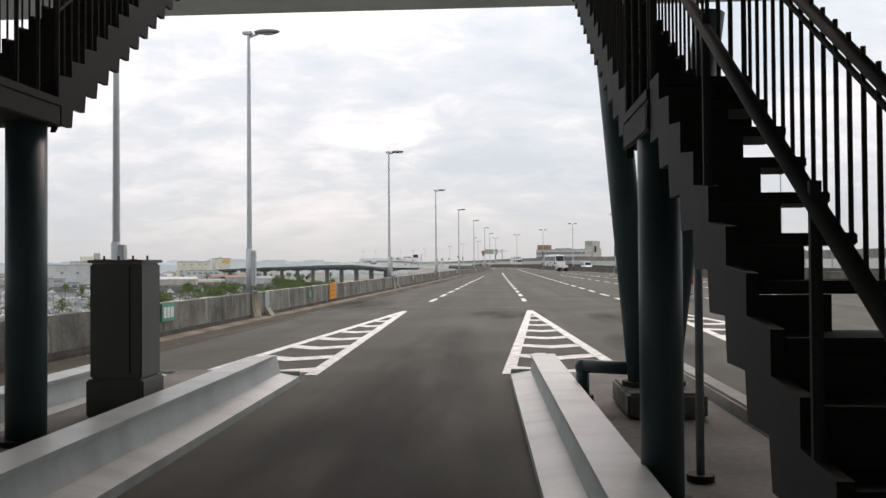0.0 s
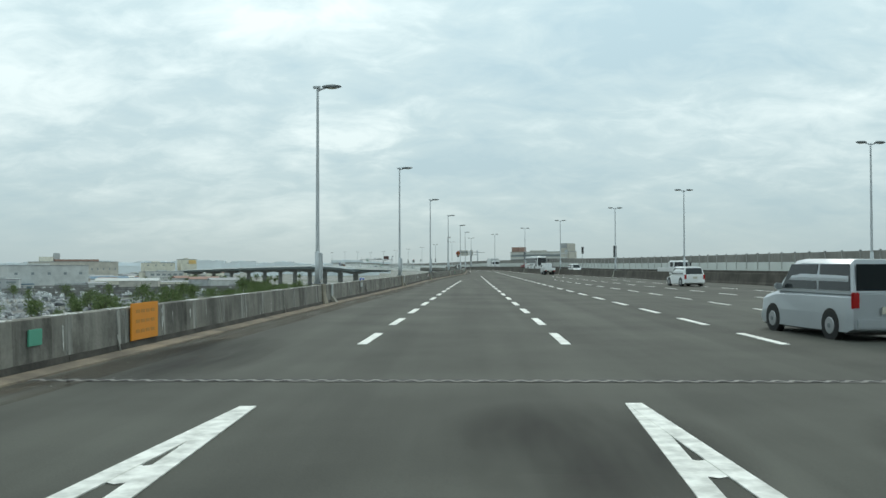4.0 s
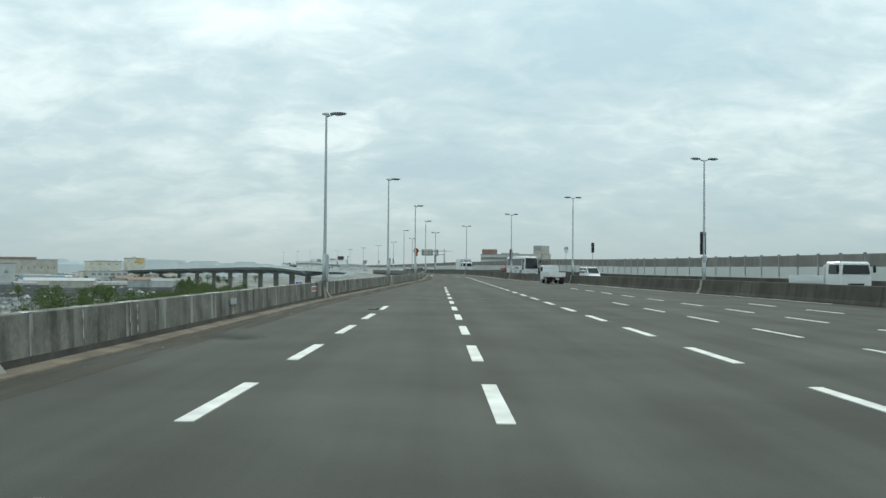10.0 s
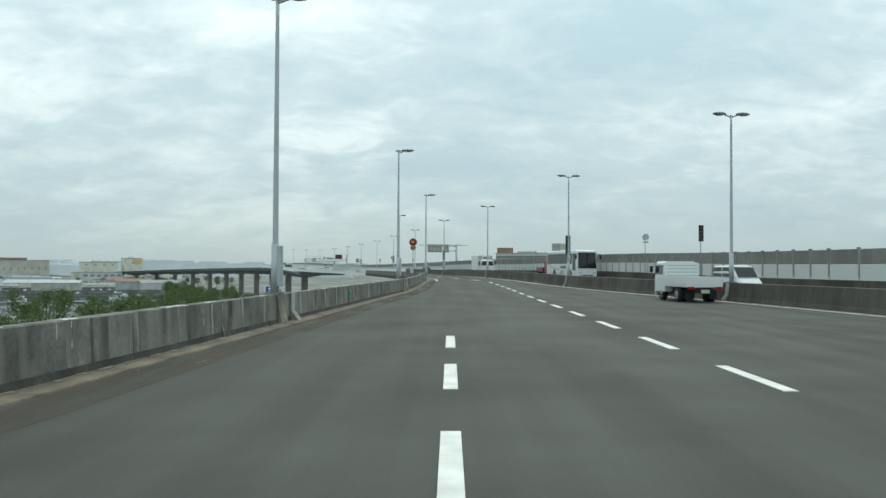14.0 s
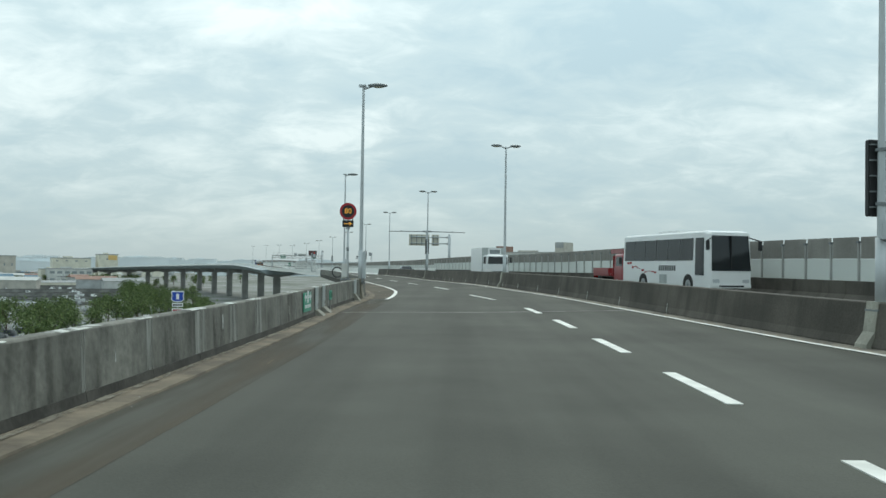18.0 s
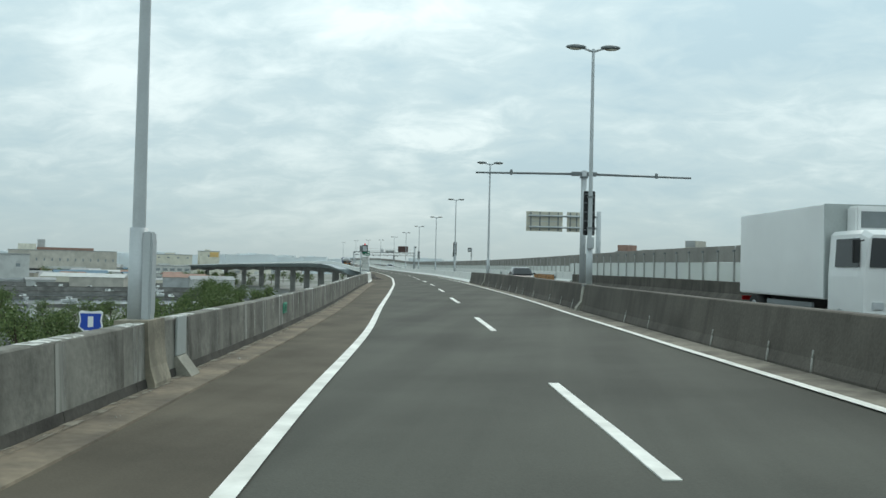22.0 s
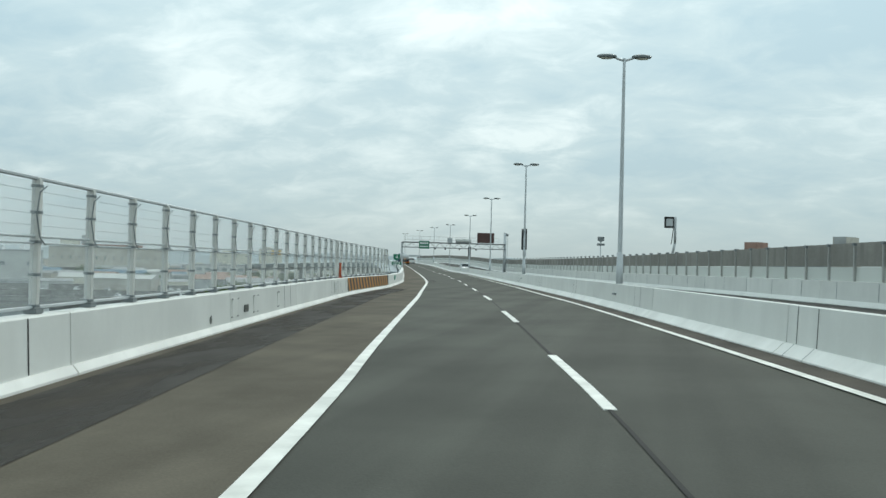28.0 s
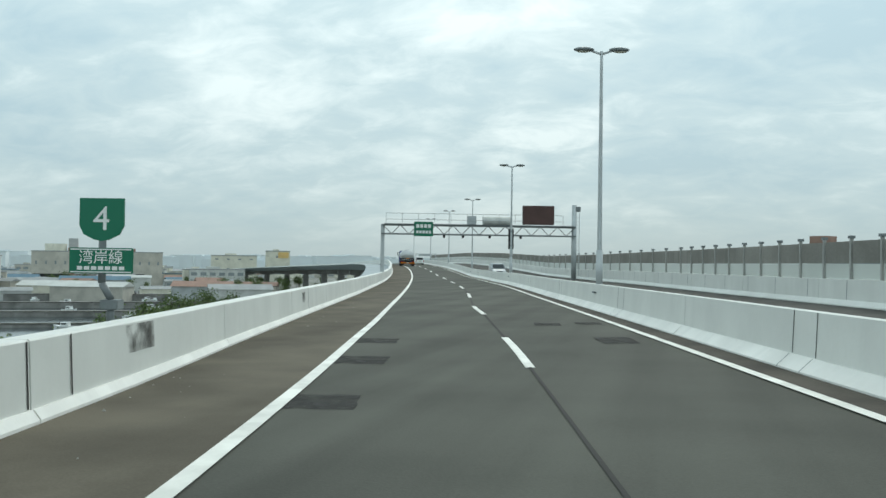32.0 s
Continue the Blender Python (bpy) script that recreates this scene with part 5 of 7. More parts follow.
# faint hatches in the painted wall: four corner catches and a thin frame each
for y, w in ((359.9, .5), (361.9, .42), (378.0, .5), (379.5, .4), (364.6, .16)):
    q0 = LEFT_WHITE.from_y(y)
    q = LEFT_WHITE.at(q0, -.112)
    hf = tagged(base("flush_hatch", *q, LEFT_WHITE.heading(q0) + 90), "flush painted hatch with dark corner catches in the parapet", "hatch", "flush hatches in the parapet")
    part("leaf", box(-w / 2, w / 2, -.008, .02, .24, .66, .004), WALL_WHITE, hf)
    for sx in (1, -1):
        for z in (.25, .65):
            part("catch", box(sx * w / 2 - .05, sx * w / 2 + .05, -.016, -.009, z - .012, z + .012), BLACK, hf)
# a clump of blown rubbish caught on the wall's top
q0 = LEFT_WHITE.from_y(399.0)
q = LEFT_WHITE.at(q0, -.28)
cl2 = tagged(base("rubbish_clump", q.x, q.y, q.z + .82, 20), "dark clump of wire and rag on the parapet top", "litter")
part("rag", ball((0, 0, .03), .09, .13, .035, None, 9, 6), BARE_BROWN, cl2)
part("wire", tube((-.1, -.2, .03), (.08, .28, .12), .012, None, 5), BLACK, cl2)
og = on_left(37.6, 1.35, .18, .92, ORANGE, "warning_sign", "bright orange warning sign leaning on the parapet", "warning sign", off=-.02)
FADED = material("faded_orange_print", (0.55, 0.24, 0.05), 0.6, 0, 0.1, 1, 0)
for i in range(3):
    bars(og, -.5, .72 - .2 * i, 1.0, .07, -.031, 4, FADED)
hy = [(27.5, .5), (58.2, .45), (88.6, .45), (120.4, .5), (152.6, .45), (185.4, .45), (215.7, .72), (253.7, .45)]
for y, w in hy:
    d = on_left(y, w, .32, .86, RAIL_GREY, "lamp_hatch", "grey steel hatch beside the lamp foot", "hatch")
    part("ramp", prism([(-.24, 0), (-.24, .05), (-.04, .31), (.1, .31), (.1, 0)], -.22, .22), MEDIAN_PALE, d)
pk = on_left(66.5, .62, .52, .74, RAIL_GREY, "small_plate", "small grey plate on the parapet", "plate")
pk = on_left(116.6, 1.1, .44, .70, WHITE, "notice_plate", "white notice plate with dark red marks on the parapet", "plate")
bars(pk, -.5, .5, 1.0, .16, -.031, 5, RED_DISC)
rag = tagged(base("road_litter", -2.5, 108.9, 0.006, 25), "black strip of litter lying on the lane line", "litter")
part("strip", box(-.22, .22, -.04, .05, 0, .02, .008), BLACK, rag)
part("curl", tube((.15, .0, .03), (.3, .06, .05), .025, None, 8), BLACK, rag)
on_left(102.2, .7, .46, .64, RAIL_GREY, "small_plate", "small grey plate on the parapet", "plate")
pk = on_left(297.6, .4, .60, .72, RAIL_GREY, "small_plate", "small pale plate on the parapet", "plate")
# thin white pipes that climb the parapet
for y in (49.5, 79.0, 128.4, 133.5, 178.6, 209.2, 76.2, 36.4, 146.0):
    s = LEFT.from_y(y)
    q = LEFT.at(s, 0)
    pp = tagged(base("drain_pipe", q.x, q.y, q.z, LEFT.heading(s)), "thin pale conduit running up the parapet", "conduit", "conduits on the parapet")
    smooth(part("pipe", tube((-.035, 0, .36), (-.045, 0, .80), .016, None, 8), CONCRETE_PALE, pp))
    smooth(part("foot", tube((.04, -.04, .05), (-.06, 0, .38), .018, None, 8), CONCRETE_PALE, pp))

# black and orange hazard band on the white parapet
STRIPE = material("hazard_orange", (0.55, 0.23, 0.03), 0.5, 0, 0.08, 1, 0)
hz = tagged(new("hazard_band"), "black and orange slanted hazard stripes on the parapet", "hazard marking")
s0, s1 = LEFT_WHITE.from_y(380.0), LEFT_WHITE.from_y(395.4)
part("backing", sweep(LEFT_WHITE, s0, s1, [(-.092, .18), (-.118, .80), (-.14, .80), (-.115, .18)], 1), BLACK, hz)
k = int((s1 - s0) / 1.0)
for i in range(k):
    sa = s0 + 1.0 * i
    b = bmesh.new()
    vs = []
    for sx, z in ((0, .80), (.5, .80), (1.05, .18), (.55, .18)):
        t = (z - .18) / .62
        vs.append(b.verts.new(LEFT_WHITE.at(min(sa + sx, s1), -.088 - .026 * t, z)))
    b.faces.new(vs)
    part("stripe", b, STRIPE, hz)
hz2 = tagged(new("hazard_band"), "black and orange hazard stripes on the opposite parapet", "hazard marking")
s0, s1 = sW(331), sW(342)
part("backing", sweep(WALL_LINE, s0, s1, [(-.33, .12), (-.33, .82), (-.30, .82), (-.30, .12)], 2), BLACK, hz2)
for i in range(int((s1 - s0) / .74)):
    b = bmesh.new()
    vs = [b.verts.new(WALL_LINE.at(min(s0 + .74 * i + sx, s1), -.345, z)) for sx, z in ((0, .12), (.40, .12), (.74, .82), (.34, .82))]
    b.faces.new(vs)
    part("stripe", b, STRIPE, hz2)

# ---- clear fence on the white parapet ----
fence = tagged(new("clear_fence"), "clear acrylic fence with white posts and wires on the parapet", "fence", kind="structure")
sa, sb = LEFT_WHITE.from_y(329.5), LEFT_WHITE.from_y(396.5)
nb = int(round((sb - sa) / 1.6))
st = (sb - sa) / nb
fp = None
for i in range(nb + 1):
    s = sa + st * i
    q, h = LEFT_WHITE.at(s, -.33), LEFT_WHITE.heading(s)
    top = 2.47
    if fp is None:
        b = box(-.05, .05, -.045, .045, .83, 2.47, .008)
        fp = part("post", b, POST_WHITE, fence)
        po = fp
    else:
        po = new("post", fp.data)
        po.parent = fence
    po.matrix_basis = pose(q.x, q.y, q.z, 0, 0, h)
    for z in (.9, 1.28, 1.68, 2.04, 2.36):
        cl = part("clamp", box(-.058, .058, -.053, .053, z, z + .035, .004), STEEL_DARK, po) if i == 0 else None
        if i == 0:
            CL = CL + [cl.data] if z > .95 else [cl.data]
    if i:
        for d in CL:
            o = new("clamp", d)
            o.parent = po
    ft = part("foot_plate", box(-.08, .08, -.10, .10, .822, .89, .01), STEEL_DARK, po) if i == 0 else new("foot_plate", FT)
    FT = ft.data
    ft.parent = po
    if i < nb:
        pane = part("pane", sweep(LEFT_WHITE, s + .06, s + st - .06, [(-.335, .93), (-.335, 2.43), (-.325, 2.43), (-.325, .93)], 2), ACRYLIC, fence)
        pane.visible_shadow = False
        for z, r in ((2.47, .026), (1.76, .016), (1.68, .012), (.90, .022)):
            part("rail", tube(LEFT_WHITE.at(s, -.33, z), LEFT_WHITE.at(s + st, -.33, z), r, None, 6), STEEL, fence)
        for z in (1.9, 2.04, 2.18, 2.32):
            part("wire", tube(LEFT_WHITE.at(s, -.345, z), LEFT_WHITE.at(s + st, -.345, z), .004, None, 4), STEEL, fence)
        bmc = bmesh.new()
        pts = [LEFT_WHITE.at(s + .02, -.22, z) + Vector((0, -k2, 0)) for z, k2 in ((2.38, 0), (2.3, .12), (2.02, .17), (1.75, .10), (1.66, 0))]
        for a, c in zip(pts, pts[1:]):
            tube(a, c, .009, None, 5, bmc)
        part("wire_loop", bmc, STEEL_DARK, fence)
# the end of the fence slants down
for s, dirn in ((sa, -1), (sb, 1)):
    e0, e1 = LEFT_WHITE.at(s, -.33, 2.47), LEFT_WHITE.at(s + dirn * 3.2, -.33, .88)
    smooth(part("end_rail", tube(e0, e1, .03, None, 8), STEEL, fence))
    b = bmesh.new()
    b.faces.new([b.verts.new(v) for v in (e0, e1, LEFT_WHITE.at(s, -.33, .88))])
    part("end_pane", b, ACRYLIC, fence).visible_shadow = False

# hydrant-like device on the wall's top, where the fence has a gate between doubled posts
q0 = LEFT_WHITE.from_y(378.6)
q = LEFT_WHITE.at(q0, -.27)
dv = tagged(base("emergency_device", q.x, q.y, q.z + .822, LEFT_WHITE.heading(q0)), "orange steel device with a green panel on the parapet top", "device")
smooth(part("stand", tube((0, 0, .03), (0, 0, .62), .055, .045, 12), ORANGE_RED, dv))
part("foot", box(-.11, .11, -.16, .16, 0, .05, .01), ORANGE_RED, dv)
part("lever", box(-.04, .04, -.14, .14, .22, .30, .015), ORANGE_RED, dv)
part("green_panel", box(-.02, .02, .09, .15, .12, .52, .01), GREEN_SIGN, dv)
part("cap", tube((0, 0, .62), (0, 0, .68), .07, .05, 12), ORANGE_RED, dv)
for y in (377.6, 378.1, 379.3):
    q0 = LEFT_WHITE.from_y(y)
    part("gate_post", box(-.05, .05, -.045, .045, .83, 2.47, .008), POST_WHITE, fence).matrix_basis = pose(*LEFT_WHITE.at(q0, -.33), 0, 0, LEFT_WHITE.heading(q0))
bx = tagged(base("equipment_box", *LEFT_WHITE.at(LEFT_WHITE.from_y(343.9), .1), LEFT_WHITE.heading(LEFT_WHITE.from_y(343.9))), "pale grey equipment box mounted at the parapet's foot", "equipment box")
part("body", box(-.24, .2, -.42, .42, .16, .86, .02), RAIL_GREY, bx)
part("lid", box(-.26, .22, -.44, .44, .862, .89, .008), RAIL_GREY, bx)
for yy in (-.3, .3):
    part("bracket", box(-.16, .14, yy - .04, yy + .04, 0, .158), STEEL_DARK, bx)
part("grille", box(-.1, .1, -.43, -.421, .45, .6), STEEL_DARK, bx)
wb = tagged(base("wall_box", *WALL_LINE.at(sW(366), -.42), WALL_LINE.heading(sW(366))), "small pale box fixed to the opposite parapet", "equipment box")
part("body", box(-.12, .1, -.3, .3, .35, .85, .02), RAIL_GREY, wb)
part("lid", box(-.13, .11, -.31, .31, .852, .87), RAIL_GREY, wb)

# pale drain spouts bent over the foot of the median barrier
for y in (209, 213.6, 217.7, 222.3, 226.5, 231.2, 235.4, 240.0, 244.6, 249.1, 255.4, 257.0, 259.7, 264.3, 266.7, 274.5, 276.8, 279.4, 283.7, 286.9, 289.2, 291.9, 295.5, 298.1, 302.3):
    s = sM(y)
    q = MEDIAN.at(s)
    sp2 = tagged(base("drain_spout", q.x, q.y, q.z, MEDIAN.heading(s)), "pale crooked drain spout on the median foot", "drain", "drain spouts on the median")
    smooth(part("spout", tube((-.36, -.10, .03), (-.285, .03, .22), .020, None, 6), CONCRETE_PALE, sp2))
    smooth(part("lip", tube((-.285, .03, .22), (-.255, .06, .34), .016, None, 6), CONCRETE_PALE, sp2))

# ---- vehicles ----
def paint(name, colour, rough=0.28, metal=0.0):
    m = material(name, colour, rough, metal, 0.03, 1.5, 0, spec=0.5)
    m.node_tree.nodes["Principled BSDF"].inputs["Coat Weight"].default_value = 0.4
    return m


GLASS = material("dark_car_glass", (0.018, 0.022, 0.024), 0.08, 0, 0.05, 1, 0, spec=0.45)
SILVER = paint("silver_paint", (0.42, 0.45, 0.47), 0.3, 0.35)
CAR_WHITE = paint("white_paint", (0.78, 0.79, 0.78))
TRUCK_RED = paint("dull_red_paint", (0.25, 0.018, 0.022), 0.4)
CAR_DARK = paint("charcoal_paint", (0.022, 0.026, 0.03), 0.2)
CAB_BLUE = paint("blue_cab_paint", (0.02, 0.05, 0.20), 0.35)
TANK = material("polished_tank", (0.55, 0.56, 0.56), 0.28, 0.6, 0.06, 1.5, 0)
CHASSIS = material("dirty_chassis", (0.025, 0.023, 0.021), 0.75, 0, 0.2, 0.6, 20)
TAIL = material("red_lens", (0.35, 0.012, 0.012), 0.25, 0, 0.05, 1, 0)
AMBER_LENS = material("amber_lens", (0.6, 0.20, 0.02), 0.25, 0, 0.05, 1, 0)
HEAD = material("clear_lens", (0.65, 0.68, 0.70), 0.12, 0.2, 0.05, 1, 0)
RIM = material("wheel_rim", (0.40, 0.41, 0.42), 0.35, 0.6, 0.08, 0.4, 0)


def loft(sections, mat, name, parent, seg=None):
    """A shell through cross sections; each is (y, half width at foot, half width at top, z foot, z top)."""
    bm = bmesh.new()
    rings = []
    for y, w0, w1, z0, z1 in sections:
        r = min(.10, (z1 - z0) * .3)
        pts = [(-w0, z0), (-w0, z0 + (z1 - z0) * .45), (-w1, z1 - r), (-w1 + r, z1), (w1 - r, z1), (w1, z1 - r), (w0, z0 + (z1 - z0) * .45), (w0, z0)]
        rings.append([bm.verts.new((x, y, z)) for x, z in pts])
    for a, b in zip(rings, rings[1:]):
        for i in range(8):
            j = (i + 1) % 8
            bm.faces.new((a[i], a[j], b[j], b[i]))
    bm.faces.new(rings[0][::-1])
    bm.faces.new(rings[-1])
    bmesh.ops.recalc_face_normals(bm, faces=bm.faces)
    ob = part(name, bm, mat, parent)
    return ob


def wheel(parent, x, y, r, w):
    sx = 1 if x > 0 else -1
    wh = smooth(part("wheel", tube((x - sx * w / 2, y, r), (x + sx * w / 2, y, r), r, None, 22), RUBBER, parent))
    part("rim", tube((x + sx * (w / 2 + .002), y, r), (x + sx * (w / 2 + .015), y, r), r * .62, r * .58, 16), RIM, wh)
    part("hub", tube((x + sx * (w / 2 + .016), y, r), (x + sx * (w / 2 + .03), y, r), r * .18, None, 10), STEEL_DARK, wh)


def quad(pts, mat, name, parent):
    """A thin glazed or lit plate set just proud of the body."""
    bm = bmesh.new()
    f = bm.faces.new([bm.verts.new(p) for p in pts])
    bm.normal_update()
    n = f.normal.copy()
    r = bmesh.ops.extrude_face_region(bm, geom=[f])
    for v in r["geom"]:
        if isinstance(v, bmesh.types.BMVert):
            v.co += n * .012
    bmesh.ops.recalc_face_normals(bm, faces=bm.faces)
    return part(name, bm, mat, parent)


def car(label, x, y, rz, mat, L, W, H, hood, tail, boxy=0.0):
    """A passenger car, nose towards +y. hood, tail: where the windscreen's and the rear glass's feet stand, from the ends."""
    c = tagged(base("car", x, y, MEDIAN.at(sM(y)).z, rz), label, "car", "vehicles on the road")
    w, f, b = W / 2, L / 2, -L / 2
    belt = H * .58
    loft([(b, w * .93, w * .90, .28, belt - .02), (b + .18, w, w * .98, .20, belt), (0, w, w * .98, .18, belt), (f - hood, w, w * .97, .18, belt - .02),
          (f - .25, w * .97, w * .93, .20, belt - .16), (f, w * .82, w * .78, .28, belt - .30)], mat, "body", c)
    rt = w * (.80 + .08 * boxy)
    loft([(b + tail, w * .95, w * .92, belt - .03, belt + .02), (b + tail + .32 - .2 * boxy, w * .95, rt, belt - .03, H - .03), (0, w * .95, rt, belt - .03, H),
          (f - hood - .75, w * .95, rt, belt - .03, H - .05), (f - hood - .02, w * .95, w * .92, belt - .03, belt + .02)], mat, "cabin", c)
    zt, zb = H - .13, belt + .05
    yb0, yb1 = b + tail + .03, b + tail + .30 - .2 * boxy
    quad([(-w * .80, yb0 - .02, zb), (w * .80, yb0 - .02, zb), (rt * .88, yb1 - .05, zt), (-rt * .88, yb1 - .05, zt)], GLASS, "rear_window", c)
    yf0, yf1 = f - hood - .03, f - hood - .70
    quad([(w * .80, yf0 + .03, zb), (-w * .80, yf0 + .03, zb), (-rt * .88, yf1 + .05, zt), (rt * .88, yf1 + .05, zt)], GLASS, "windscreen", c)
    ym = (yb1 + yf1) / 2
    for sx in (1, -1):
        for ya, yc in ((yb1 + .02, ym - .06), (ym + .04, yf1 - .02)):
            lo, hi = sx * (w * .957), sx * (rt + .012)
            yy = yc + (.42 if yc > ym else 0)
            y0 = ya - (.1 if ya < ym else 0)
            pts = [(lo, y0, zb), (lo, yy, zb), (hi, yc, zt), (hi, ya, zt)]
            quad(pts if sx > 0 else pts[::-1], GLASS, "side_window", c)
        part("tail_lamp", box(sx * w * .86 - .09, sx * w * .86 + .09, b - .01, b + .06, belt - .34, belt + .02, .02), TAIL, c)
        part("headlamp", box(sx * w * .70 - .13, sx * w * .70 + .13, f - .16, f - .06, belt - .46, belt - .30, .03), HEAD, c)
        m = part("mirror", box(sx * (w + .02), sx * (w + .20), f - hood - .45, f - hood - .33, belt + .02, belt + .17, .03) if sx > 0 else
                 box(sx * (w + .20), sx * (w + .02), f - hood - .45, f - hood - .33, belt + .02, belt + .17, .03), mat, c)
        for yy in (b + L * .19, f - L * .20):
            wheel(c, sx * (w - .09), yy, .31, .2)
            part("wheel_arch", tube((sx * (w - .16), yy, .33), (sx * (w + .004), yy, .33), .365, None, 20), CHASSIS, c)
    part("rear_bumper", box(-w * .9, w * .9, b - .06, b + .1, .26, .52, .04), mat, c)
    part("plate", box(-.17, .17, b - .075, b - .062, .60, .76), CREAM, c)
    part("front_bumper", box(-w * .85, w * .85, f - .08, f + .05, .22, .46, .04), mat, c)
    part("grille", box(-w * .4, w * .4, f - .03, f + .02, .48, .60, .01), BLACK, c)
    part("underside", box(-w * .85, w * .85, b + .2, f - .2, .14, .25), CHASSIS, c)
    return c


def truck_cab(t, w, f, depth, z0, z1, mat):
    """A flat-nosed lorry cab whose front stands at y = f."""
    loft([(f - depth, w, w * .95, z0, z1), (f - .22, w, w * .95, z0, z1), (f - .02, w * .97, w * .86, z0, z1 - .12), (f, w * .9, w * .80, z0 + .05, z0 + (z1 - z0) * .52)], mat, "cab", t)
    zb, zt = z0 + (z1 - z0) * .56, z1 - .20
    quad([(w * .86, f + .012, zb), (-w * .86, f + .012, zb), (-w * .80, f - .03, zt), (w * .80, f - .03, zt)], GLASS, "windscreen", t)
    for sx in (1, -1):
        pts = [(sx * w * 1.002, f - depth + .35, zb), (sx * w * 1.002, f - .16, zb), (sx * w * .965, f - .2, zt), (sx * w * .965, f - depth + .35, zt)]
        quad(pts if sx > 0 else pts[::-1], GLASS, "side_window", t)
        part("headlamp", box(sx * w * .68 - .14, sx * w * .68 + .14, f - .04, f + .05, z0 + .14, z0 + .32, .02), HEAD, t)
        part("mirror", box(sx * (w + .16) - .08, sx * (w + .16) + .08, f - .05, f + .05, zb + .1, zt - .05, .02), BLACK, t)
        part("mirror_arm", tube((sx * w * .95, f - .05, zt - .05), (sx * (w + .16), f, zt - .1), .015, None, 6), BLACK, t)
        part("step", box(sx * w * .9 - .1, sx * w * .9 + .1, f - depth * .7, f - depth * .3, z0 - .2, z0 - .14), CHASSIS, t)
    part("bumper", box(-w * .97, w * .97, f - .1, f + .07, z0 - .22, z0 + .08, .04), mat, t)
    part("grille", box(-w * .5, w * .5, f, f + .03, z0 + .2, z0 + .42, .01), BLACK, t)
    part("wiper", tube((-.3, f + .03, zb + .02), (.3, f + .03, zb + .1), .01, None, 5), BLACK, t)


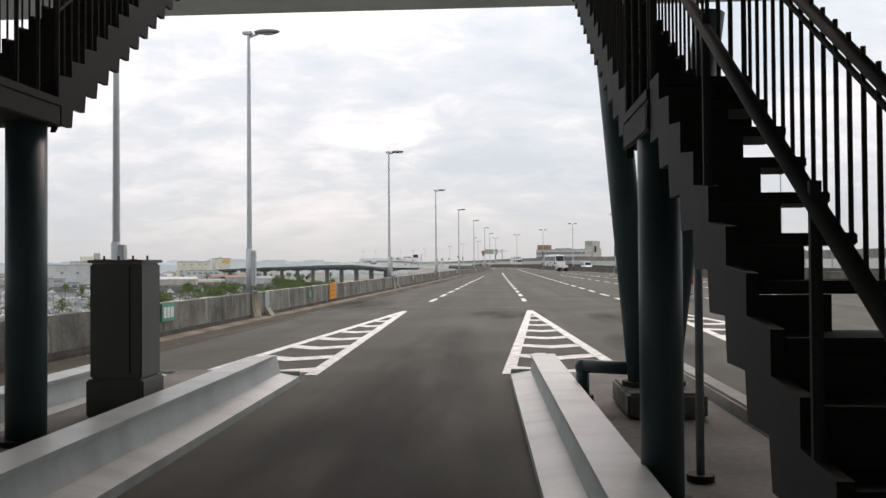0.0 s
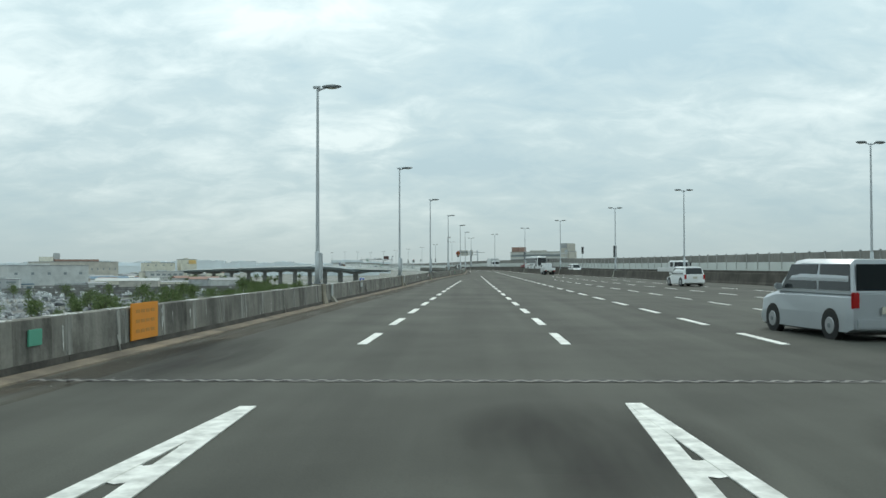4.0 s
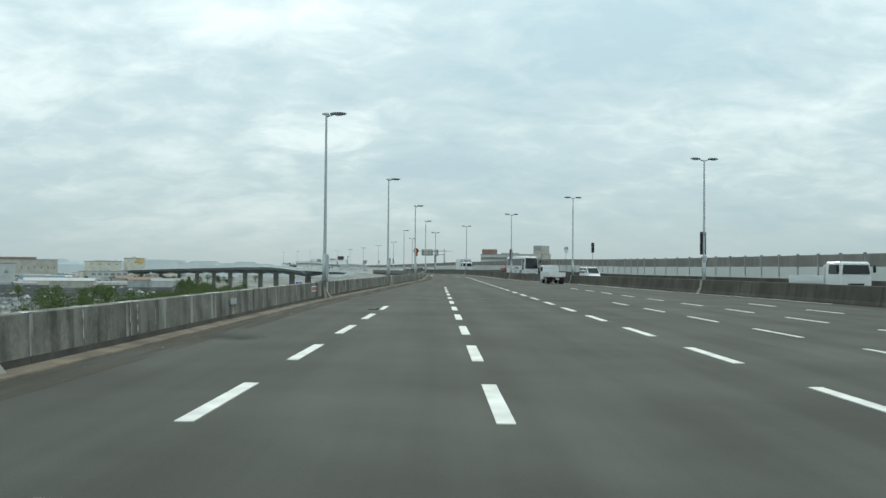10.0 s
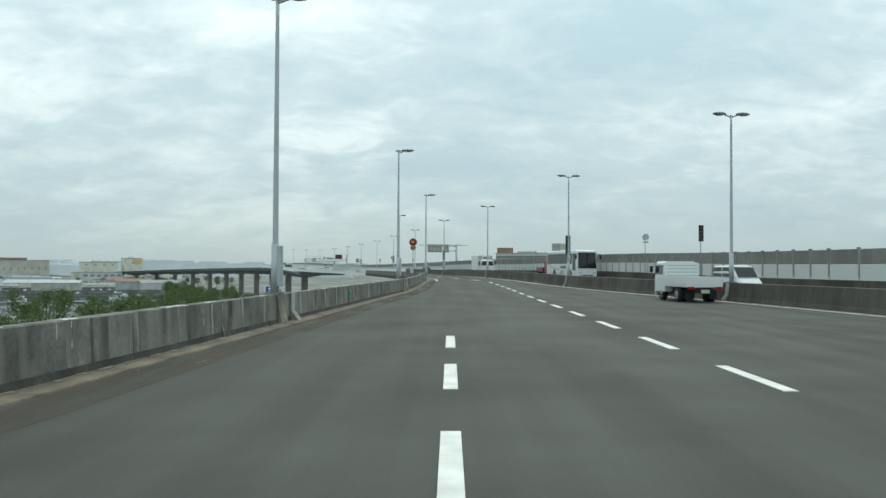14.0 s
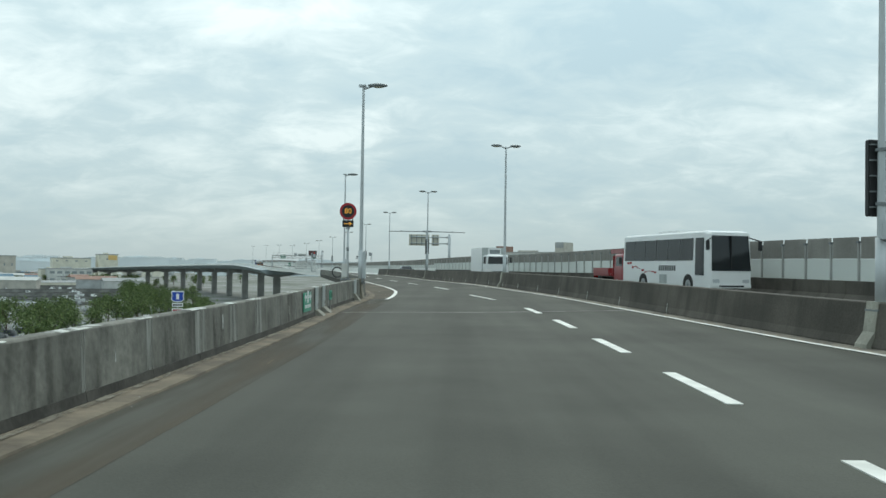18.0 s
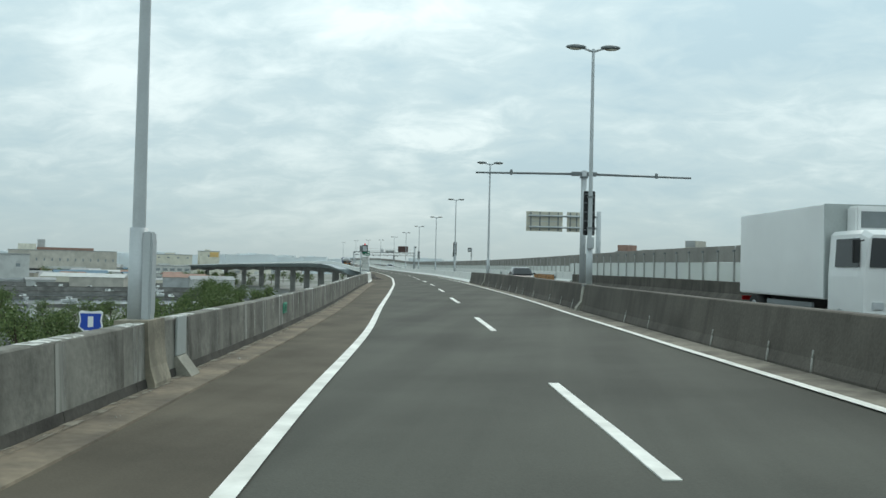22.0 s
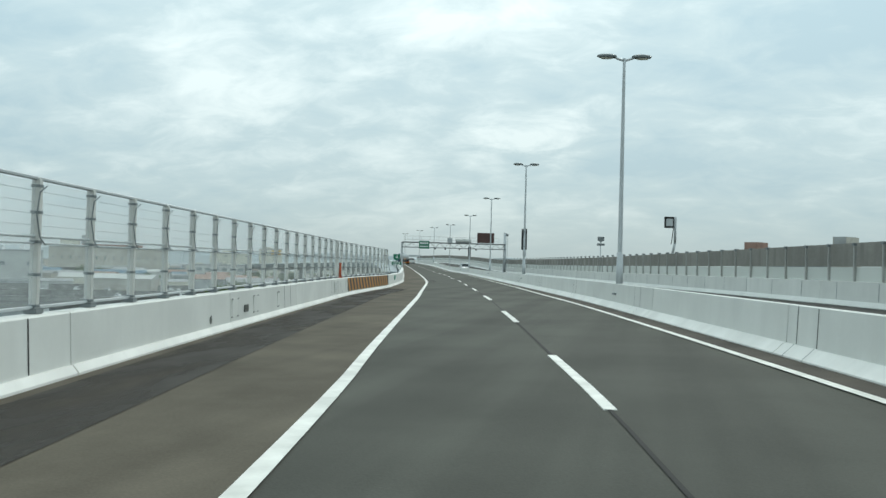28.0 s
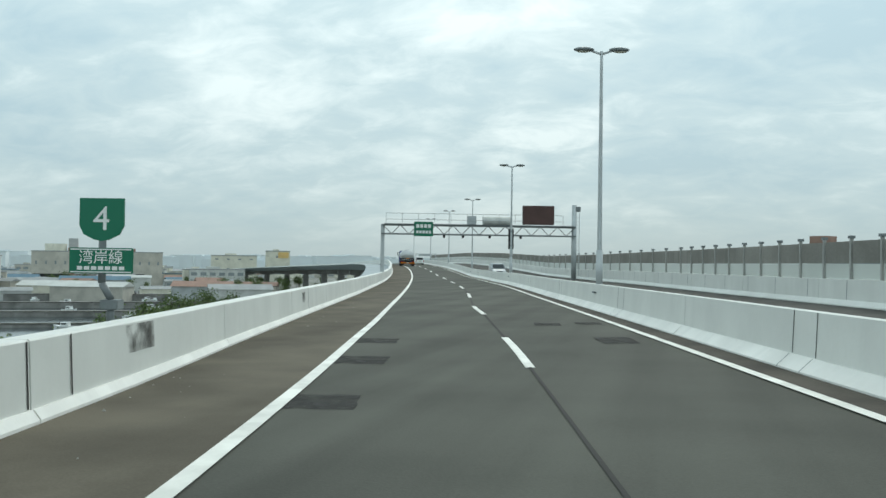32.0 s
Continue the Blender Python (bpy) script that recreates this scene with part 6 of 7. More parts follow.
def truck(label, x, y, rz, L, W, cab_mat, cab_h, kind, body_mat=CAR_WHITE, body_h=2.9, wr=.42):
    """A lorry, nose towards +y, its place at the middle of its length."""
    t = tagged(base("truck", x, y, MEDIAN.at(sM(y)).z, rz), label, "truck", "vehicles on the road")
    w, f, b = W / 2, L / 2, -L / 2
    deck = wr * 2 + .1
    depth = 1.65
    truck_cab(t, w * .97, f, depth, .55 if wr > .4 else .45, cab_h, cab_mat)
    part("frame", box(-.42, .42, b + .15, f - .6, .45, deck - .12), CHASSIS, t)
    back = f - depth - .12
    if kind == "box":
        bd = part("box_body", box(-w, w, b, back, deck - .08, body_h, .03), body_mat, t)
        part("edge_trim", box(-w - .006, w + .006, back - .05, back + .006, deck - .05, body_h + .006), RAIL_GREY, bd)
        part("cooling_unit", box(-.62, .62, back + .01, back + .5, body_h - .75, body_h - .06, .05), CAR_WHITE, t)
        part("cooling_grille", box(-.5, .5, back + .501, back + .52, body_h - .6, body_h - .2), STEEL_DARK, t)
        for sx in (1, -1):
            part("side_guard", box(sx * w - .03, sx * w + .03, b + 2.2, back - .6, .45, .75), STEEL_DARK, t)
    elif kind == "flat":
        part("bed", box(-w, w, b, back, deck - .05, deck + .06, .01), body_mat, t)
        for sx in (1, -1):
            part("side_board", box(sx * w - .025, sx * w + .025, b + .03, back - .02, deck + .061, deck + .45, .008), body_mat, t)
        part("tail_board", box(-w + .03, w - .03, b, b + .05, deck + .062, deck + .45, .008), body_mat, t)
        part("head_board", box(-w, w, back - .05, back, deck + .06, deck + 1.15, .01), body_mat, t)
        for i in range(5):
            part("head_bar", box(-w + .1, w - .1, back - .08, back - .052, deck + .3 + .17 * i, deck + .35 + .17 * i), STEEL, t)
    elif kind == "crane":
        part("bed", box(-w, w, b, back - .9, deck - .05, deck + .08, .01), body_mat, t)
        for sx in (1, -1):
            part("side_board", box(sx * w - .025, sx * w + .025, b + .03, back - .92, deck + .081, deck + .5, .008), body_mat, t)
        part("tail_board", box(-w + .03, w - .03, b, b + .05, deck + .082, deck + .5, .008), body_mat, t)
        part("crane_base", box(-w * .8, w * .8, back - .85, back - .1, deck - .1, deck + .45, .03), body_mat, t)
        part("crane_column", box(-.2, .2, back - .65, back - .25, deck + .45, deck + 1.75, .03), body_mat, t)
        part("crane_boom", box(-.14, .14, back - 2.9, back + .3, deck + 1.5, deck + 1.8, .03), body_mat, t)
        part("boom_tip", box(-.09, .09, back + .3, back + 1.3, deck + 1.55, deck + 1.75, .02), body_mat, t)
        part("winch", tube((-.2, back - .8, deck + 1.4), (.2, back - .8, deck + 1.4), .13, None, 12), CHASSIS, t)
        part("head_board", box(-w, w, back - .08, back - .02, deck, deck + 1.3, .01), body_mat, t)
    elif kind == "tank":
        bm = bmesh.new()
        m = Matrix.Translation((0, (b + back) / 2 + .1, deck + .95)) @ Matrix.Rotation(radians(90), 4, "X") @ Matrix.Diagonal((1.15, .88, 1, 1))
        bmesh.ops.create_cone(bm, cap_ends=True, segments=28, radius1=1, radius2=1, depth=back - b - .7, matrix=m)
        tk = smooth(part("tank", bm, body_mat, t))
        part("tank_end", ball((0, b + .48, deck + .95), 1.13, .32, .87, None, 24, 12), body_mat, tk)
        part("cradle", box(-.95, .95, b + .3, back - .2, deck - .1, deck + .22, .02), CHASSIS, t)
        part("catwalk", box(-.3, .3, b + .8, back - .4, deck + 1.83, deck + 1.88), STEEL, t)
        part("rear_cabinet", box(-1.15, 1.15, b, b + .3, deck - .15, deck + .45, .03), BLACK, t)
        for i in range(6):
            part("hose_valve", tube((-.8 + .32 * i, b - .04, deck + .15), (-.8 + .32 * i, b, deck + .15), .09, None, 10), TANK, t)
        part("rear_bumper", box(-1.22, 1.22, b - .05, b + .1, .42, .62, .02), AMBER_LENS, t)
        part("sign_plate", box(-.25, .25, b - .03, b - .002, deck + .3, deck + .44), ORANGE, t)
        part("mudguard", box(-1.22, 1.22, b + .3, b + 2.9, deck - .06, deck + .0, .02), BLACK, t)
    for sx in (1, -1):
        part("tail_lamp", box(sx * w * .78 - .16, sx * w * .78 + .16, b - .06, b - .01, .62, .76, .01), TAIL, t)
        ys = [f - 1.05, b + 1.3] + ([b + 2.5] if L > 7.5 else [])
        for yy in ys:
            wheel(t, sx * (w - .16), yy, wr, .24 if yy > 0 else .42)
    part("plate", box(-.2, .2, b - .07, b - .058, .45, .62), CREAM, t)
    part("mud_flap", box(-w * .9, -w * .5, b + .5, b + .52, .15, .6), BLACK, t)
    part("mud_flap", box(w * .5, w * .9, b + .5, b + .52, .15, .6), BLACK, t)
    return t


def bus(label, x, y, rz):
    L, W, H = 10.5, 2.48, 3.35
    t = tagged(base("coach", x, y, MEDIAN.at(sM(y)).z, rz), label, "bus", "vehicles on the road")
    w, f, b = W / 2, L / 2, -L / 2
    loft([(b, w * .97, w * .92, .35, H - .12), (b + .25, w, w * .96, .30, H), (0, w, w * .96, .30, H), (f - .8, w, w * .96, .30, H), (f - .15, w * .98, w * .90, .32, H - .12), (f, w * .9, w * .8, .4, 1.5)], CAR_WHITE, "body", t)
    quad([(w * .9, f + .02, 1.25), (-w * .9, f + .02, 1.25), (-w * .84, f - .13, H - .28), (w * .84, f - .13, H - .28)], GLASS, "windscreen", t)
    part("screen_post", box(-.02, .02, f - .07, f + .035, 1.35, H - .3), BLACK, t)
    for sx in (1, -1):
        for i in range(6):
            ya = b + .35 + 1.42 * i
            pts = [(sx * w * 1.004, ya, 1.78), (sx * w * 1.004, ya + 1.38, 1.78), (sx * w * .978, ya + 1.38, H - .38), (sx * w * .978, ya, H - .38)]
            quad(pts if sx > 0 else pts[::-1], GLASS, "side_window", t)
        pts = [(sx * w * 1.004, f - 1.45, 1.0), (sx * w * 1.0, f - .55, 1.0), (sx * w * .975, f - .6, H - .38), (sx * w * .978, f - 1.45, H - .38)]
        quad(pts if sx > 0 else pts[::-1], GLASS, "door_window", t)
        part("headlamp", box(sx * .85 - .2, sx * .85 + .2, f - .08, f + .03, .62, .82, .03), HEAD, t)
        part("mirror_arm", tube((sx * w * .8, f - .1, H - .35), (sx * (w + .25), f + .25, H - .55), .03, None, 6), BLACK, t)
        part("mirror", box(sx * (w + .25) - .1, sx * (w + .25) + .1, f + .2, f + .32, H - 1.05, H - .55, .03), BLACK, t)
        for yy in (f - 2.2, b + 2.9):
            wheel(t, sx * (w - .15), yy, .48, .28)
            part("wheel_arch", tube((sx * (w - .2), yy, .5), (sx * (w + .003), yy, .5), .56, None, 20), CHASSIS, t)
    # the red sprays of paint along the flank, and the bar where the owner's name stands
    rnd = random.Random(5)
    for sx in (1, -1):
        for i in range(12):
            ya = b + .7 + .33 * i
            z = 1.55 - .055 * i + rnd.uniform(-.12, .12)
            part("painted_spray", box(min(sx * (w + .003), sx * (w + .008)), max(sx * (w + .003), sx * (w + .008)), ya, ya + rnd.uniform(.12, .35), z, z + rnd.uniform(.05, .14)), TAIL, t)
        for i in range(8):
            ya = b + 4.9 + .26 * i
            part("lettering", box(min(sx * (w + .003), sx * (w + .008)), max(sx * (w + .003), sx * (w + .008)), ya, ya + .18, 1.22, 1.52), BLACK, t)
        part("luggage_door", box(min(sx * (w + .002), sx * (w + .006)), max(sx * (w + .002), sx * (w + .006)), b + 5.0, b + 5.9, .5, 1.0), RAIL_GREY, t)
    part("bumper", box(-w * .93, w * .93, f - .15, f + .06, .34, .6, .05), CAR_WHITE, t)
    part("lower_grille", box(-.7, .7, f + .02, f + .065, .42, .5), BLACK, t)
    part("roof_unit", box(-.8, .8, -1.4, 1.2, H - .01, H + .14, .05), CAR_WHITE, t)
    return t


hd = lambda y: MEDIAN.heading(sM(y))


def lane_spot(y, off):
    q = MEDIAN.at(sM(y), off)
    return q.x, q.y


car("silver minivan in the next toll plaza lane", 7.45, 41.0, 7, SILVER, 4.4, 1.66, 1.80, 1.0, .06, 1.0)
car("white compact hatchback on the toll plaza", 15.7, 88.3, 8, CAR_WHITE, 3.9, 1.69, 1.53, .95, .08, .3)
truck("white flatbed truck on the toll plaza", 12.4, 170.5, 5, 4.9, 1.75, CAR_WHITE, 2.0, "flat", CAR_WHITE, 2.0, .34)
truck("blue-cab tank truck with a bright tank", *lane_spot(556, -6.0), hd(556), 8.6, 2.45, CAB_BLUE, 2.7, "tank", TANK)
car("white estate car far ahead", *lane_spot(572, -2.5), hd(572), CAR_WHITE, 4.4, 1.7, 1.5, 1.0, .4, .4)
truck("white flatbed truck in the opposite carriageway", *lane_spot(131, 6.2), hd(131) + 180, 6.2, 2.1, CAR_WHITE, 2.2, "flat", CAR_WHITE, 2.5, .38)
car("white van in the opposite carriageway", *lane_spot(180, 5.2), hd(180) + 180, CAR_WHITE, 3.8, 1.6, 1.85, .5, .06, 1.0)
bus("white coach with red painted sprays in the opposite carriageway", *lane_spot(229.5, 8.9), hd(229) + 185)
truck("dull red crane truck in the opposite carriageway", *lane_spot(239.5, 8.9), hd(239) + 180, 6.0, 1.95, TRUCK_RED, 2.25, "crane", TRUCK_RED, 2.2, .36)
truck("white refrigerated box truck in the opposite carriageway", *lane_spot(266.0, 5.2), hd(266) + 180, 7.4, 2.3, CAR_WHITE, 2.55, "box", CAR_WHITE, 3.25, .42)
car("charcoal saloon in the opposite carriageway", *lane_spot(316, 4.0), hd(316) + 180, CAR_DARK, 4.8, 1.82, 1.45, 1.25, .75, 0)
car("silver car in the opposite carriageway", *lane_spot(506, 3.0), hd(506) + 180, SILVER, 4.3, 1.72, 1.5, 1.0, .2, .2)

# ---- beyond the parapet ----
LEAF = material("leaf_green", (0.15, 0.20, 0.07), 0.7, 0, 0.35, 0.5, 6, 0.3, tint=(0.055, 0.09, 0.03))
LEAF.node_tree.nodes["Principled BSDF"].inputs["Subsurface Weight"].default_value = 0.0
BARK = material("bark", (0.08, 0.06, 0.045), 0.9, 0, 0.2, 0.5, 20)


def tree_mesh(seed, h, r):
    """Trunk, limbs and a crown of many small leaf clumps with gaps."""
    rnd = random.Random(seed)
    tr = tagged(base("tree"), "green broadleaf tree on the port ground", "tree", "trees along the harbour road")
    bm = tube((0, 0, 0), (rnd.uniform(-.2, .2), rnd.uniform(-.2, .2), h * .55), .16, .09, 8)
    limbs = []
    for i in range(6):
        a = rnd.uniform(0, 6.28)
        z = h * rnd.uniform(.35, .55)
        tip = Vector((math.cos(a) * r * .7, math.sin(a) * r * .7, h * rnd.uniform(.6, .9)))
        tube((0, 0, z), tip, .07, .025, 6, bm)
        limbs.append(tip)
    part("trunk", bm, BARK, tr)
    verts, faces = [], []
    for i in range(460):
        c = rnd.choice(limbs) * rnd.uniform(.55, 1.05) if rnd.random() < .75 else Vector((0, 0, h * .8))
        c = c + Vector((rnd.gauss(0, r * .26), rnd.gauss(0, r * .26), rnd.gauss(0, h * .085)))
        c.z = min(max(c.z, h * .36), h * 1.04)
        s = rnd.uniform(.11, .26)
        u = Vector((rnd.gauss(0, 1), rnd.gauss(0, 1), rnd.gauss(0, 1))).normalized()
        v = u.cross(Vector((rnd.gauss(0, 1), rnd.gauss(0, 1), rnd.gauss(0, 1)))).normalized()
        for k in range(2):
            n0 = len(verts)
            uu, vv = (u, v) if k == 0 else (v, u.cross(v))
            verts += [c - uu * s, c - vv * s * .6, c + uu * s, c + vv * s * .6]
            faces.append((n0, n0 + 1, n0 + 2, n0 + 3))
    me = bpy.data.meshes.new("crown")
    me.from_pydata(verts, [], faces)
    me.materials.append(LEAF)
    cr = new("crown", me)
    cr.parent = tr
    return tr


rnd = random.Random(11)
protos = [tree_mesh(i, 5.6 + .5 * i, 2.1 + .15 * i) for i in range(4)]
spots = []
for i in range(70):
    y = rnd.uniform(385, 480)
    spots.append((float(pair(y)[0].x) - 22 - abs(rnd.gauss(0, 60)), y))
for i in range(40):
    y = rnd.uniform(500, 640)
    spots.append((float(pair(y)[0].x) - 26 - rnd.uniform(0, 30), y))
for i in range(60):
    spots.append((rnd.uniform(-420, -190), rnd.uniform(760, 1000)))
for i in range(50):
    y = rnd.uniform(250, 385)
    spots.append((float(pair(y)[0].x) - 45 - rnd.uniform(0, 90), y))
for i, (x, y) in enumerate(spots):
    m = pose(x, y, GROUND_Z, 0, 0, rnd.uniform(0, 360))
    if i < 4:
        protos[i].matrix_basis = m
    else:
        copy_thing(protos[i % 4], m @ Matrix.Scale(rnd.uniform(.95, 1.5), 4))

# walls, grey roofs and panes lightened: distance haze put into their colours
WALLS = [material("hazed_factory_white", (0.55, 0.56, 0.54), 0.8, 0, 0.08, 6, 3, streak=0.15), material("hazed_factory_cream", (0.68, 0.66, 0.56), 0.8, 0, 0.08, 6, 3, streak=0.15),
         material("hazed_factory_grey", (0.45, 0.47, 0.47), 0.8, 0, 0.1, 6, 3, streak=0.2), material("hazed_factory_tan", (0.50, 0.475, 0.42), 0.8, 0, 0.1, 6, 3, streak=0.2)]
ROOFS = [material("hazed_roof_grey", (0.33, 0.34, 0.34), 0.8, 0, 0.12, 5, 2), material("roof_blue", (0.10, 0.18, 0.24), 0.7, 0, 0.1, 5, 2), material("roof_rust", (0.30, 0.19, 0.15), 0.8, 0, 0.15, 5, 2)]
PANE = material("hazed_building_glass", (0.26, 0.29, 0.30), 0.2, 0, 0.1, 2, 0)


def building(name, label, x, y, rz, w, d, h, wall, roof, floors, cols, gable=False, door=True, z=GROUND_Z, win=1.0):
    """A plain works building: walls, a roof with an edge, rows of windows on the side that faces the road, a big door."""
    b = tagged(base(name, x, y, z, rz), label, "building", "harbour buildings")
    part("wall", box(-w / 2, w / 2, -d / 2, d / 2, -.3, h), wall, b)
    if gable:
        part("roof", prism([(-d / 2 - .5, h + .003), (d / 2 + .5, h + .003), (0, h + d * .16)], -w / 2 - .5, w / 2 + .5), roof, b)
    else:
        part("roof", box(-w / 2 - .3, w / 2 + .3, -d / 2 - .3, d / 2 + .3, h + .003, h + .6), roof, b)
        part("roof_unit", box(-w * .2, w * .05, -d * .2, d * .1, h + .6, h + 2.0), wall, b)
    fh = h / floors
    for i in range(floors):
        for k in range(cols):
            xx = -w / 2 + w * (k + .5) / cols
            ww = w / cols * .32 * win
            part("window", box(xx - ww, xx + ww, -d / 2 - .06, -d / 2 + .02, fh * i + fh * .72 - fh * .34 * win, fh * i + fh * .72), PANE, b)
    if door:
        part("loading_door", box(w * .1, w * .34, -d / 2 - .08, -d / 2 + .03, 0, min(h * .5, 4.5)), roof, b)
    return b


building("factory", "cream factory block beside an orange-topped tower", -364, 1012, 28, 34, 30, 21.5, WALLS[1], ROOFS[0], 3, 4, win=.4)
tw = building("factory_tower", "taller cream tower of the factory with an orange top", -336, 1030, 28, 18, 26, 25.5, WALLS[1], ROOFS[0], 2, 1, door=False, win=.3)
part("orange_panel", box(0, 8, -13.4, -13.02, 20.5, 25), PALE_ORANGE, tw)
hall = building("factory", "long tan factory hall with a row of small windows", -428, 935, 35, 84, 40, 22.5, WALLS[3], ROOFS[0], 1, 14, door=False, win=.3)
part("rust_roof", box(-20, 24, -10, 12, 23.2, 25.4), ROOFS[2], hall)
part("silo", tube((-28, -6, 23), (-28, -6, 28), 7, None, 18), WALLS[1], hall)
part("chimney_block", box(-20, -14, -4, 2, 23.2, 32), WALLS[2], hall)
for x0, x1 in ((-41, -16), (18, 30)):
    part("dark_opening", box(x0, x1, -20.3, -19.9, 0, 7.5), BLACK, hall)
part("blue_canopy", box(-15, 17, -24, -19.9, 7.2, 9.4), WALLS[0], hall)
building("factory", "white factory hall with dark loading bays", -345, 705, 40, 60, 34, 18.5, WALLS[0], ROOFS[0], 1, 5, win=.3)
building("factory", "pale office hall beside the harbour", -318, 905, 32, 34, 22, 12, WALLS[0], ROOFS[0], 2, 6)
rnd = random.Random(4)
kinds = [("warehouse", "low warehouse with a pitched metal roof"), ("office_block", "small office block with rows of windows"), ("workshop", "grey harbour workshop with a wide door"), ("shed", "plain storage shed in the yard")]
placed = [(-362, 1012), (-322, 1030), (-428, 935), (-345, 705), (-318, 905), (-400, 900), (-455, 950)]
for i in range(250):
    for _ in range(40):
        a = radians(rnd.uniform(9, 58))
        dist = rnd.uniform(330, 1250)
        x, y = -dist * math.sin(a) * 1.05 - 30, 120 + dist * math.cos(a) + rnd.uniform(0, 160)
        road_x = float(LEFT_WHITE.at(LEFT_WHITE.from_y(y)).x) if y > 313 else float(LEFT.at(LEFT.from_y(y)).x)
        if x < road_x - 48 and not (-335 < x < -60 and 150 < y < 790) and all((x - q) ** 2 + (y - r) ** 2 > 17 ** 2 for q, r in placed):
            break
    else:
        continue
    placed.append((x, y))
    k = rnd.randrange(4)
    nm, lb = kinds[k]
    h = rnd.uniform(4, 8) if k != 1 else rnd.uniform(7, 12)
    wl2 = rnd.choice(WALLS[:1] * 2 + WALLS)
    tone = {0: "white", 1: "cream", 2: "grey", 3: "tan"}[WALLS.index(wl2)]
    building(nm, tone + " " + lb, x, y, rnd.uniform(10, 45), rnd.uniform(9, 22), rnd.uniform(7, 13), h, wl2, rnd.choice(ROOFS[:1] * 2 + ROOFS), 1 if k != 1 else 2, rnd.randrange(1, 4), k in (0, 3), rnd.random() < .7)
# low sheds between them
rnd2 = random.Random(17)
for i in range(120):
    for _ in range(40):
        a, dist = radians(rnd2.uniform(8, 52)), rnd2.uniform(380, 1150)
        x, y = -dist * math.sin(a) * 1.05 - 30, 120 + dist * math.cos(a) + rnd2.uniform(0, 160)
        road_x = float(LEFT_WHITE.at(LEFT_WHITE.from_y(y)).x) if y > 313 else float(LEFT.at(LEFT.from_y(y)).x)
        if x < road_x - 40 and not (-335 < x < -60 and 150 < y < 700) and all((x - q) ** 2 + (y - r) ** 2 > 15 ** 2 for q, r in placed):
            break
    else:
        continue
    placed.append((x, y))
    wl2 = rnd2.choice(WALLS)
    tone = {0: "white", 1: "cream", 2: "grey", 3: "tan"}[WALLS.index(wl2)]
    building("shed", tone + " low storage shed among the harbour works", x, y, rnd2.uniform(10, 45), rnd2.uniform(14, 36), rnd2.uniform(8, 14), rnd2.uniform(3.5, 7.5), wl2, rnd2.choice(ROOFS[:1] * 3 + WALLS[:1] + ROOFS), 1, 0, True, rnd2.random() < .4)
# skyline far off, the haze over it painted as a pale bluish wall colour
FAR_WALL = material("hazed_city_block", (0.70, 0.75, 0.77), 0.85, 0, 0.06, 40, 0)
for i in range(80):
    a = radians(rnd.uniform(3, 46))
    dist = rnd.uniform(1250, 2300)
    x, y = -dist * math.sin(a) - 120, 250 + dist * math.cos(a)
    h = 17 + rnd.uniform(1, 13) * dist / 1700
    building("far_block", "distant city block on the skyline, haze in its pale colour", x, y, rnd.uniform(0, 40), rnd.uniform(30, 85), 30, h, FAR_WALL, FAR_WALL, 1, 0, False, False)

# the long block of flats beyond the end of the plaza
ap = building("apartment_building", "long tan block of flats with balconies, far off", 78, 950, -38, 74, 16, 24.5, WALLS[3], ROOFS[0], 1, 1, False, False, z=-9.0)
for i in range(4):
    part("balcony_band", box(-36, 36, -9.2, -8.05, 4.5 + 5 * i + 2.6, 4.5 + 5 * i + 4.2), WALLS[0], ap)
    part("window_band", box(-36, 36, -8.2, -8.02, 4.5 + 5 * i + .2, 4.5 + 5 * i + 2.4), PANE, ap)
part("podium", box(-38, 38, -9, 9, -7.5, 0), WALLS[3], ap)
part("orange_penthouse", box(-36, -26, -7, 6, 25.1, 30.2), ROOFS[2], ap)
part("stair_tower", box(27, 36, -8.6, 7, 0, 33.2), WALLS[3], ap)
part("tower_cap", box(27.5, 35.5, -8.7, 6, 28.5, 33.4), ROOFS[0], ap)

# harbour basin with boats, and the yards
WATER = material("harbour_water", (0.03, 0.045, 0.05), 0.12, 0, 0.15, 6, 1.5, 0.25)
basin = tagged(part("water", box(-120, 95, -120, 110, -.5, .05), WATER), "dark still harbour water", "water", kind="structure")
basin.matrix_basis = pose(-262, 622, GROUND_Z, 0, 0, 31)
tagged(part("water", box(-150, -36, 48, 146, GROUND_Z - .5, GROUND_Z + .05), WATER), "dark still water of the boat harbour", "water", kind="structure")
# quay concrete brightened, haze over the harbour included in the colour
QUAY = material("hazed_quay", (0.24, 0.236, 0.222), 0.9, 0, 0.3, 6, 2, streak=0.3)
for x, y, L, w, h in ((-172, 532, 100, 8, 1.0), (-214, 585, 130, 6, .9), (-236, 625, 150, 9, 1.5), (-262, 668, 170, 10, 2.0), (-290, 722, 180, 14, 2.6)):
    qy = tagged(base("quay", x, y, GROUND_Z, 31), "long dark concrete quay in the harbour", "quay", "harbour quays", kind="structure")
    part("deck", box(-L / 2, L / 2, -w / 2, w / 2, -.3, h, .15), QUAY, qy)
    part("kerb", box(-L / 2, L / 2, -w / 2 - .1, -w / 2 + .5, h + .003, h + .3, .05), CONCRETE, qy)


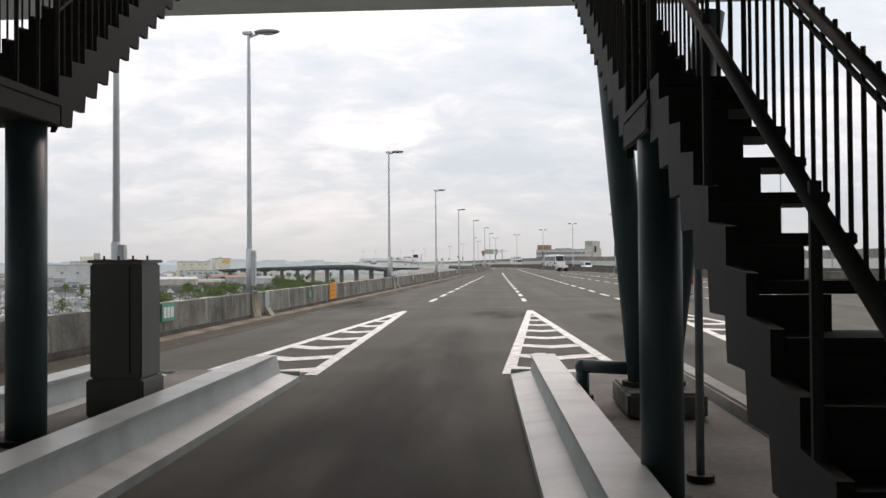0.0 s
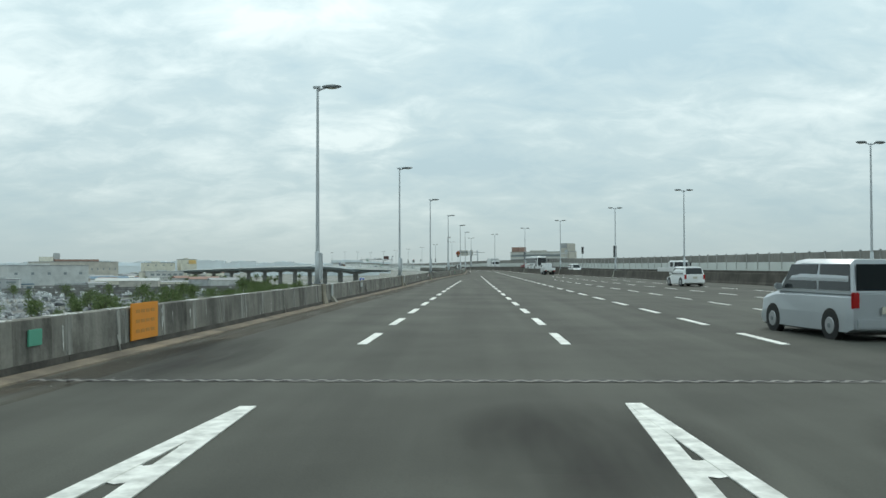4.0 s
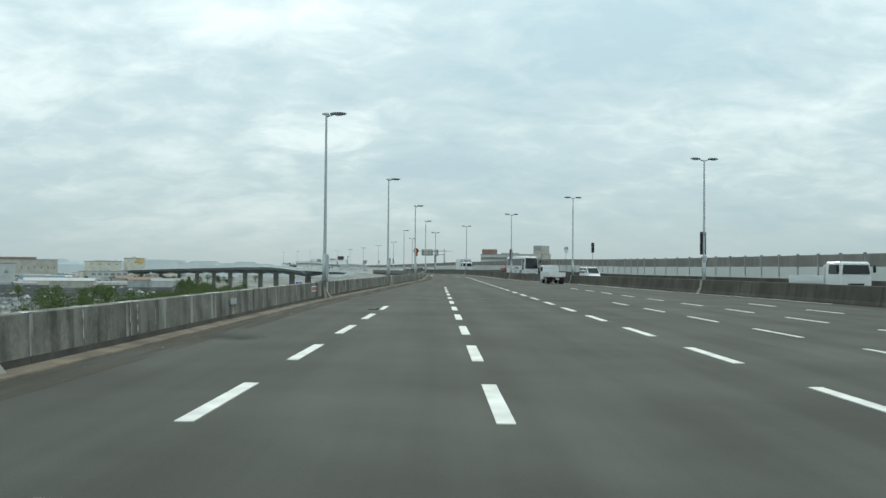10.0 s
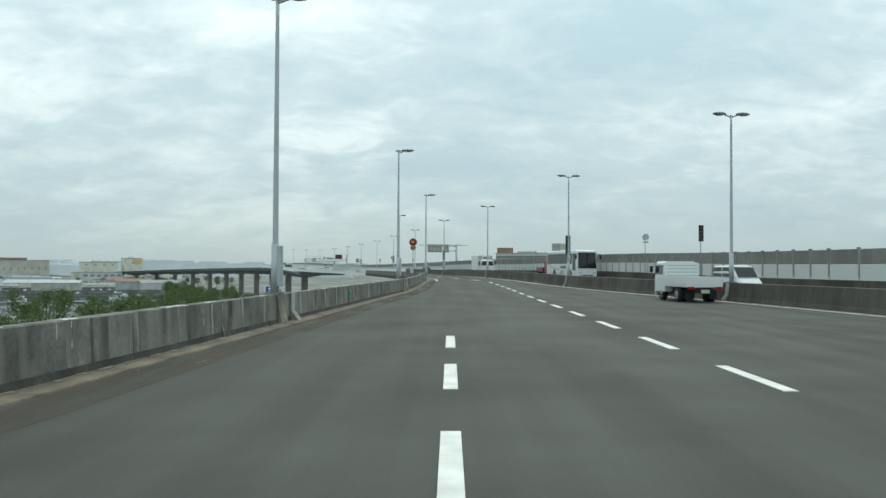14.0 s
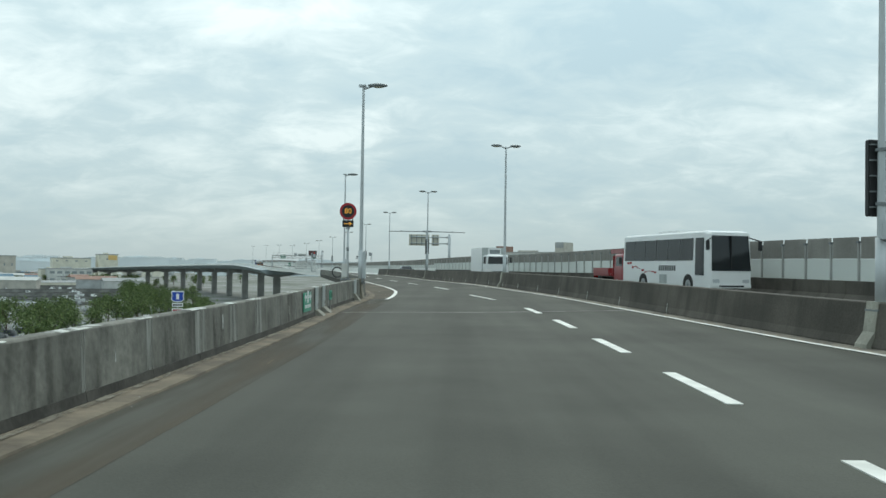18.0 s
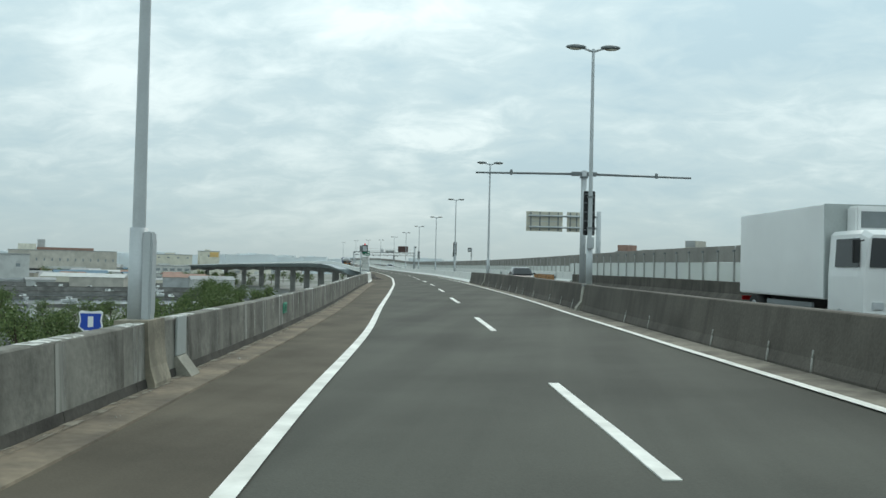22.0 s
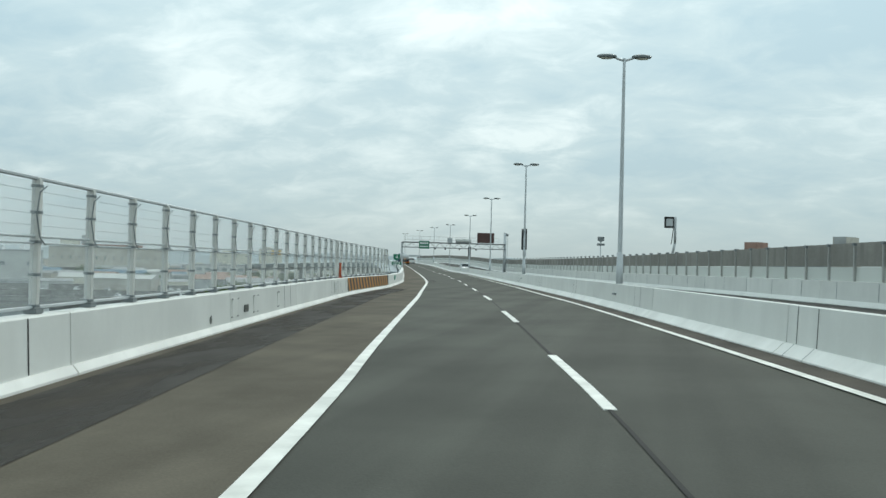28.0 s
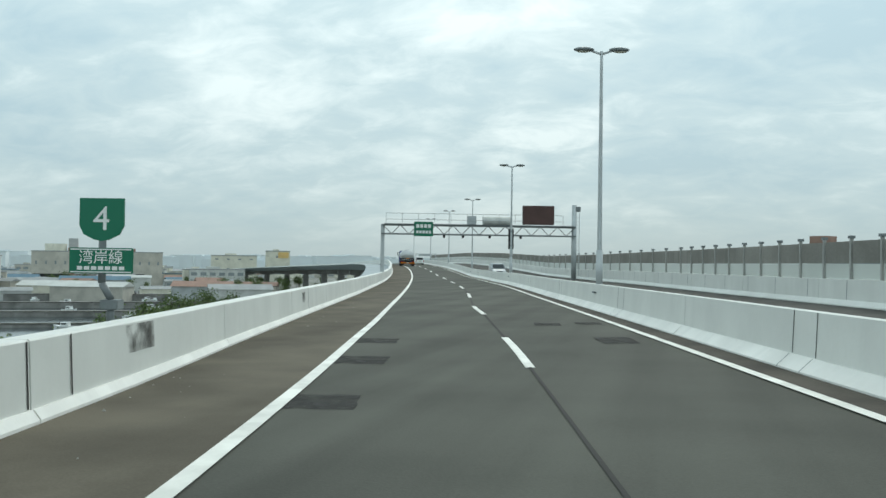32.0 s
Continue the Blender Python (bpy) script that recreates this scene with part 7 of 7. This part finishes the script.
def boat_mesh():
    b = tagged(base("boat"), "small white motor boat moored in the basin", "boat", "moored boats")
    bm = bmesh.new()
    secs = [(-3, .8, 1.0), (-1.5, 1.1, 1.0), (1, 1.05, 1.1), (2.6, .5, 1.3), (3.2, .05, 1.4)]
    rings = [[bm.verts.new(p) for p in ((-w, y, z), (-w * .6, y, .0), (w * .6, y, .0), (w, y, z))] for y, w, z in secs]
    for a, c in zip(rings, rings[1:]):
        for i in range(4):
            bm.faces.new((a[i], a[(i + 1) % 4], c[(i + 1) % 4], c[i]))
    bm.faces.new(rings[0])
    bm.faces.new(rings[-1])
    bmesh.ops.recalc_face_normals(bm, faces=bm.faces)
    part("hull", bm, CAR_WHITE, b)
    part("cabin", box(-.7, .7, -1.2, .9, 1.0, 2.1, .1), CAR_WHITE, b)
    part("window", box(-.72, .72, -.8, .6, 1.5, 1.85), GLASS, b)
    return b


bt = boat_mesh()
k = 0
for i in range(84):
    x, y = (lambda u, v: (-262 + u * .857 - v * .515, 622 + u * .515 + v * .857))(rnd.uniform(-110, 85), rnd.uniform(-110, 100)) if i < 54 else (rnd.uniform(-120, -42), rnd.uniform(62, 145))
    m = pose(x, y, GROUND_Z - .1, 0, 0, rnd.uniform(0, 360))
    if i == 0:
        bt.matrix_basis = m
    else:
        copy_thing(bt, m)
# parked vehicles in the yards, too many and too small to count
verts, faces = [], []
for i in range(1100):
    y = rnd.uniform(230, 800)
    x = float(pair(y)[0].x) - 30 - rnd.uniform(0, 190)
    u, v = (x + 262) * .857 + (y - 622) * .515, -(x + 262) * .515 + (y - 622) * .857
    if -122 < u < 97 and -122 < v < 112:
        continue
    a = radians(rnd.choice((12, 100)) + rnd.uniform(-4, 4))
    L, W, H = rnd.uniform(1.9, 2.6), .85, rnd.uniform(1.35, 1.9)
    ca, sa2 = math.cos(a), math.sin(a)
    n0 = len(verts)
    for lx, ly, lz in ((-W, -L, .3), (W, -L, .3), (W, L, .3), (-W, L, .3), (-W, -L, .9), (W, -L, .9), (W, L, .85), (-W, L, .85), (-W * .8, -L * .8, H), (W * .8, -L * .8, H), (W * .8, L * .35, H), (-W * .8, L * .35, H)):
        verts.append((x + lx * ca - ly * sa2, y + lx * sa2 + ly * ca, GROUND_Z + lz))
    for f in ((0, 1, 5, 4), (1, 2, 6, 5), (2, 3, 7, 6), (3, 0, 4, 7), (4, 5, 9, 8), (5, 6, 10, 9), (6, 7, 11, 10), (7, 4, 8, 11), (8, 9, 10, 11)):
        faces.append(tuple(n0 + q for q in f))
me = bpy.data.meshes.new("parked_vehicles")
me.from_pydata(verts, [], faces)
MIXED = material("mixed_car_paint", (0.40, 0.41, 0.41), 0.4, 0, 0.3, 4, 0, tint=(0.03, 0.035, 0.04))
me.materials.append(MIXED)
tagged(new("parked_vehicles", me), "many small parked vehicles in the harbour yards", "parked cars", kind="stuff")
# asphalt lighter than the road's, with haze painted into it
YARD = material("hazed_yard_asphalt", (0.17, 0.17, 0.16), 0.9, 0, 0.25, 8, 2)
for x0, x1, y0, y1 in ((-200, -34, 150, 385),):
    tagged(part("yard", box(x0, x1, y0, y1, GROUND_Z - .2, GROUND_Z + .04), YARD), "grey asphalt yard on the port ground", "yard", kind="structure")

# the blue convenience-store sign down on the harbour road, built as a plain shield
rs = tagged(base("blue_route_sign", -36.7, 303, -8.6, 12), "blue shop sign with white plates on a tall post below the viaduct", "road sign")
smooth(part("post", tube((0, 0.06, GROUND_Z + 8.6), (0, 0.06, 6.0), .09, None, 10), STEEL, rs))
shd = part("shield", prism([(-.9, 6.2), (-.7, 6.35), (0, 6.25), (.7, 6.35), (.9, 6.2), (.8, 5.6), (.92, 5.1), (.5, 4.75), (-.5, 4.75), (-.92, 5.1), (-.8, 5.6)], -.04, .0, "y"), WHITE, rs)
part("field", prism([(-.78, 6.12), (.78, 6.12), (.70, 5.6), (.80, 5.12), (.45, 4.86), (-.45, 4.86), (-.80, 5.12), (-.70, 5.6)], -.052, -.042, "y"), BLUE_SIGN, shd)
part("figure", box(-.2, .2, -.06, -.053, 5.1, 5.9), WHITE, shd)
for z in (4.05, 3.3):
    pl = part("plate", box(-.75, .75, -.04, 0, z, z + .55, .01), WHITE, rs)
    bars(pl, -.65, z + .15, 1.3, .25, -.041, 4, RED_DISC if z < 4 else BLACK)

# a sailing boat with a tall mast
sb2 = tagged(base("sailing_boat", -50, 88, GROUND_Z, 20), "white sailing boat with a tall bare mast", "boat")
bm = bmesh.new()
secs = [(-4.5, 1.0, 1.2), (-2, 1.5, 1.2), (1.5, 1.4, 1.3), (4, .6, 1.5), (5, .05, 1.6)]
rings = [[bm.verts.new(p) for p in ((-w, y, z), (-w * .5, y, .0), (w * .5, y, .0), (w, y, z))] for y, w, z in secs]
for a, c in zip(rings, rings[1:]):
    for i in range(4):
        bm.faces.new((a[i], a[(i + 1) % 4], c[(i + 1) % 4], c[i]))
bm.faces.new(rings[0])
bm.faces.new(rings[-1])
bmesh.ops.recalc_face_normals(bm, faces=bm.faces)
part("hull", bm, CAR_WHITE, sb2)
part("cabin", box(-.8, .8, -1.5, 1.8, 1.2, 1.8, .15), CAR_WHITE, sb2)
part("mast", tube((0, .8, 1.2), (0, .8, 26.2), .10, .06, 8), STEEL, sb2)
part("boom", tube((0, .8, 2.6), (0, -3.4, 2.8), .10, .08, 8), BLUE_SIGN, sb2)
for y in (5.0, -4.5):
    part("stay", tube((0, y, 1.5), (0, .8, 26.0), .02, None, 4), STEEL_DARK, sb2)
part("spreader", tube((-.9, .8, 12), (.9, .8, 12), .03, None, 6), STEEL, sb2)

# two lorries parked in the yard below the parapet
for x, y, rz in ((-84, 358, 75), (-79, 352, 75)):
    t = truck("white box lorry with a blue cab parked in the yard", x, y, rz, 7.6, 2.3, CAB_BLUE, 2.6, "box", CAR_WHITE, 3.1)
    t.matrix_basis = pose(x, y, GROUND_Z + .04, 0, 0, rz)
